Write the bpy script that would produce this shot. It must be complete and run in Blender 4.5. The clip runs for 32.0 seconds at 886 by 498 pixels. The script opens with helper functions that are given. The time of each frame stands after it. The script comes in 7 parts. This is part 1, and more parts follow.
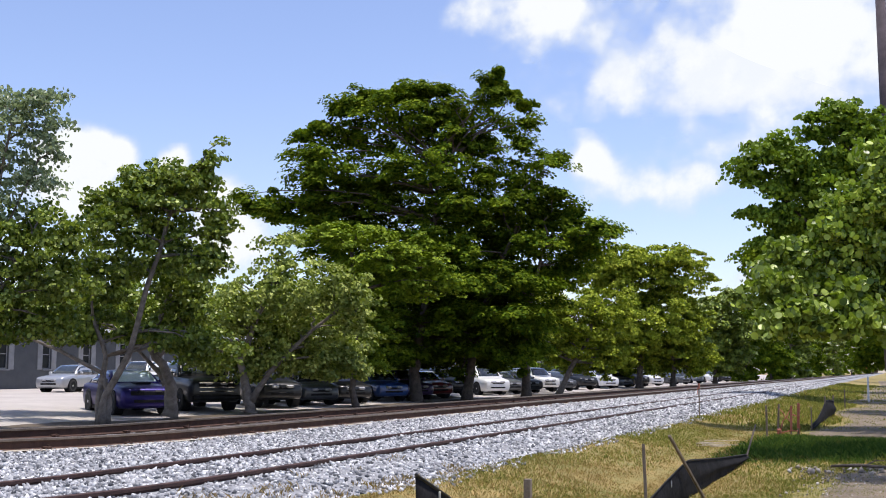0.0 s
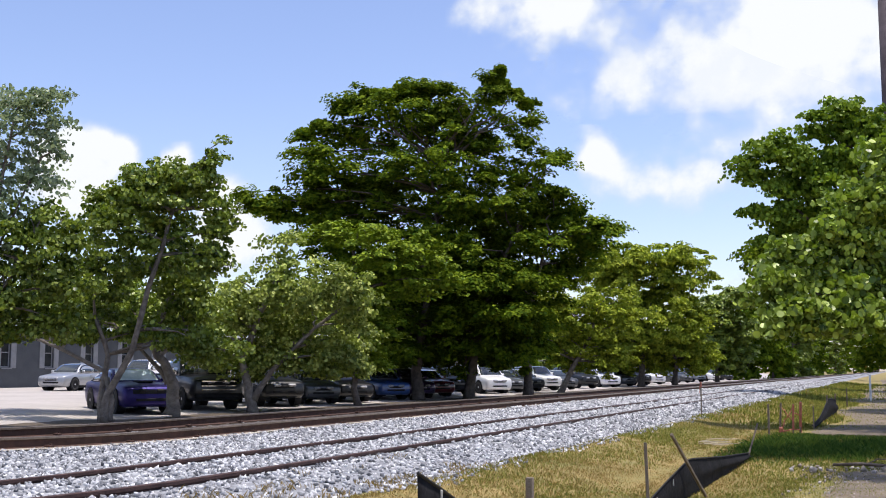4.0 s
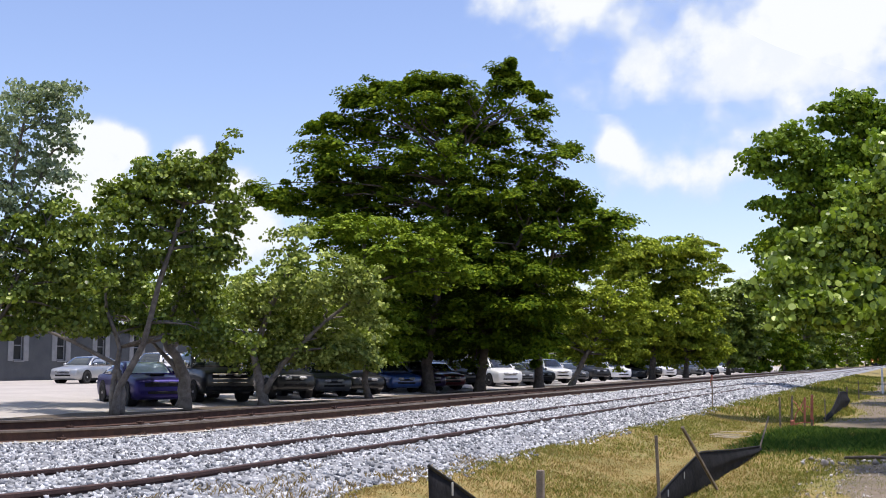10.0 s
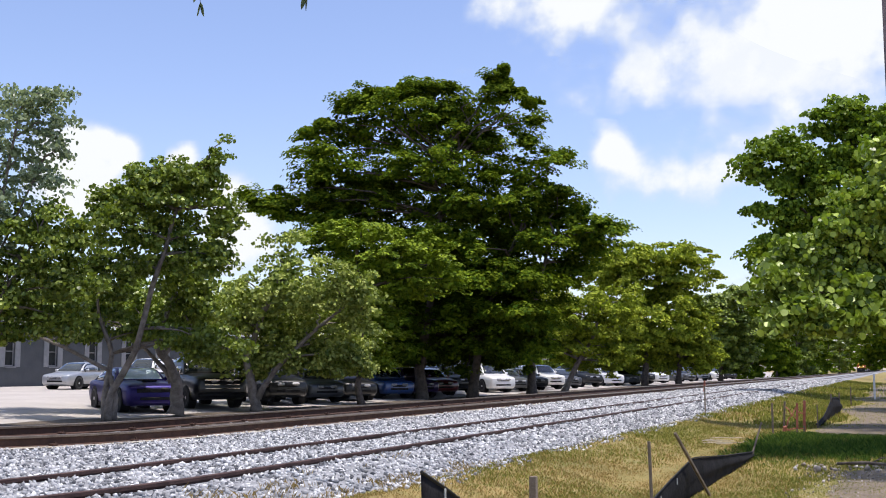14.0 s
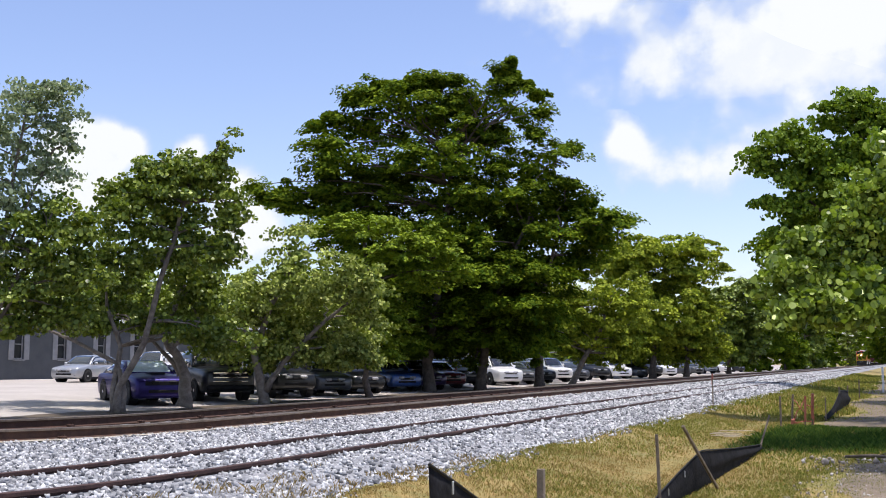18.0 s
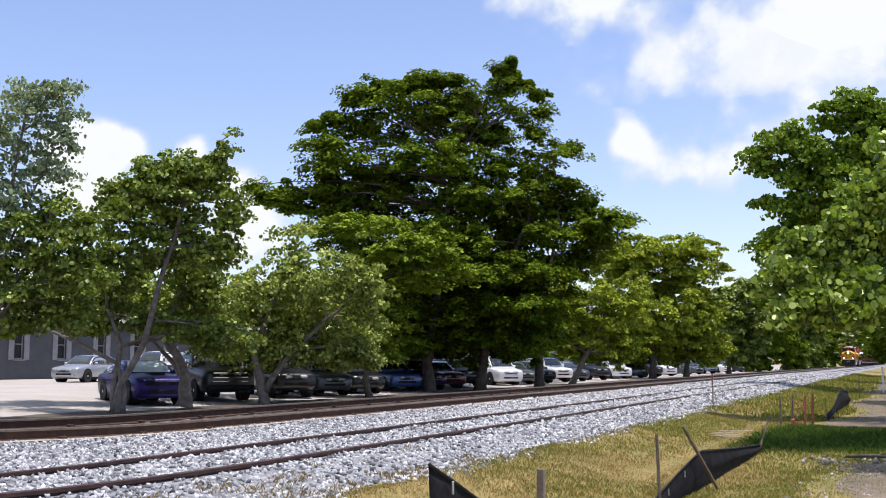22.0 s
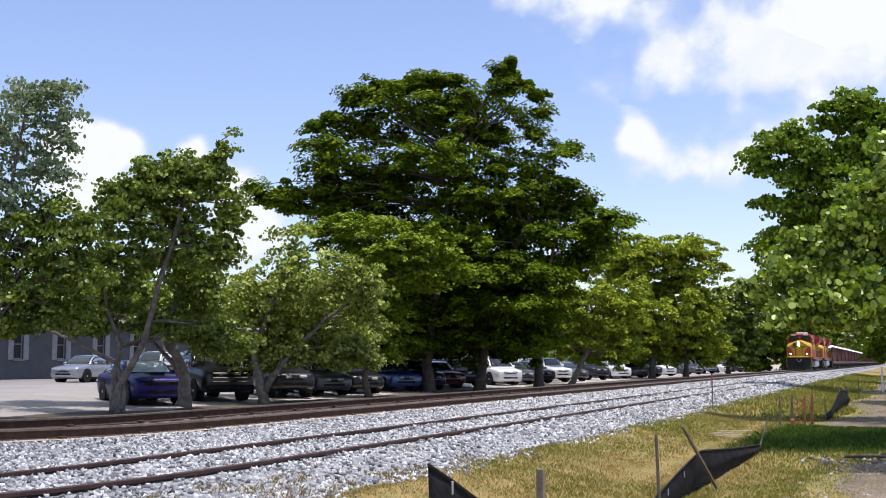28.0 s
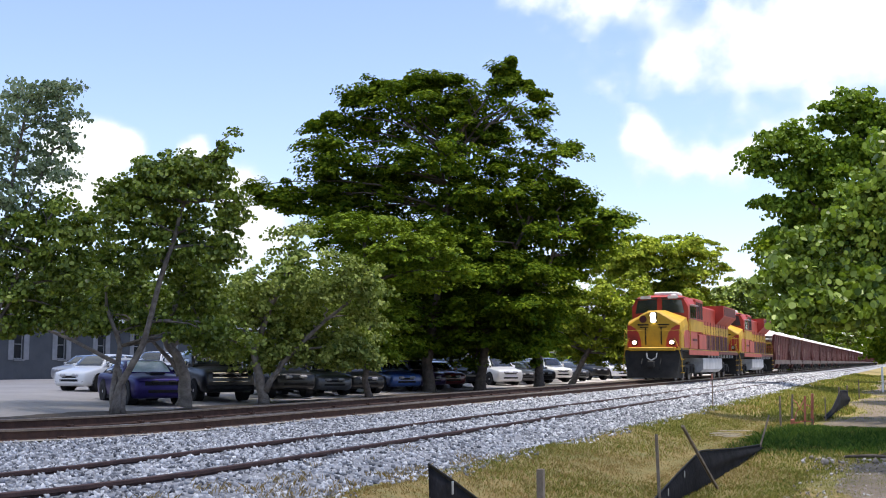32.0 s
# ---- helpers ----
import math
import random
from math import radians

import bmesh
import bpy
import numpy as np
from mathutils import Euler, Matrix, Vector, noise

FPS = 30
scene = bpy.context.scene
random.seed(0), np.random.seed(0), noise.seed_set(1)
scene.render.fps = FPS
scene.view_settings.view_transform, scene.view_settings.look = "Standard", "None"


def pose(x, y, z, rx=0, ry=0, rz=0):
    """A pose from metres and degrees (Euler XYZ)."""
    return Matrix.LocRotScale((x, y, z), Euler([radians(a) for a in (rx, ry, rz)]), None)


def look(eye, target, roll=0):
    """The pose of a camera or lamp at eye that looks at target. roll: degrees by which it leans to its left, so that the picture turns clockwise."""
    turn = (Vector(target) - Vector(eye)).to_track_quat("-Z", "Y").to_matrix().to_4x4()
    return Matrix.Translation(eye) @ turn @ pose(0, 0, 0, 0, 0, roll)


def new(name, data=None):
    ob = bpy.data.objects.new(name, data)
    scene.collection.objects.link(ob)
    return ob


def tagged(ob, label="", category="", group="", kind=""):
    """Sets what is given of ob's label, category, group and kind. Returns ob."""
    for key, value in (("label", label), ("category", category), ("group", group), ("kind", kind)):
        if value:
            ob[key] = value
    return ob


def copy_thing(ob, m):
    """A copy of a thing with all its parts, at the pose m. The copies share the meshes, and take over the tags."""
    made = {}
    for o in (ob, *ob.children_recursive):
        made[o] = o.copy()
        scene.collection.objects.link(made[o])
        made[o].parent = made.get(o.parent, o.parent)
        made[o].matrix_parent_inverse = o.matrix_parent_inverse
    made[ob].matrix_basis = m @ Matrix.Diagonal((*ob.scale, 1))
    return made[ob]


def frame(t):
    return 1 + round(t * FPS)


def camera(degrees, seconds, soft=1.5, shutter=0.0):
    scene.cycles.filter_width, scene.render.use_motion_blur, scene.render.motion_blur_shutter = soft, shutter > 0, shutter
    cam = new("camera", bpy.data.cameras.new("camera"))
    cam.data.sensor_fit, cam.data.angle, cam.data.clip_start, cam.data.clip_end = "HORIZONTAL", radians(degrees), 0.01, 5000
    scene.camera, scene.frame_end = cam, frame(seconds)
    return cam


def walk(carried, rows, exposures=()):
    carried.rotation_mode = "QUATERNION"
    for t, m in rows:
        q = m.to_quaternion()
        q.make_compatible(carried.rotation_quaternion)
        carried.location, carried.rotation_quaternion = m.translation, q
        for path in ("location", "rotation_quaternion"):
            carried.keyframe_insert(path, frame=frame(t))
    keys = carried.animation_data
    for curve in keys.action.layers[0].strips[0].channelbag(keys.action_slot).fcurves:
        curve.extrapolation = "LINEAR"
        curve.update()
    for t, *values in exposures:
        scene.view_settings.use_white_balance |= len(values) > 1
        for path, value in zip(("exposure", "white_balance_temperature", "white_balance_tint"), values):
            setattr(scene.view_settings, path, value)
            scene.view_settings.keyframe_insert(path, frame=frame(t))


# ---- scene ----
# ---------------------------------------------------------------- camera
# Tripod beside a double-track railway. The track runs along +y, the camera looks 23 degrees to its left.
EYE = (0.0, 0.0, 1.5)
FOV = 44.86
YAW, PITCH = 23.13, 6.04
PAN = 57.3 / 1900.0
# seconds, degrees of pan to the right and of tilt upwards, times 1/PAN
TURNS = [(0, 23, 17), (2.5, 23, 17), (3.0, 22.4, 16.4), (3.5, 21.8, 16), (4.5, 17.5, 13), (5.5, 12, 9), (6, 0.2, 0.2),
         (9.6, 0, 0), (10, 1, 2), (10.5, 3, 6.5), (11, 5, 9.2), (11.5, 7, 11), (12, 9, 12), (13, 10.6, 12.4), (14, 13.4, 12.4),
         (14.5, 14, 12.3), (15.5, 15, 12), (16.5, 15, 11), (17, 1, 1.5), (17.5, 0, 0), (27.5, 0, 0), (28, 0.9, 0), (31.5, 0.9, 0), (32, 0.5, 0)]
cam = camera(FOV, 32.0, soft=1.0, shutter=0.3)
walk(cam, [(t, pose(*EYE, 90 + PITCH + b * PAN, 0, YAW - a * PAN)) for t, a, b in TURNS],
     exposures=[(0, 0.45, 6500, 14), (28.2, 0.45, 6500, 14), (30, 0.52, 6500, 13), (32, 0.78, 6500, 12)])

# ---------------------------------------------------------------- world and sun
SUN_EL, SUN_AZ = 80.0, 74.0   # azimuth clockwise from +y
world = bpy.data.worlds.new("sky")
scene.world = world
world.use_nodes = True
wn = world.node_tree.nodes
wsky = wn.new("ShaderNodeTexSky")
wsky.sky_type = "NISHITA"
wsky.sun_disc = False
wsky.sun_elevation, wsky.sun_rotation = radians(SUN_EL), radians(SUN_AZ)
wsky.air_density, wsky.dust_density, wsky.ozone_density = 1.0, 0.7, 1.2
humid = wn.new("ShaderNodeMix")
humid.data_type, humid.blend_type = "RGBA", "MULTIPLY"
humid.inputs[0].default_value = 1.0
humid.inputs[7].default_value = (1.0, 0.95, 1.04, 1)   # humid coastal air, a little violet
world.node_tree.links.new(wsky.outputs[0], humid.inputs[6])
world.node_tree.links.new(humid.outputs[2], wn["Background"].inputs[0])
wn["Background"].inputs[1].default_value = 0.14
sun_data = bpy.data.lights.new("sun", "SUN")
sun_data.energy, sun_data.angle, sun_data.color = 3.7, radians(0.6), (1.0, 0.95, 0.86)
sun = new("sun", sun_data)
SUN_WAY = Vector((math.sin(radians(SUN_AZ)) * math.cos(radians(SUN_EL)), math.cos(radians(SUN_AZ)) * math.cos(radians(SUN_EL)), math.sin(radians(SUN_EL))))
sun.matrix_world = look(SUN_WAY * 400, (0, 0, 0))
# ---------------------------------------------------------------- materials
def surface(name, dark, light, scale=4.0, rough=0.7, metal=0.0, bump=0.0, bump_scale=40.0, fine=0.35, vary=0.0, coat=0.0, spec=0.5, space="Object"):
    """Two colours mixed by broad and fine noise, relief by a finer noise, and a shift per object."""
    m = bpy.data.materials.new(name)
    m.use_nodes = True
    nt = m.node_tree
    n, l = nt.nodes, nt.links
    b = n["Principled BSDF"]
    co = n.new("ShaderNodeTexCoord")
    big = n.new("ShaderNodeTexNoise")
    big.inputs["Scale"].default_value, big.inputs["Detail"].default_value = scale, 6
    small = n.new("ShaderNodeTexNoise")
    small.inputs["Scale"].default_value, small.inputs["Detail"].default_value = scale * 9, 3
    mixf = n.new("ShaderNodeMix")
    mixf.inputs[0].default_value = fine
    l.new(co.outputs[space], big.inputs["Vector"])
    l.new(co.outputs[space], small.inputs["Vector"])
    l.new(big.outputs["Fac"], mixf.inputs[2])
    l.new(small.outputs["Fac"], mixf.inputs[3])
    ramp = n.new("ShaderNodeValToRGB")
    ramp.color_ramp.elements[0].position, ramp.color_ramp.elements[1].position = 0.36, 0.64
    ramp.color_ramp.elements[0].color, ramp.color_ramp.elements[1].color = (*dark, 1), (*light, 1)
    l.new(mixf.outputs[0], ramp.inputs[0])
    out = ramp.outputs[0]
    if vary:
        info = n.new("ShaderNodeObjectInfo")
        hsv = n.new("ShaderNodeHueSaturation")
        mr = n.new("ShaderNodeMapRange")
        mr.inputs[3].default_value, mr.inputs[4].default_value = 1 - vary, 1 + vary
        l.new(info.outputs["Random"], mr.inputs[0])
        l.new(mr.outputs[0], hsv.inputs["Value"])
        l.new(out, hsv.inputs["Color"])
        out = hsv.outputs[0]
    l.new(out, b.inputs["Base Color"])
    b.inputs["Roughness"].default_value, b.inputs["Metallic"].default_value = rough, metal
    b.inputs["Coat Weight"].default_value, b.inputs["Specular IOR Level"].default_value = coat, spec
    b.inputs["Coat Roughness"].default_value = 0.05
    if bump:
        bn = n.new("ShaderNodeTexNoise")
        bn.inputs["Scale"].default_value, bn.inputs["Detail"].default_value = bump_scale, 4
        bp = n.new("ShaderNodeBump")
        bp.inputs["Strength"].default_value, bp.inputs["Distance"].default_value = bump, 0.02
        l.new(co.outputs[space], bn.inputs["Vector"])
        l.new(bn.outputs["Fac"], bp.inputs["Height"])
        l.new(bp.outputs[0], b.inputs["Normal"])
    return m


def leaf_material(name, dark, light, back, gloss=0.6, shine=0.2, thin=0.22):
    """A leaf: reflecting above, letting light through, its colour varied leaf by leaf."""
    m = bpy.data.materials.new(name)
    m.use_nodes = True
    nt = m.node_tree
    n, l = nt.nodes, nt.links
    b = n["Principled BSDF"]
    geo = n.new("ShaderNodeNewGeometry")
    ramp = n.new("ShaderNodeValToRGB")
    ramp.color_ramp.elements[0].color, ramp.color_ramp.elements[1].color = (*dark, 1), (*light, 1)
    l.new(geo.outputs["Random Per Island"], ramp.inputs[0])
    co = n.new("ShaderNodeTexCoord")
    broad = n.new("ShaderNodeTexNoise")
    broad.inputs["Scale"].default_value, broad.inputs["Detail"].default_value = 0.45, 2
    l.new(co.outputs["Object"], broad.inputs["Vector"])
    mr = n.new("ShaderNodeMapRange")
    mr.inputs[1].default_value, mr.inputs[2].default_value = 0.3, 0.7
    mr.inputs[3].default_value, mr.inputs[4].default_value = 0.7, 1.3
    l.new(broad.outputs["Fac"], mr.inputs[0])
    hsv = n.new("ShaderNodeHueSaturation")
    l.new(mr.outputs[0], hsv.inputs["Value"])
    l.new(ramp.outputs[0], hsv.inputs["Color"])
    l.new(hsv.outputs[0], b.inputs["Base Color"])
    b.inputs["Roughness"].default_value = gloss
    b.inputs["Specular IOR Level"].default_value = shine
    tr = n.new("ShaderNodeBsdfTranslucent")
    tr.inputs[0].default_value = (*back, 1)
    mx = n.new("ShaderNodeMixShader")
    mx.inputs[0].default_value = thin
    l.new(b.outputs[0], mx.inputs[1])
    l.new(tr.outputs[0], mx.inputs[2])
    l.new(mx.outputs[0], n["Material Output"].inputs[0])
    return m


def glow(name, colour, strength):
    m = bpy.data.materials.new(name)
    m.use_nodes = True
    b = m.node_tree.nodes["Principled BSDF"]
    b.inputs["Base Color"].default_value = (*colour, 1)
    b.inputs["Emission Color"].default_value, b.inputs["Emission Strength"].default_value = (*colour, 1), strength
    return m


def paint(name, colour, rough=0.3, coat=0.6, metal=0.0, dirt=0.75):
    """Vehicle paint: nearly one colour, with dust in broad patches and a clear coat."""
    return surface(name, tuple(c * dirt for c in colour), colour, scale=1.3, rough=rough, metal=metal, coat=coat, fine=0.25, bump=0.02, bump_scale=6)


RAIL = surface("rail_rust", (0.042, 0.019, 0.011), (0.085, 0.04, 0.025), 6, 0.85, 0.05, 0.3, 60)
RAIL_TOP = surface("rail_head_steel", (0.16, 0.125, 0.1), (0.3, 0.24, 0.19), 5, 0.4, 0.7)
TIE = surface("weathered_tie", (0.06, 0.045, 0.035), (0.14, 0.11, 0.085), 5, 0.9, 0, 0.5, 30, vary=0.2)
STEEL_DARK = surface("dark_steel", (0.012, 0.012, 0.013), (0.035, 0.032, 0.03), 4, 0.6, 0.3, 0.2, 30)
BARK = surface("grey_bark", (0.1, 0.083, 0.07), (0.26, 0.225, 0.19), 6, 0.9, 0, 0.8, 25)
BARK_DARK = surface("brown_bark", (0.06, 0.045, 0.035), (0.15, 0.12, 0.095), 6, 0.9, 0, 0.8, 25)
LEAF_BIG = leaf_material("deep_green_leaf", (0.028, 0.072, 0.008), (0.19, 0.25, 0.014), (0.15, 0.23, 0.008), 0.7, 0.03, 0.22)
LEAF_YEL = leaf_material("yellow_green_leaf", (0.04, 0.085, 0.012), (0.31, 0.375, 0.055), (0.24, 0.34, 0.022), 0.42, 0.35, 0.2)
LEAF_TIER = leaf_material("sunlit_tier_leaf", (0.07, 0.125, 0.01), (0.29, 0.37, 0.026), (0.2, 0.3, 0.012), 0.6, 0.1, 0.2)
LEAF_PALE = leaf_material("pale_green_leaf", (0.06, 0.105, 0.018), (0.52, 0.57, 0.14), (0.3, 0.4, 0.04), 0.5, 0.18)
LEAF_SUN = leaf_material("bright_yellow_green_leaf", (0.08, 0.135, 0.012), (0.44, 0.49, 0.045), (0.3, 0.39, 0.02), 0.6, 0.1)
LEAF_GREY = leaf_material("grey_green_leaf", (0.075, 0.115, 0.055), (0.38, 0.45, 0.26), (0.3, 0.39, 0.17), 0.4, 0.5, 0.3)
LEAF_PATH = leaf_material("mid_green_leaf", (0.04, 0.085, 0.01), (0.24, 0.34, 0.035), (0.22, 0.34, 0.015), 0.5, 0.15, 0.24)
LEAF_ROUND = leaf_material("round_leaf", (0.025, 0.06, 0.008), (0.44, 0.55, 0.1), (0.3, 0.46, 0.025), 0.4, 0.3, 0.2)
GAP_SHADE_STONE = surface("ballast_gap_shade", (0.13, 0.135, 0.145), (0.34, 0.345, 0.36), 3, 0.85, 0, 0.3, 60)
CONCRETE = surface("bleached_lot_surface", (0.34, 0.31, 0.285), (0.44, 0.405, 0.375), 0.35, 0.9, 0, 0.3, 30)
WALL_GREY = surface("grey_painted_wall", (0.075, 0.08, 0.085), (0.1, 0.105, 0.11), 1.5, 0.85, 0, 0.2, 40)
WHITE_TRIM = surface("white_trim", (0.6, 0.6, 0.6), (0.78, 0.78, 0.78), 3, 0.6)
GLASS_DARK = surface("dark_window_glass", (0.012, 0.014, 0.016), (0.025, 0.028, 0.03), 2, 0.25, 0, spec=0.25)
CAR_GLASS = surface("tinted_car_glass", (0.02, 0.025, 0.028), (0.04, 0.05, 0.056), 2, 0.04, 0, coat=0.8)
ROOF = surface("pale_shingle_roof", (0.34, 0.34, 0.35), (0.5, 0.5, 0.5), 5, 0.9, 0, 0.5, 30)
SHUTTER = surface("grey_white_shutter", (0.24, 0.24, 0.24), (0.32, 0.32, 0.32), 3, 0.7)
# ---------------------------------------------------------------- building tools
def shade(me, smooth=True):
    me.polygons.foreach_set("use_smooth", [smooth] * len(me.polygons))


def part(name, bm, material, parent=None, label="", smooth=False):
    """Links a bmesh as one mesh object, under a thing or part if there is one."""
    me = bpy.data.meshes.new(name)
    bm.to_mesh(me)
    bm.free()
    me.materials.append(material)
    if smooth:
        shade(me)
    ob = new(name, me)
    if parent is not None:
        ob.parent = parent
    if label:
        ob["label"] = label
    return ob


def mesh_object(name, verts, faces, material, parent=None, smooth=False):
    me = bpy.data.meshes.new(name)
    me.from_pydata(verts, [], faces)
    me.materials.append(material)
    me.update()
    if smooth:
        shade(me)
    ob = new(name, me)
    if parent is not None:
        ob.parent = parent
    return ob


def thing(name, m, label, category, group="", kind=""):
    ob = new(name)
    ob.matrix_basis = m
    return tagged(ob, label, category, group, kind)


def box(bm, x, y, z, sx, sy, sz, m=None, bevel=0.0):
    """A box centred at x, y with its bottom at z."""
    made = bmesh.ops.create_cube(bm, size=1)["verts"]
    t = Matrix.Translation((x, y, z + sz / 2)) @ Matrix.Diagonal((sx, sy, sz, 1))
    bmesh.ops.transform(bm, matrix=(m @ t) if m else t, verts=made)
    if bevel:
        edges = list({e for v in made for e in v.link_edges})
        bmesh.ops.bevel(bm, geom=edges, offset=bevel, segments=1, affect="EDGES")
    return bm


def cyl(bm, a, b, r1, r2=None, sides=10):
    """A closed tapered cylinder from a to b."""
    a, b = Vector(a), Vector(b)
    q = (b - a).to_track_quat("Z", "Y").to_matrix().to_4x4()
    bmesh.ops.create_cone(bm, cap_ends=True, segments=sides, radius1=r1, radius2=r1 if r2 is None else r2, depth=(b - a).length,
                          matrix=Matrix.Translation((a + b) / 2) @ q)
    return bm


def tube(bm, points, radii, sides=7):
    """A bent tapered tube along points."""
    rings = []
    pts = [Vector(p) for p in points]
    for i, p in enumerate(pts):
        d = (pts[min(i + 1, len(pts) - 1)] - pts[max(i - 1, 0)]).normalized()
        u = d.orthogonal().normalized() if i == 0 else (u - d * u.dot(d)).normalized()
        w = d.cross(u)
        rings.append([bm.verts.new(p + (u * math.cos(a) + w * math.sin(a)) * radii[i]) for a in (2 * math.pi * k / sides for k in range(sides))])
    for r0, r1 in zip(rings, rings[1:]):
        for k in range(sides):
            bm.faces.new((r0[k], r0[(k + 1) % sides], r1[(k + 1) % sides], r1[k]))
    bm.faces.new(rings[-1])
    bm.faces.new(rings[0][::-1])
    return bm


def prism(bm, outline, y0, y1):
    """A solid of an x-z outline, drawn out from y0 to y1."""
    a = [bm.verts.new((x, y0, z)) for x, z in outline]
    b = [bm.verts.new((x, y1, z)) for x, z in outline]
    bm.faces.new(a)
    bm.faces.new(b[::-1])
    for i in range(len(a)):
        j = (i + 1) % len(a)
        bm.faces.new((a[i], b[i], b[j], a[j]))
    bmesh.ops.recalc_face_normals(bm, faces=bm.faces)
    return bm


def bend(a, b, k, rng):
    """Points of a limb from a to b that sags or wanders by k."""
    a, b = Vector(a), Vector(b)
    out = []
    for i in range(6):
        f = i / 5
        p = a.lerp(b, f)
        s = math.sin(math.pi * f) * k
        out.append(p + Vector((rng.uniform(-s, s), rng.uniform(-s, s), s * 0.6)))
    return out
# ---------------------------------------------------------------- ground, lot and tracks
MAIN_X, NEAR_X = -12.25, -7.26
MAIN_TOP, NEAR_TOP = 0.50, 0.432


def rise_main(y):
    return 0.1 * min(1.6, max(0.0, (16.5 - y) / 5.3) ** 2)


def rise_near(y):
    return 0.06 * min(1.6, max(0.0, (9.6 - y) / 3.2) ** 2)


def mixed(v, table):
    for (a, p), (b, q) in zip(table, table[1:]):
        if v <= b:
            return p + (q - p) * min(1, max(0, (v - a) / (b - a)))
    return table[-1][1]


def ground_z(x, y):
    z = mixed(x, [(-60, 0.48), (-48, 0.47), (-40, 0.4), (-31, 0.3), (-22, 0.0), (-19, 0.0), (-16, 0.08), (-14.6, 0.2), (-5.6, 0.2), (-4.9, 0.22), (-3.2, 0.0), (60, 0.0)])
    return z + 0.05 * noise.noise((x * 0.35, y * 0.35, 3.1)) * (1 if x > -5.2 else 0.2)


GRASS_BASE = surface("dry_grass_ground", (0.165, 0.155, 0.042), (0.31, 0.215, 0.075), 0.55, 0.95, 0, 0.6, 25, fine=0.5)
SOIL = surface("dusty_soil", (0.115, 0.09, 0.062), (0.23, 0.18, 0.128), 1.2, 0.95, 0, 0.6, 20, fine=0.5)


def grid(name, xs, ys, height, material):
    verts = [(x, y, height(x, y)) for y in ys for x in xs]
    n = len(xs)
    faces = [(j * n + i, j * n + i + 1, (j + 1) * n + i + 1, (j + 1) * n + i) for j in range(len(ys) - 1) for i in range(n - 1)]
    return mesh_object(name, verts, faces, material, smooth=True)


gx = [-3000, -900, -300, -120, -60, -48, -40, -31, -22, -19, -16, -14.6, -10, -5.6, -5.2, -4.9] + [-4.5 + 0.5 * i for i in range(30)] + [13, 20, 40, 120, 500, 3000]
gy = [-300, -60, -20, -8] + [-4 + 0.6 * i for i in range(80)] + [46, 50, 56, 64, 75, 90, 120, 180, 300, 600, 1200, 3500]
tagged(grid("ground", gx, gy, ground_z, GRASS_BASE), "dry patchy grass ground beside the railway", "ground", kind="structure")

def LOT_Z(x):
    return mixed(x, [(-60, 0.48), (-48, 0.47), (-40, 0.4), (-31, 0.31), (-22, 0.0), (0, 0.0)]) + 0.04


lx = [-58, -48, -40, -31, -26, -22, -20.9]
tagged(grid("parking_lot", lx, [-30, -10, 0, 10, 20, 40, 80, 150, 300, 420], lambda x, y: LOT_Z(x), CONCRETE),
       "sun-bleached pale parking lot surface", "parking lot", kind="structure")

# soil and leaf litter under the row of trees, dark with painted tree shade
SHADED_LITTER = surface("tree_shade_litter_soil", (0.045, 0.035, 0.025), (0.13, 0.1, 0.07), 1.5, 0.95, 0, 0.8, 14, fine=0.55)


def shaded_litter_strip():
    ys = [-20, 0] + [4 + 0.7 * i for i in range(110)] + [85 + 5 * i for i in range(30)] + [260, 420]
    rows = []
    for y in ys:
        # a metre wider below y 26, painting the tree shadow on the lot
        e = -21.3 - 0.9 * noise.noise((y * 0.35, 1, 1)) - 0.4 * noise.noise((y * 1.3, 4, 1)) - (1.0 if y < 26 else 0)
        rows.append([(-15.2 + (e + 15.2) * k / 8, y, max(ground_z(-15.2 + (e + 15.2) * k / 8, y), LOT_Z(-22) if k > 5 else -9) + 0.012 + 0.03 * abs(noise.noise((k * 0.8, y * 0.8, 2)))) for k in range(9)])
    verts = [p for r in rows for p in r]
    faces = [(j * 9 + i, (j + 1) * 9 + i, (j + 1) * 9 + i + 1, j * 9 + i + 1) for j in range(len(rows) - 1) for i in range(8)]
    tagged(mesh_object("verge", verts, faces, SHADED_LITTER, smooth=True), "soil and leaf litter beneath the trees, darkened for their shade", "verge", kind="structure")


shaded_litter_strip()

# ballast bed under both tracks, its colour darkened as shade between loose stones
def bed_z(x, y):
    return mixed(x, [(-15.6, 0.12), (-14.4, 0.36), (-13.2, 0.39), (-12.9, 0.33), (-11.6, 0.28), (-11.3, 0.31), (-10.2, 0.285), (-9, 0.31), (-8.2, 0.368), (-6.3, 0.368), (-5.8, 0.33), (-5.1, 0.17), (0, 0.17)]) + mixed(x, [(-10.8, rise_main(y)), (-8.6, rise_near(y))]) + 0.02 * noise.noise((x * 0.8, y * 0.8, 0))


bx = [-15.6, -15, -14.4, -13.2, -12.9, -11.6, -11.3, -10.2, -9.4, -9, -8.2, -7.6, -7, -6.3, -5.8, -5.5, -5.1, -4.95]
by = [-20, -6] + [i * 1.0 for i in range(0, 50)] + [50 + 4 * i for i in range(20)] + [150, 220, 320, 500, 800, 1300, 2500]
tagged(grid("ballast_bed", bx, by, bed_z, GAP_SHADE_STONE), "grey crushed stone ballast bed, darkened for shade between stones", "ballast", kind="structure")


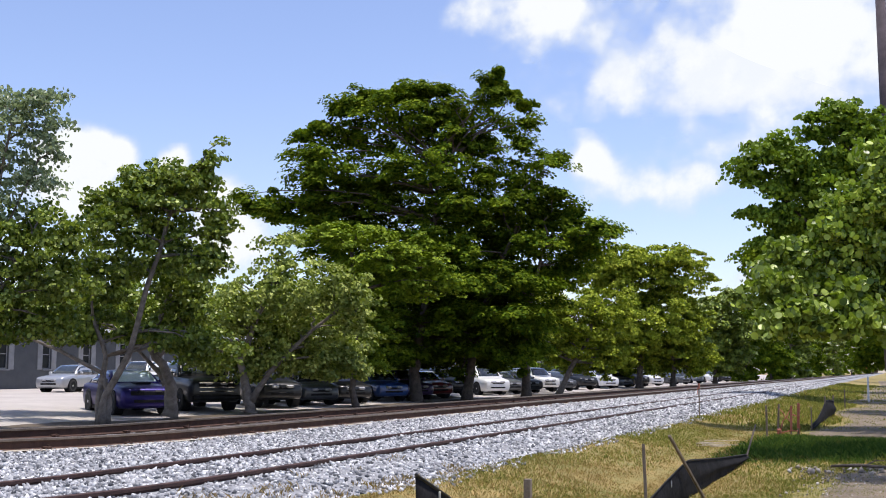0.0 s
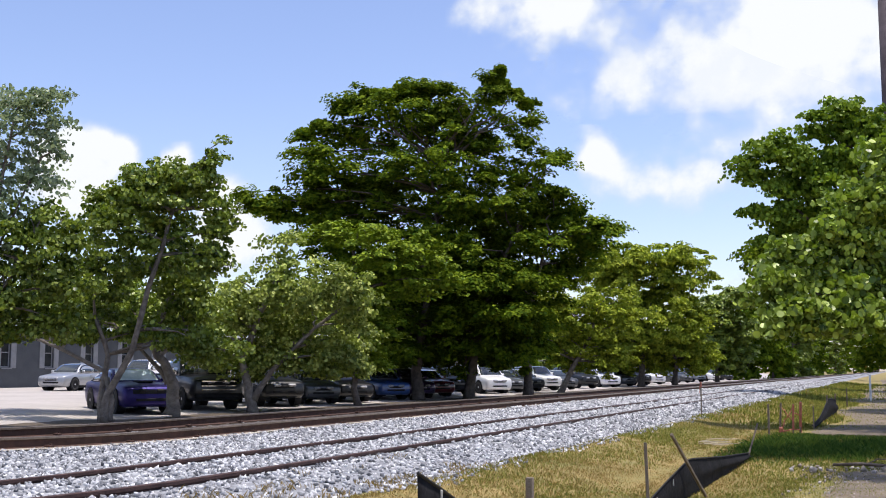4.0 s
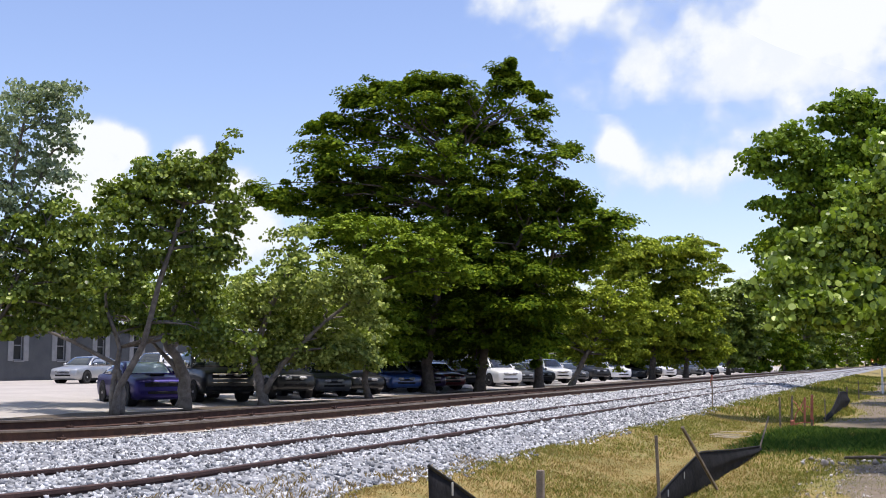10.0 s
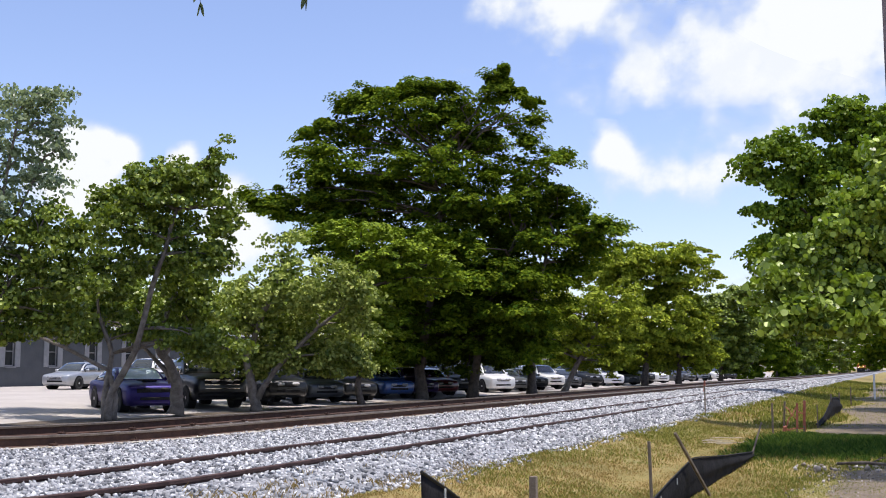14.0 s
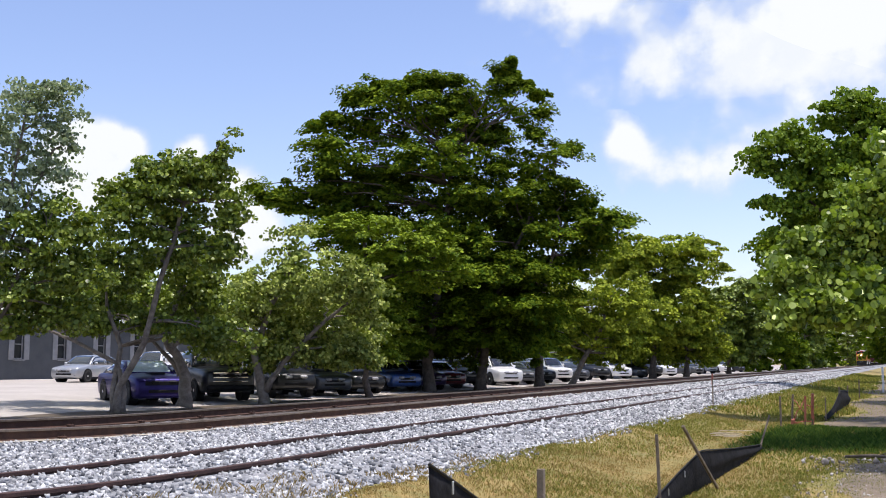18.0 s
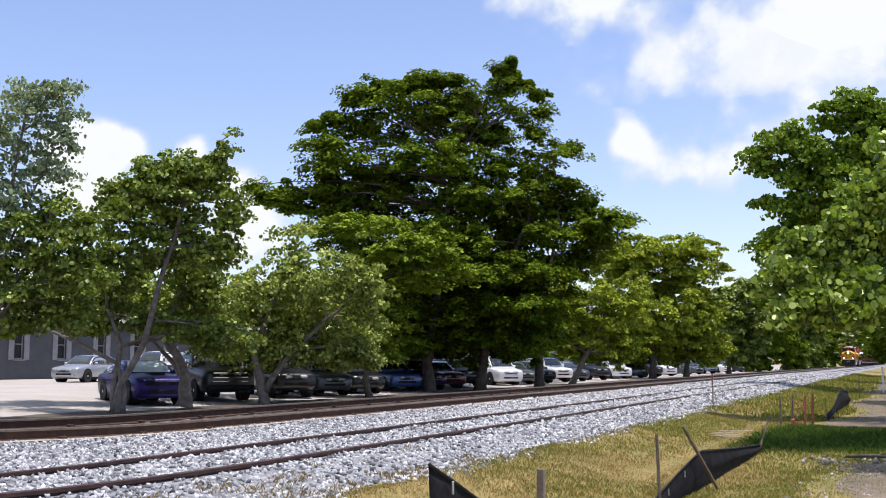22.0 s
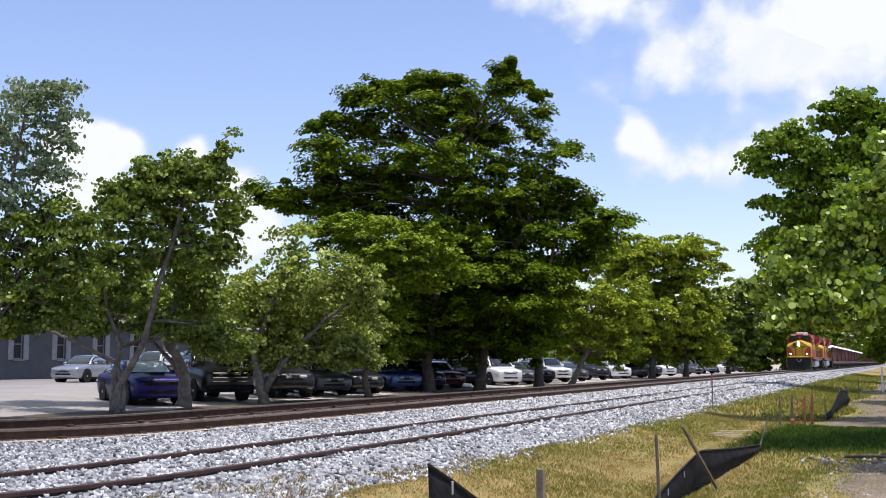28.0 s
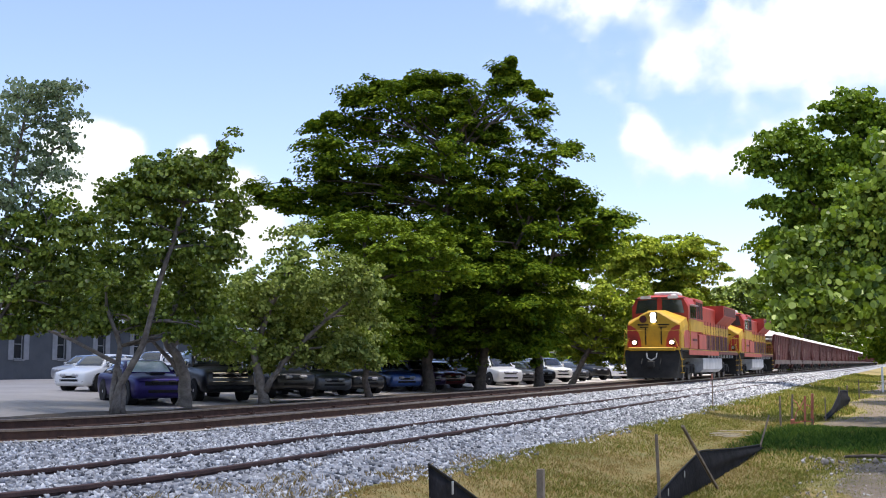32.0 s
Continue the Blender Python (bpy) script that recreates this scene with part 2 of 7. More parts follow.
def rail_section(gauge_side):
    return [(-0.07, 0.0), (-0.07, 0.014), (-0.012, 0.035), (-0.009, 0.125), (-0.036, 0.138), (-0.036, 0.168), (-0.028, 0.174), (0.028, 0.174), (0.036, 0.168), (0.036, 0.138), (0.009, 0.125), (0.012, 0.035), (0.07, 0.014), (0.07, 0.0)]


def rail(x, top, rise, parent, far, worn=True):
    sec = rail_section(1)
    ys = [-15, -5] + [i * 1.0 for i in range(0, 24)] + [24, 40, 70, 120, 250, 600, far]
    verts, faces = [], []
    n = len(sec)
    for y in ys:
        for u, w in sec:
            verts.append((x + u, y, top - 0.174 + w + rise(y)))
    for j in range(len(ys) - 1):
        for i in range(n):
            k = (i + 1) % n
            faces.append((j * n + i, j * n + k, (j + 1) * n + k, (j + 1) * n + i))
    ob = mesh_object("rail", verts, faces, RAIL, parent)
    ob.data.materials.append(RAIL_TOP)
    for p in ob.data.polygons:
        if worn and p.index % n in (6, 7, 8):
            p.material_index = 1
    return ob


main_track = thing("railway_track", Matrix(), "rusty main railway track on ballast", "railway track", "tracks", "structure")
near_track = thing("railway_track", Matrix(), "newly ballasted track with buried rails", "railway track", "tracks", "structure")
for side in (-0.7535, 0.7535):
    rail(MAIN_X + side, MAIN_TOP + (0.07 if side < 0 else -0.01), rise_main, main_track, 2400)
    rail(NEAR_X + side, NEAR_TOP, rise_near, near_track, 2400, False)

FOULED = surface("oil_fouled_ballast", (0.035, 0.027, 0.022), (0.09, 0.072, 0.06), 3, 0.95, 0, 0.8, 30)
RAIL_OLD = surface("idle_rail_rust", (0.035, 0.016, 0.014), (0.075, 0.038, 0.032), 6, 0.8, 0.1, 0.3, 60)
for o in near_track.children:
    o.data.materials[0] = RAIL_OLD
tagged(grid("track_bed", [-12.93, -12.6, -12.25, -11.9, -11.57], [-15, 0] + [float(i) for i in range(2, 60)] + [80, 140, 300, 700, 1500],
            lambda x, y: 0.392 - 0.053 * (x + 13) + rise_main(y) + 0.015 * noise.noise((x * 3, y * 3, 0)), FOULED), "oily brown ballast between the main rails", "ballast", kind="structure")
FINES = surface("pale_stone_dust", (0.3, 0.26, 0.2), (0.48, 0.43, 0.35), 3, 0.95, 0, 0.5, 40)
tagged(grid("dust_strip", [-11.44, -11.36, -11.26, -11.18], [-15, 0] + [0.5 * i for i in range(4, 120)] + [80, 140, 300], lambda x, y: max(bed_z(x, y), 0.31 + rise_main(y)) + 0.022 + 0.012 * noise.noise((x * 4, y * 3, 7)), FINES),
       "strip of pale stone dust along the main rail", "ballast", kind="structure")
# ---------------------------------------------------------------- clouds
def cloud_material():
    m = bpy.data.materials.new("sunlit_cloud")
    m.use_nodes = True
    n, l = m.node_tree.nodes, m.node_tree.links
    n.remove(n["Principled BSDF"])
    den = n.new("ShaderNodeAttribute")
    den.attribute_name = "cover"
    co = n.new("ShaderNodeTexCoord")
    puff = n.new("ShaderNodeTexNoise")
    puff.inputs["Scale"].default_value, puff.inputs["Detail"].default_value = 0.012, 10
    l.new(co.outputs["Object"], puff.inputs["Vector"])
    add = n.new("ShaderNodeMath")
    add.operation = "MULTIPLY_ADD"
    add.inputs[1].default_value = 0.9
    l.new(puff.outputs["Fac"], add.inputs[0])
    l.new(den.outputs["Fac"], add.inputs[2])
    mr = n.new("ShaderNodeMapRange")
    mr.interpolation_type = "SMOOTHSTEP"
    mr.inputs[1].default_value, mr.inputs[2].default_value = 0.6, 1.36
    l.new(add.outputs[0], mr.inputs[0])
    body = n.new("ShaderNodeValToRGB")
    body.color_ramp.elements[0].color, body.color_ramp.elements[1].color = (0.7, 0.8, 0.95, 1), (0.95, 1.0, 1.0, 1)
    body.color_ramp.elements[0].position, body.color_ramp.elements[1].position = 0.1, 0.95
    l.new(mr.outputs[0], body.inputs[0])
    em = n.new("ShaderNodeEmission")
    em.inputs[1].default_value = 0.73
    l.new(body.outputs[0], em.inputs[0])
    tr = n.new("ShaderNodeBsdfTransparent")
    mx = n.new("ShaderNodeMixShader")
    l.new(mr.outputs[0], mx.inputs[0])
    l.new(tr.outputs[0], mx.inputs[1])
    l.new(em.outputs[0], mx.inputs[2])
    l.new(mx.outputs[0], n["Material Output"].inputs[0])
    return m


CLOUD = cloud_material()
CLOUD_WAY = 3200.0
clouds = []


def cloud(az, el, width, height, puffs, drift, seed, label):
    """A bank of cloud 3.2 km off, az degrees right of the track's normal view and el up; puffs are (across, up, radius, weight) in its half sizes."""
    nx, ny = 84, 48
    verts, dens, faces = [], [], []
    for j in range(ny + 1):
        for i in range(nx + 1):
            u, v = 2 * i / nx - 1, 2 * j / ny - 1
            edge = min(1, (1 - abs(u)) * 5, (1 - abs(v)) * 5)
            d = sum(w * math.exp(-(((u - a) / (r * height / width)) ** 2 + ((v - b) / r) ** 2)) for a, b, r, w in puffs)
            d = min(d, 0.95) + 0.3 * noise.fractal((u * width / 260 + seed * 7.3, v * height / 260, seed), 0.9, 2.1, 5)
            verts.append((u * width / 2, v * height / 2, 40 * math.cos(u * 1.5) * math.cos(v * 1.5)))
            dens.append(d * edge - 0.9 * (1 - edge))
    for j in range(ny):
        for i in range(nx):
            a = j * (nx + 1) + i
            faces.append((a, a + 1, a + nx + 2, a + nx + 1))
    ob = mesh_object("cloud", verts, faces, CLOUD, smooth=True)
    at = ob.data.attributes.new("cover", "FLOAT", "POINT")
    at.data.foreach_set("value", dens)
    tagged(ob, label, "cloud", "fair-weather clouds")
    clouds.append((ob, az, el, drift))
    return ob


def sky_place(az, el, far=CLOUD_WAY):
    a, e = radians(az - YAW), radians(el)
    return Vector((math.sin(a) * math.cos(e), math.cos(a) * math.cos(e), math.sin(e))) * far + Vector(EYE)


# azimuth, elevation at the start, size in metres, puffs, drift in degrees over the clip
cloud(17.0, 17.9, 1250, 640, [(-0.66, -0.5, 0.3, 0.62), (-0.4, -0.42, 0.36, 0.7), (-0.1, -0.4, 0.42, 0.8), (0.2, -0.2, 0.6, 0.85), (0.25, 0.4, 0.6, 0.9), (0.62, -0.35, 0.4, 0.6), (-0.25, 0.5, 0.3, 0.5)], (2.2, 0.55), 1, "broad bright white cumulus cloud")
cloud(5.3, 18.9, 820, 360, [(-0.35, 0.1, 0.55, 0.7), (0.1, -0.05, 0.6, 0.9), (0.5, -0.35, 0.4, 0.5), (0.2, 0.5, 0.6, 0.8)], (2.4, 0.5), 2, "ragged white cumulus cloud")
cloud(11.6, 10.3, 640, 360, [(-0.55, 0.35, 0.36, 0.74), (-0.36, 0.0, 0.36, 0.74), (-0.1, -0.22, 0.38, 0.78), (0.25, -0.25, 0.42, 0.8), (0.55, -0.05, 0.36, 0.55)], (2.0, 0.7), 3, "small comma-shaped white cloud")
cloud(-18.0, 10.2, 500, 360, [(0.45, 0.35, 0.2, 0.5), (0.0, 0.3, 0.42, 0.85), (0.3, 0.3, 0.3, 0.7), (-0.35, 0.1, 0.5, 0.85), (0.1, -0.3, 0.5, 0.7), (-0.2, -0.5, 0.5, 0.7)], (-0.3, -0.1), 4, "white cumulus cloud behind treetops")
cloud(-11.2, 8.4, 440, 480, [(-0.6, 0.6, 0.2, 0.95), (-0.2, 0.3, 0.3, 0.5), (0.0, 0.0, 0.4, 0.55), (0.35, -0.4, 0.45, 0.6), (-0.1, -0.5, 0.45, 0.6)], (0.3, 0.0), 5, "low white cumulus cloud behind treetops")
cloud(16.3, 4.6, 420, 220, [(0.0, 0.0, 0.5, 0.6), (0.4, -0.2, 0.5, 0.6), (-0.4, -0.4, 0.5, 0.6)], (1.0, 0.2), 6, "faint low cloud near the horizon")

cloud(13.5, 15.5, 2100, 1000, [(0.1, 0.1, 0.7, 0.34), (0.5, 0.0, 0.7, 0.34), (-0.3, 0.3, 0.5, 0.22), (0.3, -0.5, 0.5, 0.2)], (2.0, 0.4), 9, "thin pale haze cloud spread between the cumulus")

# a passing cloud high overhead, between the sun and the place
def veil():
    n = 40
    verts, dens, faces = [], [], []
    for j in range(n + 1):
        for i in range(n + 1):
            x, y = (i / n - 0.5) * 700, (j / n - 0.5) * 1000
            verts.append((x, y, 12 * noise.noise((x * 0.01, y * 0.01, 0))))
            edge = min(1, (350 - abs(x)) / 40, (500 - abs(y)) / 60)
            dens.append(edge * 0.69 - 0.7 * (1 - edge) - 0.05 + 0.08 * noise.noise((x * 0.02, y * 0.02, 5)))
    for j in range(n):
        for i in range(n):
            a = j * (n + 1) + i
            faces.append((a, a + 1, a + n + 2, a + n + 1))
    ob = mesh_object("cloud", verts, faces, CLOUD, smooth=True)
    ob.data.attributes.new("cover", "FLOAT", "POINT").data.foreach_set("value", dens)
    return tagged(ob, "thin white cloud passing before the sun", "cloud", "fair-weather clouds")


sun_veil = veil()
# ---------------------------------------------------------------- trees
VIEW_R = Vector((math.cos(radians(YAW)), math.sin(radians(YAW)), 0))
VIEW_F = Vector((-math.sin(radians(YAW)), math.cos(radians(YAW)), 0))


def leaf_mesh(name, pos, nor, size, material, parent, rng, round_leaf=0, aspect=0.8):
    """All the leaves of a crown as one mesh: folded kites, or six-sided round leaves."""
    n = len(pos)
    nor = nor / np.linalg.norm(nor, axis=1, keepdims=True)
    ref = rng.normal(size=(n, 3))
    a = np.cross(nor, ref)
    a /= np.linalg.norm(a, axis=1, keepdims=True)
    b = np.cross(nor, a)
    s = size[:, None]
    if round_leaf == 6:
        ang = np.arange(6) * math.pi / 3
        rings = [pos + s * 0.5 * (math.cos(t) * a + 0.9 * math.sin(t) * b) + s * 0.1 * abs(math.sin(t)) * nor for t in ang]
        verts = np.stack(rings, 1).reshape(-1, 3)
        k = 6
        quads = [(0, 1, 2), (0, 2, 3), (0, 3, 4), (0, 4, 5)]
    elif round_leaf:
        ang = np.arange(8) * math.pi / 4
        rings = [pos + s * 0.5 * (math.cos(t) * a + 0.92 * math.sin(t) * b) + s * 0.07 * abs(math.sin(t)) * nor for t in ang]
        verts = np.stack(rings, 1).reshape(-1, 3)
        k = 8
        quads = [(0, 1, 2), (0, 2, 4), (2, 3, 4), (0, 4, 6), (4, 5, 6), (6, 7, 0)]
    else:
        w = aspect * 0.5
        ring = [pos - a * s * 0.5, pos + b * s * w + nor * s * 0.1 - a * s * 0.05, pos + a * s * 0.5 - nor * s * 0.1, pos - b * s * w + nor * s * 0.1 - a * s * 0.05]
        verts = np.stack(ring, 1).reshape(-1, 3)
        k = 4
        quads = [(0, 1, 2), (0, 2, 3)]
    base = (np.arange(n) * k)[:, None]
    faces = np.concatenate([base + np.array([q]) for q in quads], 1).reshape(-1, len(quads[0]))
    me = bpy.data.meshes.new(name)
    me.vertices.add(len(verts))
    me.vertices.foreach_set("co", verts.astype(np.float32).ravel())
    m = len(quads[0])
    me.loops.add(faces.size)
    me.loops.foreach_set("vertex_index", faces.astype(np.int32).ravel())
    me.polygons.add(len(faces))
    me.polygons.foreach_set("loop_start", np.arange(0, faces.size, m, dtype=np.int32))
    me.update(calc_edges=True)
    me.materials.append(material)
    ob = new(name, me)
    ob.parent = parent
    return ob


def crown_points(lobes, count, clump, rng, flat=0.45, up=0.75, shell=0.5, per_clump=70, jitter=0.4):
    """Leaf places and normals: tiers of flattened clumps spread through the lobes of a crown."""
    weight = np.array([l[3] * l[3] + l[3] * l[4] for l in lobes])
    per = np.maximum(1, (weight / weight.sum() * count / per_clump).astype(int))
    pos, nor = [], []
    for (u, v, h, ru, rh), c in zip(lobes, per):
        d = rng.normal(size=(c, 3))
        d /= np.linalg.norm(d, axis=1, keepdims=True)
        r = (shell + (1 - shell) * rng.random((c, 1)) ** 0.6) * rng.uniform(0.8, 1.08, (c, 1))
        loc = d * r * np.array([ru, ru * 0.9, rh])
        centre = np.array([u, v, h]) + loc
        size = clump * rng.uniform(0.6, 1.35, (c, 1))
        for i in range(c):
            m = int(per_clump * rng.uniform(0.6, 1.4))
            e = rng.normal(size=(m, 3))
            e /= np.linalg.norm(e, axis=1, keepdims=True)
            e *= rng.random((m, 1)) ** 0.4
            e[:, 2] = np.abs(e[:, 2]) * 1.3 - 0.5
            # clumps droop outwards
            out = loc[i] / (np.linalg.norm(loc[i]) + 1e-6)
            way = out * np.array([1, 1, 0.35])
            off = e * size[i] * np.array([0.66, 0.66, flat]) + np.outer(e @ way, way) * size[i] * 0.45
            off[:, 2] -= 0.12 * (off[:, :2] @ out[:2])
            pos.append(centre[i] + off)
            nor.append(e * np.array([0.55, 0.55, 0.3]) + np.array([0, 0, up]) + 0.3 * out + rng.normal(size=(m, 3)) * jitter)
    pos, nor = np.concatenate(pos), np.concatenate(nor)
    axes = np.array([VIEW_R[:], VIEW_F[:], (0, 0, 1)])
    return pos @ axes, nor @ axes


def axis_point(u, v, h):
    return VIEW_R * u + VIEW_F * v + Vector((0, 0, h))


def tree(spot, lobes, count, leaf, material, label, stems, bark, clump=0.7, seed=1, round_leaf=0, limbs=True, shell=0.5, flat=0.45, group="trees beside the railway", limb_r=0.09, up=0.6, core=0.07, per_clump=70, jitter=0.4):
    """A tree at spot: stems given as bent paths, limbs that reach into each lobe of the crown, leaves in clumps."""
    rng = np.random.default_rng(seed)
    prng = random.Random(seed)
    t = thing("tree", Matrix.Translation(spot), label, "tree", group)
    tips = []
    for path, r0, r1 in stems:
        pts = [axis_point(*p) for p in path]
        fine = []
        for i in range(len(pts) - 1):
            for f in (0, 0.33, 0.67):
                w = Vector((prng.uniform(-1, 1), prng.uniform(-1, 1), 0)) * r1 * 0.5
                fine.append(pts[i].lerp(pts[i + 1], f) + (w if i + f > 0 else Vector()))
        fine.append(pts[-1])
        nf = len(fine) - 1
        rad = [r0 + (r1 - r0) * (i / nf) ** 0.8 for i in range(nf + 1)]
        rad[0] *= 1.25
        part("trunk", tube(bmesh.new(), fine, rad, 9), bark, t, smooth=True)
        tips += fine[nf // 2:]
    if limbs:
        for u, v, h, ru, rh in lobes:
            for k in range(2 if ru > 0.13 * h + 0.4 else 1):
                end = axis_point(u + prng.uniform(-0.5, 0.5) * ru, v + prng.uniform(-0.5, 0.5) * ru, h + prng.uniform(-0.3, 0.5) * rh)
                a = min(tips, key=lambda p: (p - end).length + max(0, p.z - end.z) * 3)
                path = bend(a, end, 0.12 * (end - a).length, prng)
                part("limb", tube(bmesh.new(), path, [limb_r * (1 - 0.16 * i) for i in range(6)], 6), bark, t, smooth=True)
    pos, nor = crown_points(lobes, count, clump, rng, flat, up, shell, per_clump, jitter)
    size = leaf * rng.uniform(0.65, 1.3, len(pos))
    # shaded inner foliage, coarser and sparse
    inner = int(count * core)
    if inner:
        pick = np.array(lobes)[rng.integers(0, len(lobes), inner)]
        d = rng.normal(size=(inner, 3))
        d *= (rng.random((inner, 1)) ** 0.5 * 0.52) / np.linalg.norm(d, axis=1, keepdims=True)
        axes = np.array([VIEW_R[:], VIEW_F[:], (0, 0, 1)])
        at = (pick[:, :3] + d * pick[:, [3, 3, 4]]) @ axes
        pos = np.concatenate([pos, at])
        nor = np.concatenate([nor, rng.normal(size=(inner, 3)) + np.array([0, 0, 0.3])])
        size = np.concatenate([size, leaf * rng.uniform(1.1, 1.6, inner)])
    leaf_mesh("crown", pos, nor, size, material, t, rng, round_leaf)
    return t
# crowns: lobes of (across, away, height, radius across, radius up), in metres from the foot
tree((-21.00, 50.32, -0.05), [(-2.48, 0.0, 14.51, 2.64, 1.55), (1.81, 1.0, 14.9, 2.68, 2.05), (3.1, 0.0, 16.16, 1.09, 1.24), (-5.72, -1.0, 11.65, 2.13, 1.52), (-0.27, 2.0, 12.07, 4.5, 2.73), (4.37, 0.0, 11.4, 2.17, 1.71), (-8.41, 0.0, 10.07, 1.86, 0.99), (-5.58, 1.0, 8.59, 3.16, 1.58), (0.03, 2.5, 8.17, 4.86, 2.76), (5.22, 1.5, 8.36, 3.19, 2.39), (7.24, 0.0, 8.32, 1.86, 1.09), (-2.94, 1.5, 5.08, 3.5, 2.23), (2.15, 3.0, 4.27, 3.93, 2.45), (4.2, 2.0, 4.82, 1.8, 2.2), (-0.27, 3.5, 3.23, 3.63, 1.32), (-3.51, 1.5, 3.02, 2.23, 1.43), (-4.65, 1.0, 2.43, 2.53, 0.82), (-1.16, 1.5, 2.58, 2.87, 0.76), (2.99, 2.0, 3.04, 2.89, 0.96), (4.2, 1.5, 3.02, 1.6, 0.96), (1.41, -1.0, 6.06, 3.96, 1.22), (-0.28, 0.8, 14.91, 2.08, 1.2), (0.91, 0.8, 13.64, 1.89, 1.13), (6.69, 1.5, 7.01, 1.53, 1.08), (7.74, 0.5, 7.79, 1.31, 0.94), (4.9, 2.0, 6.5, 1.6, 1.5), (5.48, 1.0, 9.63, 1.74, 1.01), (-4.67, 0.5, 10.0, 2.82, 0.94), (-6.52, 0.0, 10.28, 1.55, 0.74), (-4.16, 1.5, 11.06, 2.23, 0.83), (0.88, 1.0, 1.56, 0.79, 0.44), (4.37, 1.0, 1.56, 0.57, 0.32), (3.1, 1.5, 1.79, 0.7, 0.32), (-0.57, -0.8, 8.14, 2.66, 0.89), (-5.8, 0.5, 9.0, 1.7, 1.1), (-6.5, 0.5, 11.4, 1.4, 1.3), (-4.43, 0.8, 13.7, 1.42, 0.94), (-9.57, 0.0, 9.93, 0.93, 0.68), (-10.16, 0.0, 10.42, 0.74, 0.47), (-8.7, 0.0, 9.87, 1.24, 0.68), (8.26, 0.0, 8.76, 1.09, 0.5), (-5.64, -3.03, 5, 2.5, 1.2), (-4.14, 1.77, 5, 3, 1.5), (-2.17, 6.37, 5, 3, 1.5), (-0.02, -0.8, 11.59, 3.3, 1.02), (2.15, -0.8, 9.8, 3.0, 0.81), (3.9, -2.4, 5.8, 1.7, 0.6), (3.4, -2.8, 4.2, 1.9, 0.6), (1.4, -2.2, 7.3, 1.2, 0.4), (4.6, -1.6, 7.9, 1.3, 0.45), (-5.12, 0.0, 15.2, 1.09, 0.56), (-7.0, 0.0, 13.71, 1.09, 0.56), (-1.75, 0.0, 16.16, 1.55, 0.43), (3.13, 0.0, 17.0, 0.56, 0.43), (4.41, 0.0, 15.32, 0.78, 0.56), (5.99, 0.0, 12.43, 0.99, 0.68), (-3.65, 0.0, 15.86, 1.24, 0.43), (-4.6, 0.0, 15.1, 1.3, 0.5), (-6.2, 0.0, 14.2, 1.1, 0.55), (-2.4, 0.2, 15.8, 1.3, 0.45), (-0.6, 0.0, 16.1, 1.2, 0.4), (2.6, 0.0, 16.4, 0.9, 0.5), (3.9, 0.0, 15.9, 0.8, 0.45), (4.6, 0.0, 14.4, 0.9, 0.5), (4.3, 0.0, 13.3, 1.0, 0.5), (-6.5, 0.0, 12.6, 0.9, 0.6), (-4.2, 2.4, 7.2, 2.6, 1.0), (-3.2, 7.9, 7.4, 3.0, 1.0), (0.25, 10.8, 7.2, 3.2, 1.0), (-3.4, 12.3, 6.8, 3.0, 0.9), (2.0, 6.0, 6.6, 3.5, 1.8), (3.4, 5.0, 6.0, 2.4, 1.8), (-1.0, 6.0, 6.0, 3.0, 1.6), (2.5, 4.0, 9.2, 3.4, 1.4), (-2.5, 4.0, 2.5, 2.6, 0.7), (1.5, 4.5, 2.5, 2.6, 0.7), (3.6, 4.0, 2.6, 2.0, 0.8), (-6.0, 3.5, 2.6, 2.2, 0.7), (-3.0, -1.0, 4.2, 2.0, 1.3), (0.5, -1.2, 4.0, 2.0, 1.3), (3.5, -1.0, 4.2, 2.2, 1.4), (4.3, -0.5, 4.0, 1.6, 1.5), (-1.5, -0.8, 2.6, 1.6, 0.7), (2.2, -0.8, 2.6, 1.6, 0.7), (4.4, -0.6, 2.5, 1.4, 0.7), (6.9, 0.0, 9.7, 1.1, 0.6), (8.0, 0.0, 9.0, 1.0, 0.5), (6.0, 0.0, 10.6, 1.0, 0.6), (8.8, 0.0, 8.7, 0.6, 0.4), (5.9, 2.4, 6.2, 1.3, 1.1), (5.5, 2.6, 4.4, 1.2, 1.2)],
     250000, 0.19, LEAF_BIG, "tall broad tree with tiered dark green foliage",
     [([(-1.14, 0.0, -0.06), (-1.23, 0.0, 1.56), (-0.86, 0.0, 3.84), (-0.28, 0.0, 7.88), (0.01, 0.0, 11.99)], 0.36, 0.1), ([(1.44, 0.6, 0.01), (1.68, 0.5, 2.13), (2.3, 0.0, 4.99), (3.77, 0.0, 8.46)], 0.3, 0.08), ([(4.5, 1.0, 0.17), (4.46, 1.0, 2.14), (4.65, 0.5, 5.02), (5.35, 0.0, 7.88)], 0.27, 0.07)], BARK_DARK, clump=0.72, seed=11, limb_r=0.07, up=0.9, jitter=0.28, shell=0.6, flat=0.5, per_clump=100, core=0.15)
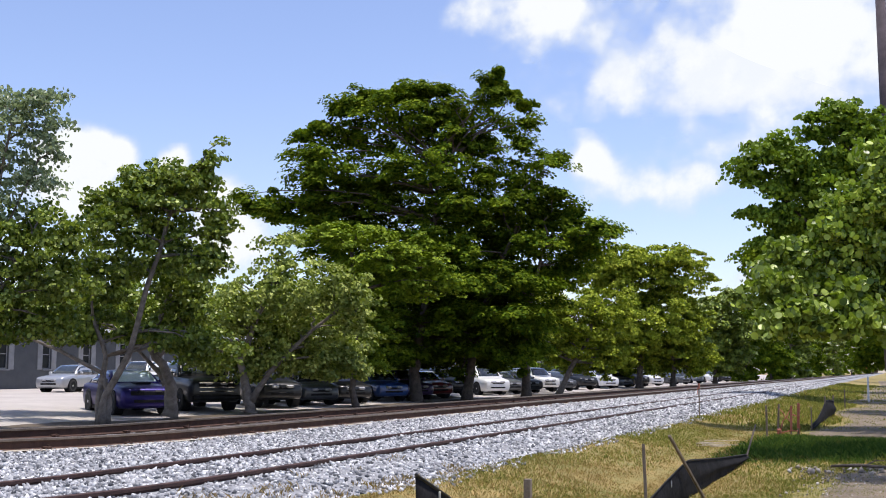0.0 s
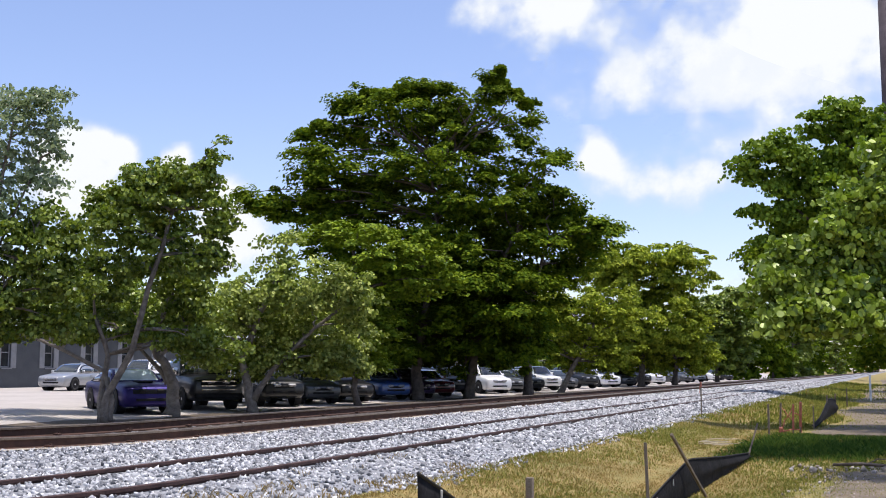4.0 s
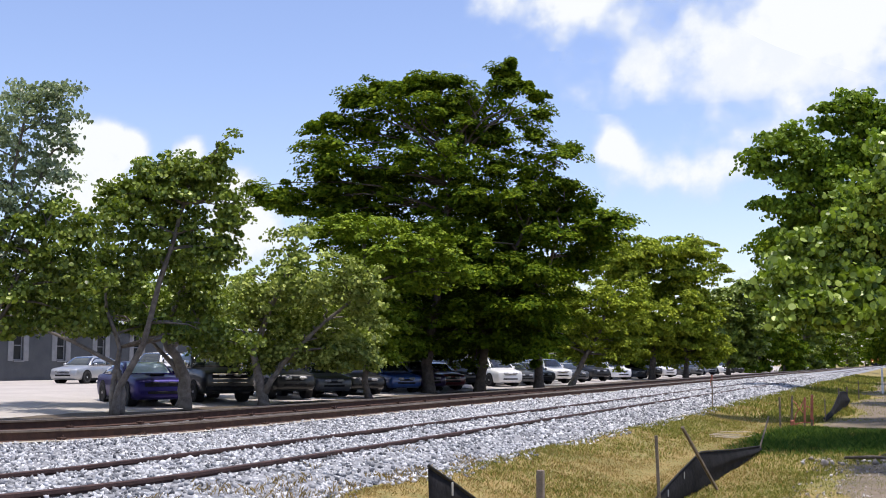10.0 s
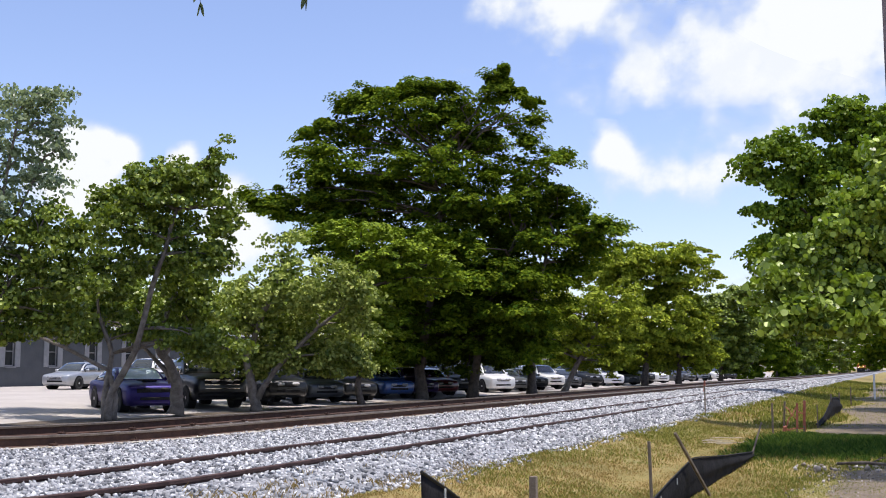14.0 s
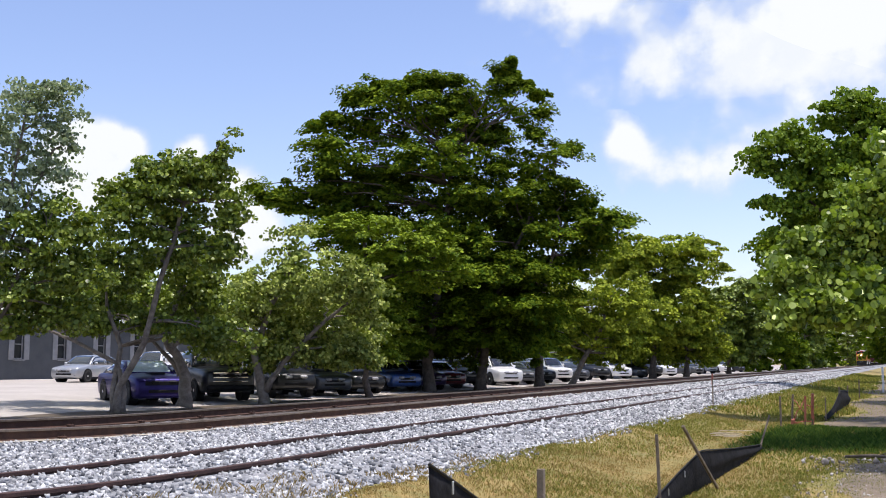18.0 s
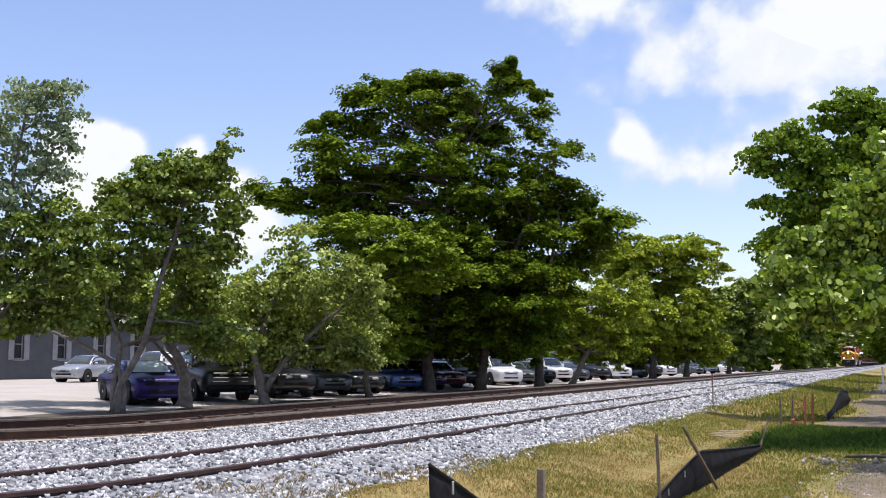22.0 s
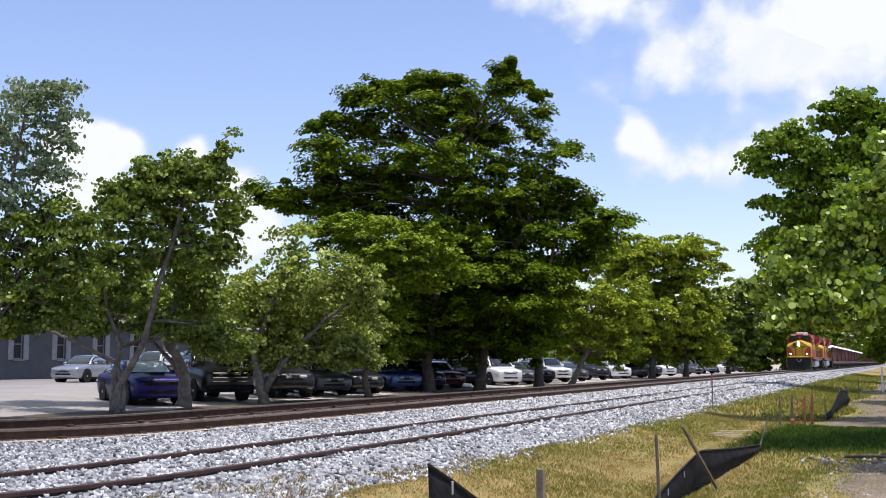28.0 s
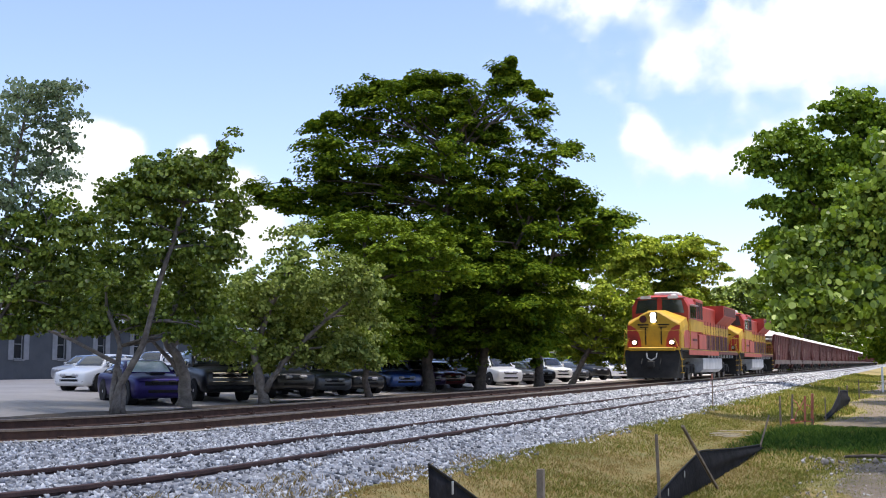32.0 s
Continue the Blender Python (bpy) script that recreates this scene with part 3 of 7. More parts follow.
tree((-20.60, 24.74, 0.09), [(1.27, 0.0, 6.46, 1.23, 0.96), (0.17, 1.0, 6.45, 1.09, 0.72), (2.49, 0.0, 6.96, 0.61, 0.61), (0.22, -0.5, 5.4, 1.04, 0.78), (1.68, 0.5, 5.03, 1.34, 0.98), (2.92, 0.0, 6.12, 0.61, 0.79), (-0.13, 0.0, 4.15, 0.88, 0.7), (-0.73, 1.0, 3.06, 0.91, 0.81), (2.8, 0.0, 4.47, 0.7, 0.61), (2.55, 1.0, 2.47, 0.65, 0.36), (-1.91, 1.5, 3.0, 1.1, 0.55), (2.0, 0.0, 6.87, 1.05, 0.67), (2.81, 0.0, 7.42, 0.35, 0.42), (1.09, 0.0, 7.04, 1.05, 0.56), (-0.36, 0.0, 6.21, 0.7, 0.53), (3.1, 0.0, 5.3, 0.56, 0.74), (3.34, 0.0, 5.96, 0.28, 0.32), (-3.55, 3.15, 3.6, 1.5, 0.7), (3.02, 0.0, 7.95, 0.16, 0.3), (2.86, 0.0, 7.6, 0.22, 0.25), (-0.9, 0.6, 2.5, 0.7, 0.4), (0.6, 0.8, 2.6, 0.8, 0.4), (1.6, 0.6, 2.35, 0.7, 0.45), (2.6, 0.5, 2.1, 0.7, 0.5), (3.3, 0.6, 1.95, 0.5, 0.5), (-1.8, 0.8, 2.6, 0.6, 0.35), (0.2, 1.5, 4.5, 0.9, 0.4)],
     38000, 0.115, LEAF_YEL, "small leaning tree with pale grey trunks",
     [([(-0.08, 0.0, -0.02), (0.01, 0.0, 0.75), (0.67, 0.0, 1.95), (1.1, 0.0, 3.82), (1.51, 0.0, 5.13), (1.77, 0.0, 6.46)], 0.125, 0.05), ([(0.05, 0.1, -0.02), (0.11, 0.1, 0.59), (-0.14, 0.2, 1.39), (-1.46, 0.3, 2.04), (-2.46, 0.3, 2.45), (-3.13, 0.3, 2.78)], 0.11, 0.02), ([(-0.14, 0.1, -0.02), (-0.21, 0.1, 0.59), (-0.07, 0.3, 1.88), (-0.55, 0.4, 3.03)], 0.13, 0.05)], BARK, clump=0.4, seed=12, shell=0.3, limb_r=0.045, round_leaf=6, up=0.28, jitter=0.75, core=0.0, per_clump=44)
tree((-20.60, 27.75, 0.14), [(-0.02, 0.0, 4.17, 1.05, 0.96), (-0.82, 0.5, 2.81, 0.7, 0.47), (0.55, 0.3, 3.48, 0.96, 0.96), (0.07, 1.0, 2.25, 0.59, 0.31), (-2.37, 2.1, 3.6, 1.8, 0.8), (-4.48, 2.24, 3.5, 1.5, 0.7)],
     17000, 0.118, LEAF_YEL, "stout gnarled tree with a forked grey trunk",
     [([(0.0, 0.0, -0.02), (0.07, 0.0, 0.82), (-0.16, 0.0, 1.43), (-0.58, 0.0, 2.04), (-0.51, 0.0, 2.75)], 0.23, 0.09), ([(0.08, 0.0, 0.47), (-0.09, 0.0, 1.34), (-0.4, 0.0, 1.87), (0.03, 0.0, 2.31), (0.38, 0.0, 2.48)], 0.14, 0.06), ([(-0.11, 0.0, 0.99), (-0.33, 0.0, 1.34), (-1.08, 0.2, 2.05)], 0.12, 0.05)], BARK, clump=0.5, seed=13, shell=0.3, limb_r=0.045, round_leaf=6, up=0.28, jitter=0.75, core=0.0, per_clump=44)
tree((-20.80, 32.55, 0.05), [(1.01, 0.0, 5.66, 0.87, 0.76), (0.03, 0.0, 4.24, 1.52, 1.08), (1.87, -0.3, 4.42, 1.72, 1.07), (3.45, 0.0, 4.04, 1.3, 0.98), (0.7, 0.7, 2.83, 1.7, 1.1), (2.86, 0.9, 2.64, 1.4, 1.0), (-0.76, 0.0, 3.04, 0.98, 1.08), (1.83, 1.3, 1.84, 2.2, 0.6), (-0.97, 0.2, 1.74, 0.98, 0.54), (3.85, 0.0, 4.24, 0.65, 0.87), (-1.64, 0.5, 2.25, 0.88, 0.88), (0.11, 1.0, 1.55, 1.33, 0.49), (3.43, 1.4, 1.64, 1.2, 0.5), (-0.16, 2.6, 2.51, 2.08, 1.04), (2.17, 2.8, 2.51, 2.09, 1.05), (1.13, 2.4, 3.78, 2.07, 1.15), (-2.76, 1.18, 3.6, 1.8, 0.8), (-1.76, 4.02, 3.8, 1.8, 0.9), (-3.74, -1.12, 3.4, 1.5, 0.8), (-4.21, 2.88, 3.5, 1.6, 0.7), (-3.03, 5.64, 3.5, 1.6, 0.7)],
     45000, 0.122, LEAF_PALE, "low spreading tree with sunlit pale green leaves",
     [([(0.06, 0.0, -0.02), (-0.11, 0.0, 0.85), (-0.33, 0.0, 1.84), (0.24, 0.0, 3.44), (1.02, 0.0, 5.05)], 0.2, 0.07), ([(0.09, 0.0, 0.45), (0.67, 0.0, 1.44), (1.86, 0.0, 2.64), (3.05, 0.0, 3.64)], 0.12, 0.05)], BARK, clump=0.5, seed=14, limb_r=0.04, round_leaf=6, up=0.5, jitter=0.65, core=0.02, per_clump=55)
tree((-20.80, 40.70, -0.04), [(0.1, 0.0, 7.2, 1.5, 0.6), (2.3, 0.0, 6.75, 1.5, 0.62), (1.0, 0.0, 6.1, 1.9, 0.6), (-1.35, 0.0, 7.45, 0.95, 0.5), (3.3, 0.0, 5.95, 1.1, 0.6), (3.75, 0.0, 5.2, 0.8, 0.5), (2.2, 0.5, 5.2, 1.4, 0.55), (-0.11, 0.5, 3.47, 1.57, 1.57), (-0.36, 0.8, 2.27, 1.85, 1.06), (0.85, 0.8, 2.99, 1.32, 1.58), (0.09, 1.0, 4.96, 1.85, 0.93), (-2.76, 1.18, 4, 2, 1), (-2.04, 4.13, 4, 2, 1), (-4.4, -1.38, 3.8, 1.8, 0.9), (-4.67, 3.08, 3.8, 1.6, 0.8)],
     34000, 0.16, LEAF_TIER, "yellow-green tree standing before a taller one",
     [([(0.07, 0.0, -0.02), (-0.17, 0.0, 0.83), (0.05, 0.0, 2.49), (-0.11, 0.3, 4.91), (-0.24, 0.3, 6.86)], 0.17, 0.07)], BARK_DARK, clump=0.5, seed=15, limb_r=0.05, per_clump=80, shell=0.6, up=0.85, jitter=0.3)
tree((-21.50, 20.41, 0.14), [(1.16, 0.0, 8.25, 1.16, 0.46), (1.88, 0.0, 8.48, 0.62, 0.22), (0.61, 0.0, 7.43, 1.24, 0.7), (1.91, 0.0, 7.66, 0.62, 0.39), (2.08, 0.0, 7.06, 0.54, 0.28), (1.03, 0.5, 6.64, 0.95, 0.47), (1.82, 0.0, 6.18, 0.62, 0.39), (-0.52, 0.0, 6.55, 1.39, 1.39), (0.68, 0.0, 5.66, 1.08, 0.62), (-0.13, 0.0, 4.35, 1.39, 1.24)],
     9500, 0.105, LEAF_GREY, "tall airy tree with sparse grey-green leaves",
     [([(0.0, 0.0, -0.01), (0.13, 0.0, 1.91), (0.46, 0.0, 4.06), (0.68, 0.0, 5.81), (1.02, 0.0, 8.03)], 0.1, 0.03), ([(0.01, 0.0, 1.34), (0.52, 0.0, 2.76), (1.32, 0.0, 4.21), (1.99, 0.0, 5.66)], 0.05, 0.02), ([(0.22, 0.0, 3.05), (0.73, 0.0, 4.5), (1.66, 0.0, 6.69)], 0.05, 0.02)], BARK, clump=0.36, seed=16, shell=0.3, limb_r=0.03, round_leaf=6, up=0.15, jitter=0.8, core=0.0, per_clump=18)
tree((-21.90, 20.34, 0.12), [(2.08, 0.0, 5.11, 1.16, 0.62), (1.23, 0.0, 4.53, 1.24, 0.78), (2.93, -0.3, 4.35, 0.92, 0.69), (1.71, 0.0, 3.51, 1.4, 0.78), (3.01, 0.0, 3.51, 0.85, 0.62), (0.66, 0.5, 2.96, 1.27, 0.63), (2.13, 0.5, 2.82, 1.11, 0.47), (3.11, 0.0, 4.82, 0.54, 0.47), (1.5, 0.5, 2.45, 0.7, 0.3), (2.7, 0.3, 2.5, 0.6, 0.3), (0.9, 0.6, 2.3, 0.6, 0.3)],
     12500, 0.112, LEAF_YEL, "bushy green tree beside the parking lot",
     [([(-0.13, 0.3, -0.01), (-0.04, 0.3, 1.07), (0.6, 0.0, 2.5), (1.69, 0.0, 4.09)], 0.12, 0.04), ([(0.09, 0.3, 1.36), (1.16, 0.0, 2.93), (2.4, 0.0, 4.23)], 0.06, 0.03)], BARK, clump=0.45, seed=19, shell=0.3, limb_r=0.04, round_leaf=6, up=0.25, jitter=0.75, core=0.0, per_clump=44)
tree((-20.50, 69.67, -0.05), [(2.36, 0.0, 6.11, 1.85, 1.23), (3.47, 0.0, 4.59, 2.05, 1.85), (1.19, 0.0, 4.21, 2.05, 2.05), (4.25, 0.0, 5.73, 1.44, 1.44), (2.31, 0.0, 2.89, 2.05, 1.15), (0.15, 1.0, 2.91, 1.87, 0.91), (4.09, 0.5, 2.71, 1.86, 0.91), (1.22, 0.5, 1.73, 1.07, 0.5), (3.2, 0.5, 1.73, 0.99, 0.58), (-0.6, 0.0, 6.3, 1.5, 1.1), (0.3, -0.4, 4.9, 1.7, 1.4), (-0.4, -0.3, 3.3, 1.4, 1.0), (-1.5, 0.5, 5.2, 1.5, 1.2), (0.0, 0.8, 5.8, 1.5, 1.2), (-5.71, -1.91, 4.6, 3, 1), (-3.75, 2.69, 4.6, 3, 1), (-1.78, 7.29, 4.6, 3, 1)],
     34000, 0.2, LEAF_SUN, "bright yellow-green tree with a leaning trunk",
     [([(-0.0, 0.0, -0.07), (0.78, 0.0, 1.57), (1.94, 0.0, 3.46), (2.54, 0.0, 5.35)], 0.22, 0.09)], BARK, clump=0.62, seed=17, limb_r=0.06, shell=0.6, per_clump=90, up=0.45, jitter=0.4)
tree((-21.00, 99.95, -0.06), [(2.11, 0.0, 12.16, 4.27, 1.42), (-2.14, 0.0, 11.63, 3.42, 1.71), (-1.48, 1.0, 9.05, 4.31, 2.59), (3.12, 0.0, 10.03, 3.42, 2.28), (0.72, -1.0, 6.28, 4.79, 2.82), (4.07, 0.0, 5.81, 2.56, 2.85), (-1.74, 0.0, 4.75, 3.42, 2.28), (2.45, 0.0, 3.97, 3.42, 1.71), (-0.53, 1.0, 3.09, 3.45, 1.04), (4.77, 1.0, 3.09, 2.88, 1.04), (-1.62, 1.0, 1.62, 1.15, 0.52), (1.57, 1.0, 1.93, 1.73, 0.63), (5.38, 1.0, 1.83, 1.38, 0.52), (-6.95, -3.55, 4.8, 3.5, 1), (-4.6, 1.96, 4.8, 3.5, 1), (-1.85, 8.4, 4.8, 3.5, 1), (-3.93, 0.5, 10.61, 2.58, 1.72)],
     80000, 0.29, LEAF_SUN, "broad flat-topped yellow-green tree",
     [([(-0.52, 0.0, -0.05), (-0.36, 0.0, 2.66), (0.41, 0.0, 6.86), (1.02, 0.0, 10.57)], 0.35, 0.12), ([(2.73, 0.5, 0.15), (2.85, 0.5, 2.66), (3.31, 0.0, 6.86)], 0.28, 0.1)], BARK_DARK, clump=0.9, seed=18, limb_r=0.12, shell=0.6, per_clump=100, up=0.45, jitter=0.4)
tree((-20.73, 141.94, -0.07), [(2.1, 0.03, 10.99, 3.48, 1.99), (-1.04, -0.23, 9.62, 2.44, 1.98), (-0.54, -0.9, 8.24, 2.41, 1.98), (2.95, -0.53, 6.92, 3.25, 1.98), (-0.01, 0.8, 5.62, 3.73, 2.0), (2.12, -0.01, 4.25, 2.91, 1.99), (1.14, 0.11, 2.91, 2.45, 1.99)],
     20000, 0.42, LEAF_YEL, "tree in a long row beside the track",
     [([(0.0, 0.0, 0.0), (0.27, 0.0, 3.64), (-0.08, 0.0, 8.53)], 0.3, 0.1)], BARK_DARK, clump=1.1, seed=30, limb_r=0.12)
tree((-21.01, 176.82, -0.09), [(1.34, -0.55, 11.18, 3.94, 2.02), (2.56, -0.96, 9.54, 3.94, 2.02), (1.59, 0.01, 7.96, 2.63, 2.03), (-0.31, -0.35, 6.32, 2.93, 2.03), (1.91, -0.7, 4.7, 3.09, 2.02), (1.56, 0.6, 3.1, 3.32, 2.04), (-1.49, 0.6, 1.49, 3.12, 2.04)],
     18000, 0.47, LEAF_BIG, "tree in a long row beside the track",
     [([(0.0, 0.0, 0.0), (0.12, 0.0, 3.72), (0.03, 0.0, 8.71)], 0.3, 0.1)], BARK_DARK, clump=1.2000000000000002, seed=31, limb_r=0.12)
tree((-20.63, 212.76, -0.07), [(-2.81, -0.83, 10.63, 3.74, 1.93), (2.67, 0.9, 9.15, 2.97, 1.94), (-0.31, 0.11, 7.58, 3.76, 1.94), (-1.25, 0.35, 6.04, 3.49, 1.94), (1.07, -0.56, 4.48, 3.08, 1.93), (1.07, 0.38, 2.95, 2.59, 1.94), (1.05, 0.6, 1.42, 2.98, 1.94)],
     14000, 0.52, LEAF_BIG, "tree in a long row beside the track",
     [([(0.0, 0.0, 0.0), (0.05, 0.0, 3.54), (0.6, 0.0, 8.29)], 0.3, 0.1)], BARK_DARK, clump=1.3, seed=32, limb_r=0.12)
tree((-20.79, 259.07, -0.08), [(-0.25, 0.23, 11.82, 3.57, 2.14), (3.26, 0.45, 10.11, 3.99, 2.15), (2.36, 0.43, 8.4, 2.75, 2.15), (2.43, 0.11, 6.68, 3.11, 2.14), (-0.07, -0.37, 4.97, 3.93, 2.14), (-0.54, -0.16, 3.27, 2.52, 2.14), (1.16, 0.85, 1.57, 3.91, 2.15)],
     11000, 0.5700000000000001, LEAF_YEL, "tree in a long row beside the track",
     [([(-0.0, 0.0, 0.0), (0.52, 0.0, 3.92), (-0.08, 0.0, 9.18)], 0.3, 0.1)], BARK_DARK, clump=1.4000000000000001, seed=33, limb_r=0.12)
tree((-20.98, 317.32, -0.09), [(2.46, -0.19, 13.24, 2.79, 2.4), (-2.04, 0.66, 11.35, 3.85, 2.41), (-2.09, -0.48, 9.39, 3.34, 2.4), (-0.05, -0.79, 7.47, 3.38, 2.4), (2.46, -0.11, 5.58, 2.97, 2.4), (-2.86, -0.61, 3.66, 2.56, 2.4), (-0.66, 0.78, 1.76, 3.96, 2.41)],
     9000, 0.62, LEAF_BIG, "tree in a long row beside the track",
     [([(0.0, 0.0, 0.0), (0.12, 0.0, 4.4), (0.65, 0.0, 10.29)], 0.3, 0.1)], BARK_DARK, clump=1.5, seed=34, limbs=False)
tree((-21.22, 383.22, -0.11), [(3.2, 0.59, 15.34, 3.25, 2.78), (0.0, 0.47, 13.11, 3.65, 2.78), (0.57, 0.39, 10.89, 3.8, 2.78), (-3.21, -0.7, 8.65, 2.76, 2.77), (-1.98, -0.9, 6.44, 3.02, 2.77), (-1.44, 0.77, 4.25, 3.66, 2.78), (-0.98, -0.17, 2.03, 3.28, 2.78)],
     7000, 0.6699999999999999, LEAF_BIG, "tree in a long row beside the track",
     [([(0.0, 0.0, 0.0), (0.52, 0.0, 5.09), (1.29, 0.0, 11.9)], 0.3, 0.1)], BARK_DARK, clump=1.6, seed=35, limbs=False)
tree((-21.03, 465.50, -0.1), [(-0.34, -0.32, 17.39, 4.2, 3.15), (3.25, 0.74, 14.9, 3.38, 3.16), (0.55, 0.07, 12.36, 4.24, 3.16), (-1.29, -0.9, 9.82, 3.83, 3.15), (-3.07, -0.05, 7.33, 3.9, 3.16), (2.67, 0.11, 4.82, 3.01, 3.16), (0.2, 0.46, 2.31, 4.02, 3.16)],
     6000, 0.72, LEAF_YEL, "tree in a long row beside the track",
     [([(0.0, 0.0, 0.0), (0.32, 0.0, 5.78), (0.52, 0.0, 13.52)], 0.3, 0.1)], BARK_DARK, clump=1.7000000000000002, seed=36, limbs=False)
tree((-21.00, 569.08, -0.1), [(1.76, 0.11, 19.39, 3.74, 3.52), (2.44, 0.98, 16.61, 3.64, 3.52), (2.38, -0.41, 13.76, 5.08, 3.51), (-0.36, -0.91, 10.95, 3.76, 3.51), (-3.27, 0.72, 8.18, 3.74, 3.52), (-2.67, -0.5, 5.37, 4.57, 3.51), (-3.24, 0.36, 2.58, 3.63, 3.52)],
     5000, 0.77, LEAF_BIG, "tree in a long row beside the track",
     [([(-0.0, 0.0, 0.0), (0.34, 0.0, 6.45), (0.48, 0.0, 15.07)], 0.3, 0.1)], BARK_DARK, clump=1.8000000000000003, seed=37, limbs=False)
tree((-21.51, 715.55, -0.14), [(-0.79, 0.84, 21.81, 4.68, 3.96), (-2.09, -0.5, 18.62, 5.19, 3.95), (-2.42, -0.81, 15.46, 4.32, 3.95), (4.15, -0.65, 12.32, 4.41, 3.95), (-4.31, -0.57, 9.17, 3.76, 3.95), (-0.11, 0.96, 6.04, 4.92, 3.96), (3.7, 0.22, 2.9, 4.15, 3.96)],
     4000, 0.8200000000000001, LEAF_BIG, "tree in a long row beside the track",
     [([(-0.0, 0.0, 0.0), (-0.53, 0.0, 7.25), (1.94, 0.0, 16.93)], 0.3, 0.1)], BARK_DARK, clump=1.9000000000000001, seed=38, limbs=False)
tree((-20.93, 866.72, -0.1), [(-0.14, -0.35, 23.32, 5.6, 4.23), (1.72, -0.79, 19.94, 4.98, 4.23), (3.14, -0.03, 16.58, 5.69, 4.24), (-0.6, -0.25, 13.2, 5.97, 4.23), (3.9, -0.25, 9.83, 4.78, 4.23), (-1.21, -0.45, 6.46, 3.98, 4.23), (-2.39, 0.08, 3.1, 3.99, 4.24)],
     4000, 0.87, LEAF_YEL, "tree in a long row beside the track",
     [([(-0.0, 0.0, 0.0), (-0.87, 0.0, 7.76), (-0.69, 0.0, 18.14)], 0.3, 0.1)], BARK_DARK, clump=2.0, seed=39, limbs=False)
tree((-21.26, 1108.55, -0.13), [(5.35, -0.25, 26.03, 4.53, 4.73), (5.55, -0.18, 22.26, 4.49, 4.73), (3.56, -0.86, 18.48, 4.25, 4.72), (4.88, -0.48, 14.73, 5.88, 4.73), (0.58, 0.78, 10.98, 4.82, 4.73), (4.98, 0.05, 7.22, 4.38, 4.73), (-2.92, 0.48, 3.46, 5.2, 4.73)],
     4000, 0.9199999999999999, LEAF_BIG, "tree in a long row beside the track",
     [([(-0.0, 0.0, 0.0), (-0.63, 0.0, 8.66), (-0.04, 0.0, 20.24)], 0.3, 0.1)], BARK_DARK, clump=2.1, seed=40, limbs=False)
tree((-20.97, 1386.77, -0.12), [(0.5, 0.36, 28.52, 5.9, 5.18), (4.43, -0.12, 24.39, 5.76, 5.18), (-3.88, 0.89, 20.28, 5.85, 5.18), (0.81, 0.21, 16.15, 6.38, 5.18), (1.12, -0.48, 12.02, 7.07, 5.18), (-1.83, -0.0, 7.91, 7.31, 5.18), (5.84, 0.57, 3.8, 5.21, 5.18)],
     4000, 0.97, LEAF_BIG, "tree in a long row beside the track",
     [([(0.0, 0.0, -0.0), (0.31, 0.0, 9.49), (3.53, 0.0, 22.17)], 0.3, 0.1)], BARK_DARK, clump=2.2, seed=41, limbs=False)
tree((0.95, 22.00, -0.05), [(-3.27, -0.5, 3.04, 0.55, 0.5), (-3.0, -1.0, 2.56, 0.64, 0.34), (-2.0, -0.5, 2.94, 0.77, 0.66), (-3.4, -1.0, 2.39, 0.32, 0.26), (-2.61, -1.0, 2.46, 0.54, 0.3), (-1.81, -1.0, 2.51, 0.64, 0.38), (-2.83, 0.0, 3.61, 0.56, 0.45), (-1.56, 0.0, 3.82, 0.79, 0.68), (-0.96, 0.0, 2.98, 0.9, 1.02), (-0.24, 1.0, 4.72, 1.07, 1.07), (-1.5, -0.3, 4.6, 0.6, 0.5), (-1.0, -0.4, 5.3, 0.6, 0.5), (-2.1, -0.3, 4.1, 0.5, 0.4)],
     19000, 0.115, LEAF_ROUND, "small tree with large round pale green leaves",
     [([(-0.46, 0.0, -0.73), (-0.44, 0.0, 0.9), (-0.54, 0.0, 1.93), (-0.66, 0.0, 2.77), (-0.82, 0.0, 3.3)], 0.1, 0.045), ([(-0.54, 0.0, 1.93), (-1.52, -0.3, 2.75), (-2.51, -0.5, 2.94), (-3.23, -0.5, 2.84)], 0.05, 0.02)], BARK, clump=0.35, seed=61, round_leaf=8, up=0.1, jitter=1.0, shell=0.35, limb_r=0.012, per_clump=30, group="trees beside the path")
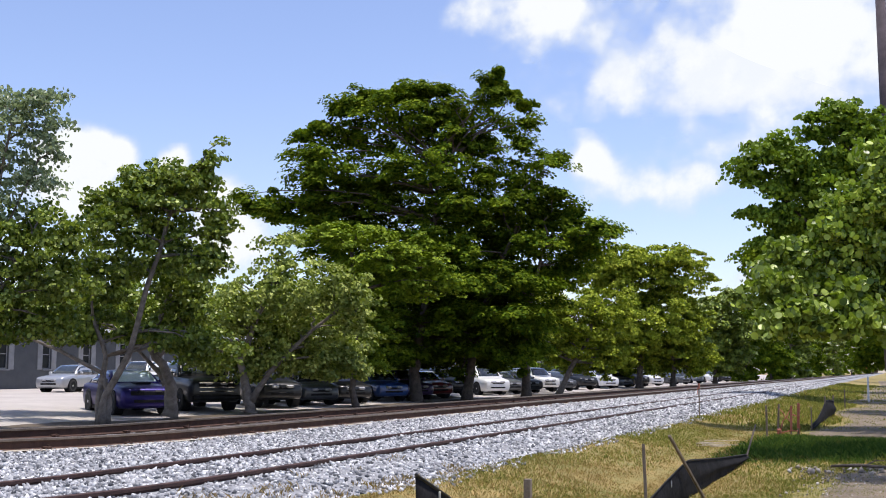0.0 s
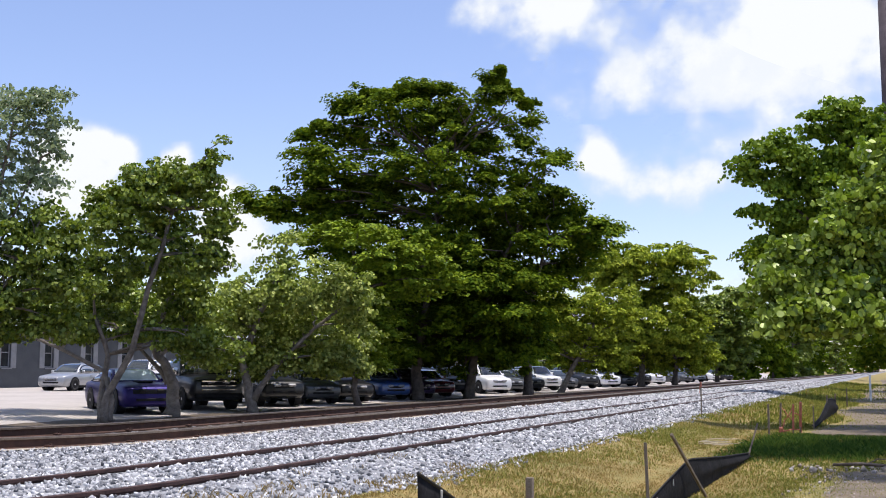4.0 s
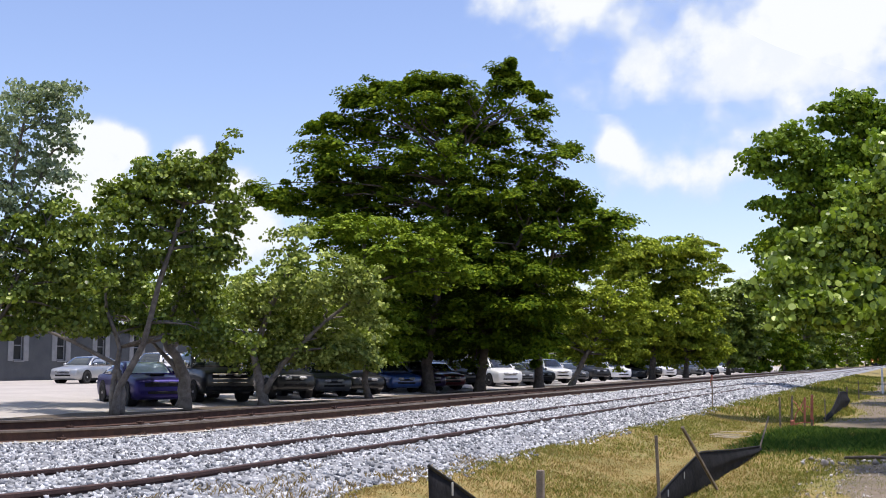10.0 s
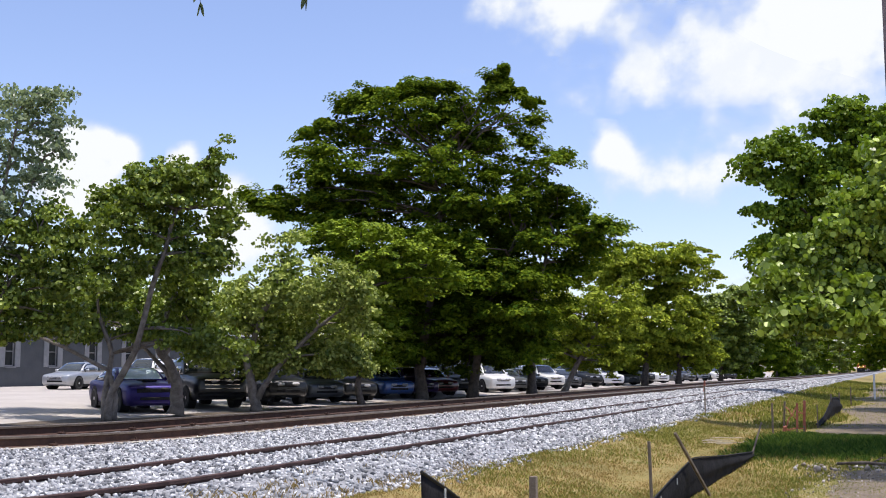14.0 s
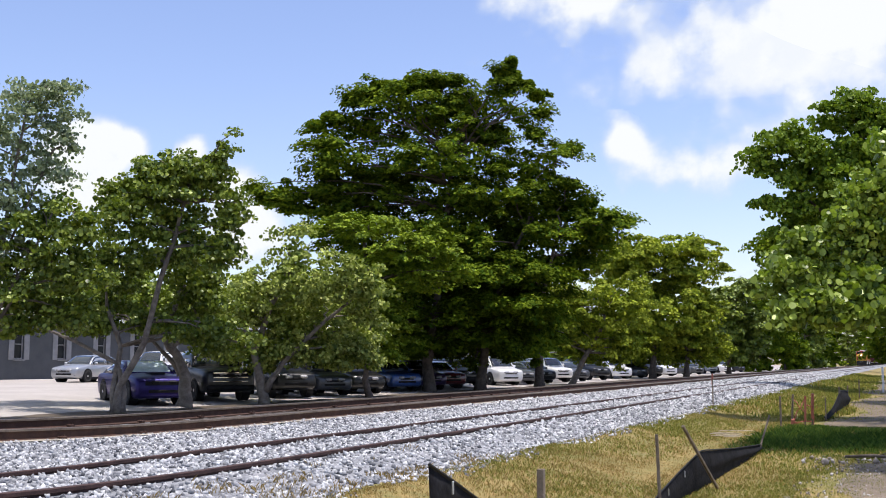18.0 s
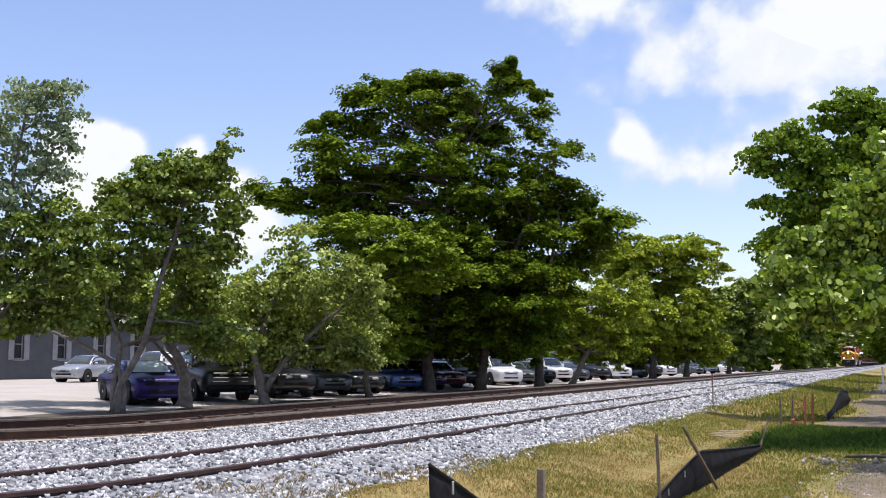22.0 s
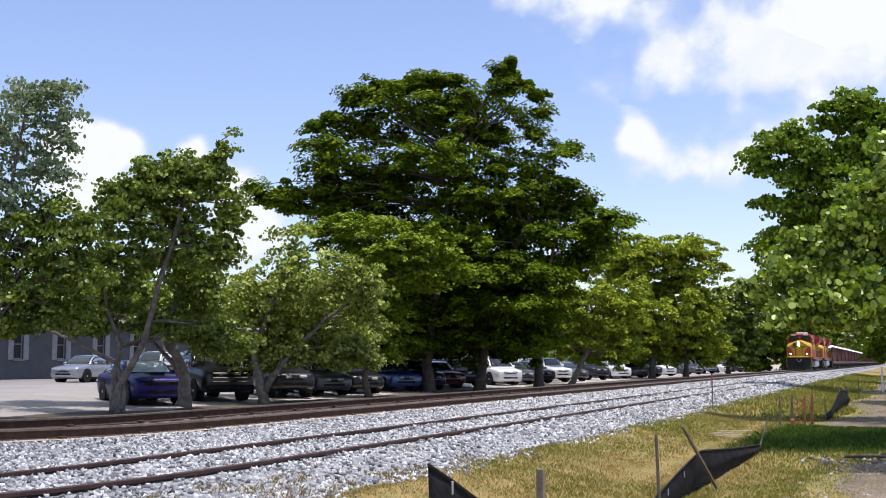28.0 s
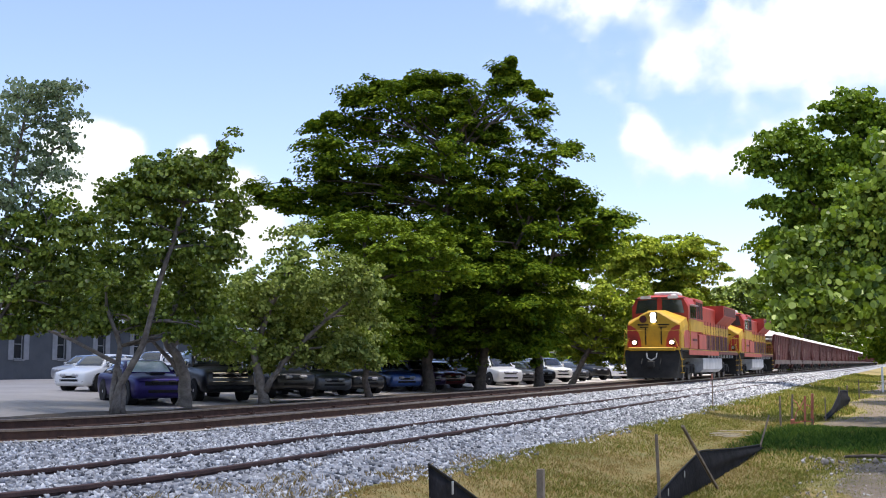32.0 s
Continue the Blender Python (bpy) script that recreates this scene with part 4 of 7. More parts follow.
tree((1.20, 31.00, -0.05), [(-4.19, 0.0, 7.35, 0.88, 0.48), (-4.81, 0.0, 6.82, 0.48, 0.45), (-3.47, 0.0, 6.59, 1.12, 0.8), (-4.62, 0.0, 5.68, 0.48, 0.29), (-4.11, 0.0, 5.23, 0.64, 0.96), (-2.2, 0.0, 8.34, 0.8, 0.56), (-2.95, 0.0, 8.34, 0.35, 0.19), (-1.32, 0.0, 7.65, 1.12, 0.96), (-2.56, 0.0, 6.89, 0.96, 0.64), (-2.4, 1.0, 5.21, 1.32, 1.16), (-3.84, 0.5, 4.08, 0.73, 0.65), (-1.34, 1.0, 4.9, 1.16, 1.49), (-2.97, 0.0, 7.88, 0.4, 0.19), (-1.7, 1.0, 3.51, 0.99, 0.66), (-0.51, 0.0, 5.83, 1.28, 2.39)],
     40000, 0.11, LEAF_PATH, "dense green tree over the sandy path",
     [([(-1.24, 0.0, -0.36), (-1.24, 0.0, 1.24), (-1.37, 0.0, 3.29), (-1.72, 0.0, 5.38), (-2.09, 0.0, 7.35)], 0.15, 0.05), ([(-1.32, 0.0, 2.7), (-2.35, 0.0, 4.63), (-3.79, 0.0, 5.98)], 0.06, 0.03)], BARK_DARK, clump=0.4, seed=62, round_leaf=6, up=0.2, jitter=0.7, shell=0.4, limb_r=0.02, per_clump=55, group="trees beside the path")
# extra tree, largely out of view, added for more shade on the path
tree((1.60, 27.50, -0.05), [(-2.01, 0.0, 6.64, 0.56, 0.63), (-2.41, 0.0, 5.58, 0.77, 0.84), (-1.73, 0.0, 4.65, 1.12, 1.12), (-0.31, -1.5, 6.0, 2.4, 1.3), (0.97, 1.76, 6.6, 2.5, 1.4), (2.14, 3.98, 6.8, 2.4, 1.4), (2.04, -0.33, 5, 2.4, 1.6)],
     13000, 0.13, LEAF_PATH, "leafy tree added to shade the sandy path",
     [([(-1.06, 0.0, -0.51), (-1.07, 0.0, 2.04), (-1.35, 0.0, 4.39), (-1.67, 0.0, 5.98)], 0.1, 0.04)], BARK_DARK, clump=0.35, seed=63, round_leaf=6, up=0.2, jitter=0.7, shell=0.3, limb_r=0.02, per_clump=30, group="trees beside the path")
# wholly out of view, added so that its canopy darkens the sandy path
tree((4.6, 17.2, -0.05), [(-3.2, 1.2, 8.3, 1.1, 0.45), (-2.2, 0.2, 8.6, 1.2, 0.5), (-1.0, 1.4, 8.8, 1.4, 0.6), (-2.4, 2.2, 8.7, 1.1, 0.45), (0.3, 0.4, 8.9, 1.6, 0.8), (-0.6, -0.6, 8.6, 1.2, 0.5)],
     9000, 0.12, LEAF_BIG, "unseen spreading tree added to shade the sandy path",
     [([(0, 0, 0), (0.15, 0, 3.0), (-0.1, 0.2, 6.0), (-0.3, 0.2, 8.4)], 0.2, 0.07)], BARK_DARK, clump=0.5, seed=64, round_leaf=6, up=0.5, limb_r=0.05, per_clump=40, group="trees beside the path")
tree((2.6, 44, -0.05), [(-2.11, 0.06, 4.68, 1.57, 0.9), (-1.16, 1.37, 5.22, 1.66, 0.9), (0.83, -2.1, 5.76, 1.98, 0.9), (1.6, 0.77, 6.3, 1.55, 0.9), (0.26, -1.34, 6.84, 1.64, 0.9), (-2.54, -1.86, 7.38, 1.53, 0.9), (-1.88, 1.46, 7.92, 1.57, 0.9), (1.01, -2.13, 8.46, 1.47, 0.9)],
     9000, 0.26, LEAF_BIG, "dark green tree along the sandy path",
     [([(0, 0, 0), (0.2, 0, 2.7), (0, 0.2, 6.3)], 0.25, 0.09)], BARK_DARK, clump=0.8, seed=70, limbs=True, limb_r=0.1, group="trees beside the path")
tree((0.6, 60, -0.05), [(-4.04, 3.11, 7.8, 3.14, 1.5), (-4.38, 3.11, 8.7, 2.6, 1.5), (-2.52, 0.61, 9.6, 2.58, 1.5), (2.81, -0.96, 10.5, 2.91, 1.5), (-0.21, -1.57, 11.4, 3.06, 1.5), (2.94, 0.69, 12.3, 2.48, 1.5), (1.56, 1.2, 13.2, 2.84, 1.5), (0.41, -1.72, 14.1, 2.67, 1.5)],
     26000, 0.30, LEAF_BIG, "dark green tree along the sandy path",
     [([(0, 0, 0), (0.2, 0, 4.5), (0, 0.2, 10.5)], 0.25, 0.09)], BARK_DARK, clump=0.9, seed=71, limbs=True, limb_r=0.1, group="trees beside the path")
tree((1.4, 85, -0.05), [(-0.42, -2.07, 6.5, 1.95, 1.25), (-2.09, -1.18, 7.25, 2.14, 1.25), (-0.06, -1.23, 8.0, 2.02, 1.25), (1.98, 1.91, 8.75, 2.08, 1.25), (-1.34, 0.4, 9.5, 1.95, 1.25), (-2.56, 0.92, 10.25, 1.91, 1.25), (-0.39, 1.14, 11.0, 1.65, 1.25), (-1.94, 2.34, 11.75, 1.78, 1.25)],
     16000, 0.34, LEAF_BIG, "dark green tree along the sandy path",
     [([(0, 0, 0), (0.2, 0, 3.8), (0, 0.2, 8.8)], 0.25, 0.09)], BARK_DARK, clump=1.0, seed=72, limbs=False, limb_r=0.1, group="trees beside the path")
tree((0.6, 120, -0.05), [(-2.33, -2.77, 6.76, 2.41, 1.3), (-0.27, -2.99, 7.54, 2.39, 1.3), (-2.32, -2.24, 8.32, 2.8, 1.3), (2.45, 2.69, 9.1, 2.52, 1.3), (-3.6, -0.98, 9.88, 2.58, 1.3), (-1.48, 1.5, 10.66, 2.76, 1.3), (2.0, -0.2, 11.44, 2.35, 1.3), (2.1, 2.49, 12.22, 2.26, 1.3), (-3.4, 0, 3.6, 1.9, 1.9), (-1.8, 0, 4.2, 2.4, 2.4), (0.5, 0, 3.4, 2.4, 2.4)],
     12000, 0.38, LEAF_BIG, "dark green tree along the sandy path",
     [([(0, 0, 0), (0.2, 0, 3.9), (0, 0.2, 9.1)], 0.25, 0.09)], BARK_DARK, clump=1.1, seed=73, limbs=False, limb_r=0.1, group="trees beside the path")
tree((0.8, 170, -0.05), [(-2.82, 1.11, 7.8, 3.03, 1.5), (2.61, -3.33, 8.7, 2.48, 1.5), (-1.28, 0.35, 9.6, 3.0, 1.5), (-0.31, 0.13, 10.5, 2.53, 1.5), (0.36, 0.57, 11.4, 3.14, 1.5), (-2.97, -2.61, 12.3, 2.63, 1.5), (-1.99, -0.33, 13.2, 2.47, 1.5), (0.77, 2.25, 14.1, 2.33, 1.5), (-3.4, 0, 4.0, 2.3, 2.6), (-0.8, 0, 4.4, 2.8, 2.8)],
     9000, 0.42, LEAF_BIG, "dark green tree along the sandy path",
     [([(0, 0, 0), (0.2, 0, 4.5), (0, 0.2, 10.5)], 0.25, 0.09)], BARK_DARK, clump=1.2, seed=74, limbs=False, limb_r=0.1, group="trees beside the path")
tree((1.2, 240, -0.05), [(2.52, -3.19, 8.84, 2.9, 1.7), (-0.92, -0.59, 9.86, 2.81, 1.7), (1.05, 2.65, 10.88, 2.82, 1.7), (-3.54, 0.15, 11.9, 2.74, 1.7), (2.76, 2.74, 12.92, 3.41, 1.7), (-1.53, 2.24, 13.94, 2.98, 1.7), (-1.15, -3.07, 14.96, 2.64, 1.7), (0.57, -2.39, 15.98, 3.53, 1.7), (-3.6, 0, 4.4, 2.8, 3.2), (-0.8, 0, 4.8, 3.2, 3.3)],
     8000, 0.46, LEAF_BIG, "dark green tree along the sandy path",
     [([(0, 0, 0), (0.2, 0, 5.1), (0, 0.2, 11.9)], 0.25, 0.09)], BARK_DARK, clump=1.3, seed=75, limbs=False, limb_r=0.1, group="trees beside the path")
# ---------------------------------------------------------------- buildings behind the lot
def frame_ring(bm, x, y0, y1, z0, z1, w, d):
    """A rectangular frame of one piece in the plane x."""
    rows = []
    for y, z, sy, sz in ((y0, z0, 1, 1), (y1, z0, -1, 1), (y1, z1, -1, -1), (y0, z1, 1, -1)):
        rows.append([bm.verts.new((x + dx, y + sy * k, z + sz * k)) for dx, k in ((-d / 2, 0), (d / 2, 0), (d / 2, w), (-d / 2, w))])
    for i in range(4):
        p, q = rows[i], rows[(i + 1) % 4]
        for k in range(4):
            bm.faces.new((p[k], p[(k + 1) % 4], q[(k + 1) % 4], q[k]))
    bmesh.ops.recalc_face_normals(bm, faces=bm.faces)
    return bm


def house(y0, y1, x_front, base, wall_h, depth, windows, label, wall_mat, roof_mat, roof_rise):
    h = thing("building", Matrix.Translation((x_front, y0, base)), label, "building")
    length = y1 - y0
    # front wall in pieces round the openings
    bm = bmesh.new()
    ys = [0.0]
    for a, b, s, t in windows:
        ys += [a, b]
    ys.append(length)
    for i in range(0, len(ys) - 1, 2):
        box(bm, -0.1, (ys[i] + ys[i + 1]) / 2, -0.3, 0.2, ys[i + 1] - ys[i], wall_h + 0.3)
    for a, b, s, t in windows:
        box(bm, -0.1, (a + b) / 2, -0.3, 0.2, b - a, s + 0.3)
        box(bm, -0.1, (a + b) / 2, t, 0.2, b - a, wall_h - t)
    part("wall", bm, wall_mat, h)
    bm = box(bmesh.new(), -depth + 0.1, length / 2, -0.3, 0.2, length, wall_h + 0.3)
    part("wall", bm, wall_mat, h)
    for y in (0.1, length - 0.1):
        part("wall", box(bmesh.new(), -depth / 2, y, -0.3, depth - 0.44, 0.2, wall_h + 0.3), wall_mat, h)
    bm = bmesh.new()
    prism(bm, [(0.7, wall_h - 0.05), (0.7, wall_h + 0.12), (-depth / 2, wall_h + roof_rise), (-depth - 0.7, wall_h + 0.12), (-depth - 0.7, wall_h - 0.05), (-depth / 2, wall_h + roof_rise - 0.25)], -0.6, length + 0.6)
    part("roof", bm, roof_mat, h)
    part("fascia", box(bmesh.new(), 0.73, length / 2, wall_h - 0.12, 0.05, length + 1.2, 0.26), WHITE_TRIM, h)
    for a, b, s, t in windows:
        w = part("window", frame_ring(bmesh.new(), -0.12, a, b, s, t, 0.06, 0.06), SHUTTER, h)
        part("pane", box(bmesh.new(), -0.14, (a + b) / 2, s + 0.06, 0.03, b - a, t - s - 0.12), GLASS_DARK, w)
        part("mullion", box(bmesh.new(), -0.11, (a + b) / 2, s + (t - s) * 0.5, 0.03, b - a, 0.05), SHUTTER, w)
        for y in (a - 0.26, b + 0.22):
            part("shutter", box(bmesh.new(), 0.025, y, s - 0.05, 0.045, 0.42, t - s + 0.1, bevel=0.01), SHUTTER, w)
        part("sill", box(bmesh.new(), 0.03, (a + b) / 2, s - 0.1, 0.14, b - a + 0.1, 0.08), SHUTTER, w)
    return h


wins = [(y - 20 - 0.36, y - 20 + 0.36, 1.25, 2.95) for y in (44.7, 48.67, 52.2, 55.8, 59.4, 63.0, 66.6, 70.2)]
house(20, 78, -48, 0.46, 3.75, 11, wins, "long single-storey grey building with white shutters", WALL_GREY, ROOF, 2.6)
WALL_PALE = surface("pale_stucco", (0.32, 0.31, 0.3), (0.42, 0.41, 0.4), 0.8, 0.9, 0, 0.2, 20)
wins = [(a, a + 1.4, 1.0, 2.4) for a in range(4, 58, 6)]
house(88, 150, -50, 0.46, 3.6, 12, wins, "long pale stucco building behind parked cars", WALL_PALE, ROOF, 1.6)
house(165, 260, -50, 0.46, 4.2, 12, [(a, a + 1.6, 1.0, 2.6) for a in range(5, 90, 8)], "long pale building far behind the lot", WALL_PALE, ROOF, 1.8)
# trees and shrubs behind the lot, one by one
def back_row():
    rng = random.Random(8)
    y = 42.0
    i = 0
    while y < 330:
        h = rng.uniform(6.5, 9.5) if y > 70 else rng.uniform(8, 11)
        x = (-64 if y < 84 else -41 - rng.uniform(0, 4)) if i % 2 else -66 - rng.uniform(0, 4)
        w = h * 0.42
        lobes = [(rng.uniform(-0.7, 0.7) * w, rng.uniform(-0.5, 0.5) * w, h * (0.16 + 0.74 * k / 6), w * rng.uniform(0.45, 0.7), h * 0.14) for k in range(7)]
        tree((x, y, 0.4), lobes, 2600, 0.66, (LEAF_BIG, LEAF_YEL, LEAF_BIG)[i % 3], "leafy tree standing behind the parking lot",
             [([(0, 0, 0), (0.2, 0, h * 0.3), (0, 0.1, h * 0.7)], 0.22, 0.08)], BARK_DARK, clump=1.0, seed=200 + i, limbs=False, group="trees behind the lot")
        y += rng.uniform(3.0, 4.6) * (1 if y < 150 else 1.5)
        i += 1


back_row()


def far_woods():
    """The woods on both sides of the line where it runs out of sight, as one mass of foliage."""
    rng = np.random.default_rng(77)
    lobes = []
    for k in range(185):
        y = 260 + 1100 * rng.random() ** 1.3
        side = 1 if rng.random() < 0.6 else -1
        x = (3.5 + 16 * rng.random() + 0.004 * y) if side > 0 else -(20.5 + 12 * rng.random())
        h = rng.uniform(5, 11)
        u, v = x * VIEW_R.x + y * VIEW_R.y, x * VIEW_F.x + y * VIEW_F.y
        if k > 110:
            y, x, h = 1500 + rng.uniform(-30, 30), rng.uniform(-170, 130), rng.uniform(24, 34)
            u, v = x * VIEW_R.x + y * VIEW_R.y, x * VIEW_F.x + y * VIEW_F.y
        for f in (0.25, 0.6, 0.9):
            lobes.append((u + rng.uniform(-1.5, 1.5), v, h * f, (3.2 if k <= 110 else 7.0), h * 0.22))
    close, far = lobes[:333], lobes[333:]
    pos, nor = crown_points(close, 24000, 1.6, rng)
    host = thing("woods", Matrix(), "distant dark green woods along the line", "woods", kind="stuff")
    leaf_mesh("foliage", pos, nor, 1.0 * rng.uniform(0.6, 1.3, len(pos)), LEAF_BIG, host, rng)
    pos, nor = crown_points(far, 9000, 5.0, rng)
    leaf_mesh("far_foliage", pos, nor, 3.6 * rng.uniform(0.6, 1.3, len(pos)), LEAF_BIG, host, rng)


far_woods()
# ---------------------------------------------------------------- cars
TYRE = surface("tyre_rubber", (0.012, 0.012, 0.012), (0.03, 0.03, 0.03), 8, 0.85)
ALLOY = surface("alloy_rim", (0.45, 0.45, 0.46), (0.62, 0.62, 0.64), 6, 0.4, 0.25)
TRIM_BLACK = surface("black_trim", (0.01, 0.01, 0.011), (0.022, 0.022, 0.024), 6, 0.6, spec=0.12)
LAMP_CLEAR = surface("clear_lamp", (0.2, 0.21, 0.23), (0.42, 0.43, 0.46), 9, 0.1, 0, coat=1.0)
LAMP_RED = surface("red_lamp", (0.25, 0.01, 0.01), (0.4, 0.02, 0.02), 9, 0.15, 0, coat=1.0)
CHROME = surface("chrome", (0.55, 0.55, 0.56), (0.75, 0.75, 0.76), 6, 0.12, 1.0)

# length, width, height, hood front height, belt height, and along the length (front = 0): base of windscreen, top of it, end of roof, base of rear window
SHAPES = {
    "sedan": (4.6, 1.8, 1.46, 0.76, 0.93, 0.25, 0.41, 0.70, 0.9),
    "coupe": (4.95, 1.92, 1.47, 0.84, 1.0, 0.33, 0.45, 0.66, 0.87),
    "suv": (4.65, 1.86, 1.72, 0.92, 1.08, 0.25, 0.37, 0.90, 0.985),
    "hatch": (4.25, 1.76, 1.50, 0.75, 0.96, 0.25, 0.39, 0.84, 0.97),
    "van": (5.05, 1.98, 1.76, 0.88, 1.05, 0.19, 0.34, 0.93, 0.985),
    "pickup": (5.6, 2.02, 1.88, 1.08, 1.22, 0.29, 0.39, 0.60, 0.66),
}


def loft(bm, rings):
    rows = [[bm.verts.new(p) for p in r] for r in rings]
    n = len(rows[0])
    for a, b in zip(rows, rows[1:]):
        for i in range(n):
            j = (i + 1) % n
            bm.faces.new((a[i], a[j], b[j], b[i]))
    bm.faces.new(rows[0][::-1])
    bm.faces.new(rows[-1])
    bmesh.ops.recalc_face_normals(bm, faces=bm.faces)
    return bm


def plate(bm, corners, thick, shrink=0.0, lift=0.006):
    """A thin panel over a quad of corners, drawn in from its edges."""
    c = [Vector(p) for p in corners]
    mid = sum(c, Vector()) / 4
    c = [p + (mid - p) * shrink for p in c]
    nrm = (c[1] - c[0]).cross(c[3] - c[0]).normalized()
    top = [bm.verts.new(p + nrm * (lift + thick)) for p in c]
    low = [bm.verts.new(p + nrm * (lift - 0.02)) for p in c]
    bm.faces.new(top)
    bm.faces.new(low[::-1])
    for i in range(4):
        j = (i + 1) % 4
        bm.faces.new((low[i], low[j], top[j], top[i]))
    bmesh.ops.recalc_face_normals(bm, faces=bm.faces)
    return bm


def wheel_mesh(bm, r, w, inner):
    """A wheel's ring about the y axis."""
    n = 20
    prof = [(inner, -w / 2), (r * 0.95, -w / 2), (r, -w * 0.36), (r, w * 0.36), (r * 0.95, w / 2), (inner, w / 2)]
    rows = [[bm.verts.new((rr * math.cos(2 * math.pi * k / n), y, rr * math.sin(2 * math.pi * k / n))) for rr, y in prof] for k in range(n)]
    for k in range(n):
        a, b = rows[k], rows[(k + 1) % n]
        for i in range(6):
            j = (i + 1) % 6
            bm.faces.new((a[i], b[i], b[j], a[j]))
    return bm


def rim_mesh(bm, r, w, spokes=7):
    cyl(bm, (0, -w * 0.1, 0), (0, w * 0.1, 0), r * 0.98, sides=20)
    cyl(bm, (0, -w / 2, 0), (0, w / 2, 0), r * 0.22, sides=10)
    for k in range(spokes):
        a = 2 * math.pi * k / spokes
        m = Matrix.Rotation(a, 4, "Y")
        box(bm, r * 0.55, 0, -r * 0.09, r * 0.8, w * 0.96, r * 0.18, m)
    return bm


def sheet(bm, rows, back):
    """A closed pane over a grid of points, its rear face moved by back."""
    top = [[bm.verts.new(p) for p in r] for r in rows]
    low = [[bm.verts.new(Vector(p) + Vector(back)) for p in r] for r in rows]
    h, w = len(rows), len(rows[0])
    for g in (top, low):
        for j in range(h - 1):
            for i in range(w - 1):
                bm.faces.new((g[j][i], g[j][i + 1], g[j + 1][i + 1], g[j + 1][i]))
    rim = [(0, i) for i in range(w)] + [(j, w - 1) for j in range(1, h)] + [(h - 1, i) for i in range(w - 2, -1, -1)] + [(j, 0) for j in range(h - 2, 0, -1)]
    for (a, b), (c, d) in zip(rim, rim[1:] + rim[:1]):
        bm.faces.new((top[a][b], top[c][d], low[c][d], low[a][b]))
    bmesh.ops.recalc_face_normals(bm, faces=bm.faces)
    return bm


def car(m, shape, paint_mat, label, group="parked cars", rim_dark=False, screen=None):
    """A car, nose along +x: lofted body and cabin, panes laid on the cabin, wheels, lamps and trim."""
    L, W, H, hood, belt, ws, wt, re_, rb = SHAPES[shape]
    hw = W / 2
    t = thing("pickup_truck" if shape == "pickup" else "car", m, label, "pickup truck" if shape == "pickup" else "car", group)
    X = lambda f: L / 2 - f * L
    high = shape in ("suv", "pickup")
    clear = 0.3 if high else 0.2
    wide = [(0, 0.8), (0.006, 0.88), (0.02, 0.935), (0.05, 0.97), (0.12, 0.99), (0.3, 1.0), (0.8, 1.0), (0.93, 0.97), (0.98, 0.92), (0.994, 0.87), (1, 0.78)]
    low = [(0, clear + 0.14), (0.012, clear + 0.05), (0.05, clear), (0.95, clear + 0.02), (0.985, clear + 0.1), (1, clear + 0.2)]
    tail = belt - (0.0 if shape in ("coupe", "sedan") else -0.04)
    high_line = [(0, hood - 0.09), (0.006, hood - 0.035), (0.02, hood + 0.01), (0.05, hood + 0.045), (0.12, hood + (belt - hood) * 0.4 + 0.02), (ws - 0.02, belt - 0.01), (0.5, belt), (0.85, tail + 0.02), (0.96, tail), (0.985, tail - 0.04), (1, tail - 0.16)]
    rings = []
    for f in (0, 0.006, 0.02, 0.05, 0.085, 0.12, 0.16, 0.2, 0.25, 0.3, 0.4, 0.5, 0.6, 0.7, 0.8, 0.86, 0.93, 0.96, 0.98, 0.994, 1.0):
        w, zb, zt = hw * mixed(f, wide), mixed(f, low), mixed(f, high_line)
        h = zt - zb
        crown = 0.045 if 0.02 < f < 0.97 else 0.01
        half = [(w * 0.55, zb), (w * 0.88, zb), (w * 0.965, zb + 0.09), (w, zb + 0.42 * h), (w * 0.99, zb + 0.66 * h), (w * 0.965, zt - 0.055), (w * 0.91, zt - 0.008), (w * 0.74, zt + 0.4 * crown), (w * 0.36, zt + crown)]
        rings.append([(X(f), y, z) for y, z in half] + [(X(f), -y, z) for y, z in reversed(half)])
    part("body", loft(bmesh.new(), rings), paint_mat, t, smooth=True)

    def top(f):
        if f < wt:
            g = max(0.0, (f - ws) / (wt - ws))
            return belt + (H - 0.035 - belt) * (1 - (1 - g) ** 1.45)
        if f < re_:
            g = (f - wt) / (re_ - wt)
            return H - 0.035 + 0.035 * math.sin(math.pi * min(1, g * 1.05)) - 0.03 * g * g
        g = min(1.0, (f - re_) / (rb - re_))
        return belt + (H - 0.065 - belt) * (1 - g ** 1.5)

    def sides(f):
        k = (top(f) - belt) / (H - belt)
        base = hw * (0.93 - 0.05 * max(0.0, (wt - f) / wt) - 0.06 * max(0.0, (f - re_) / max(0.05, 1 - re_)))
        return base, base - (base - hw * 0.7) * min(1, k)

    cuts = sorted({ws + (wt - ws) * k / 5 for k in range(6)} | {wt + (re_ - wt) * k / 5 for k in range(6)} | {re_ + (rb - re_) * k / 5 for k in range(6)})
    rings = []
    for f in cuts:
        a, b = sides(f)
        zt = top(f)
        d = zt - belt
        half = [(a, belt - 0.03), (a + (b - a) * 0.5, belt + 0.52 * d), (b, belt + 0.9 * d), (b * 0.9, zt - 0.02 * d), (b * 0.45, zt + 0.02 * d)]
        rings.append([(X(f), y, z) for y, z in half] + [(X(f), -y, z) for y, z in reversed(half)])
    part("cabin", loft(bmesh.new(), rings), paint_mat, t, smooth=True)

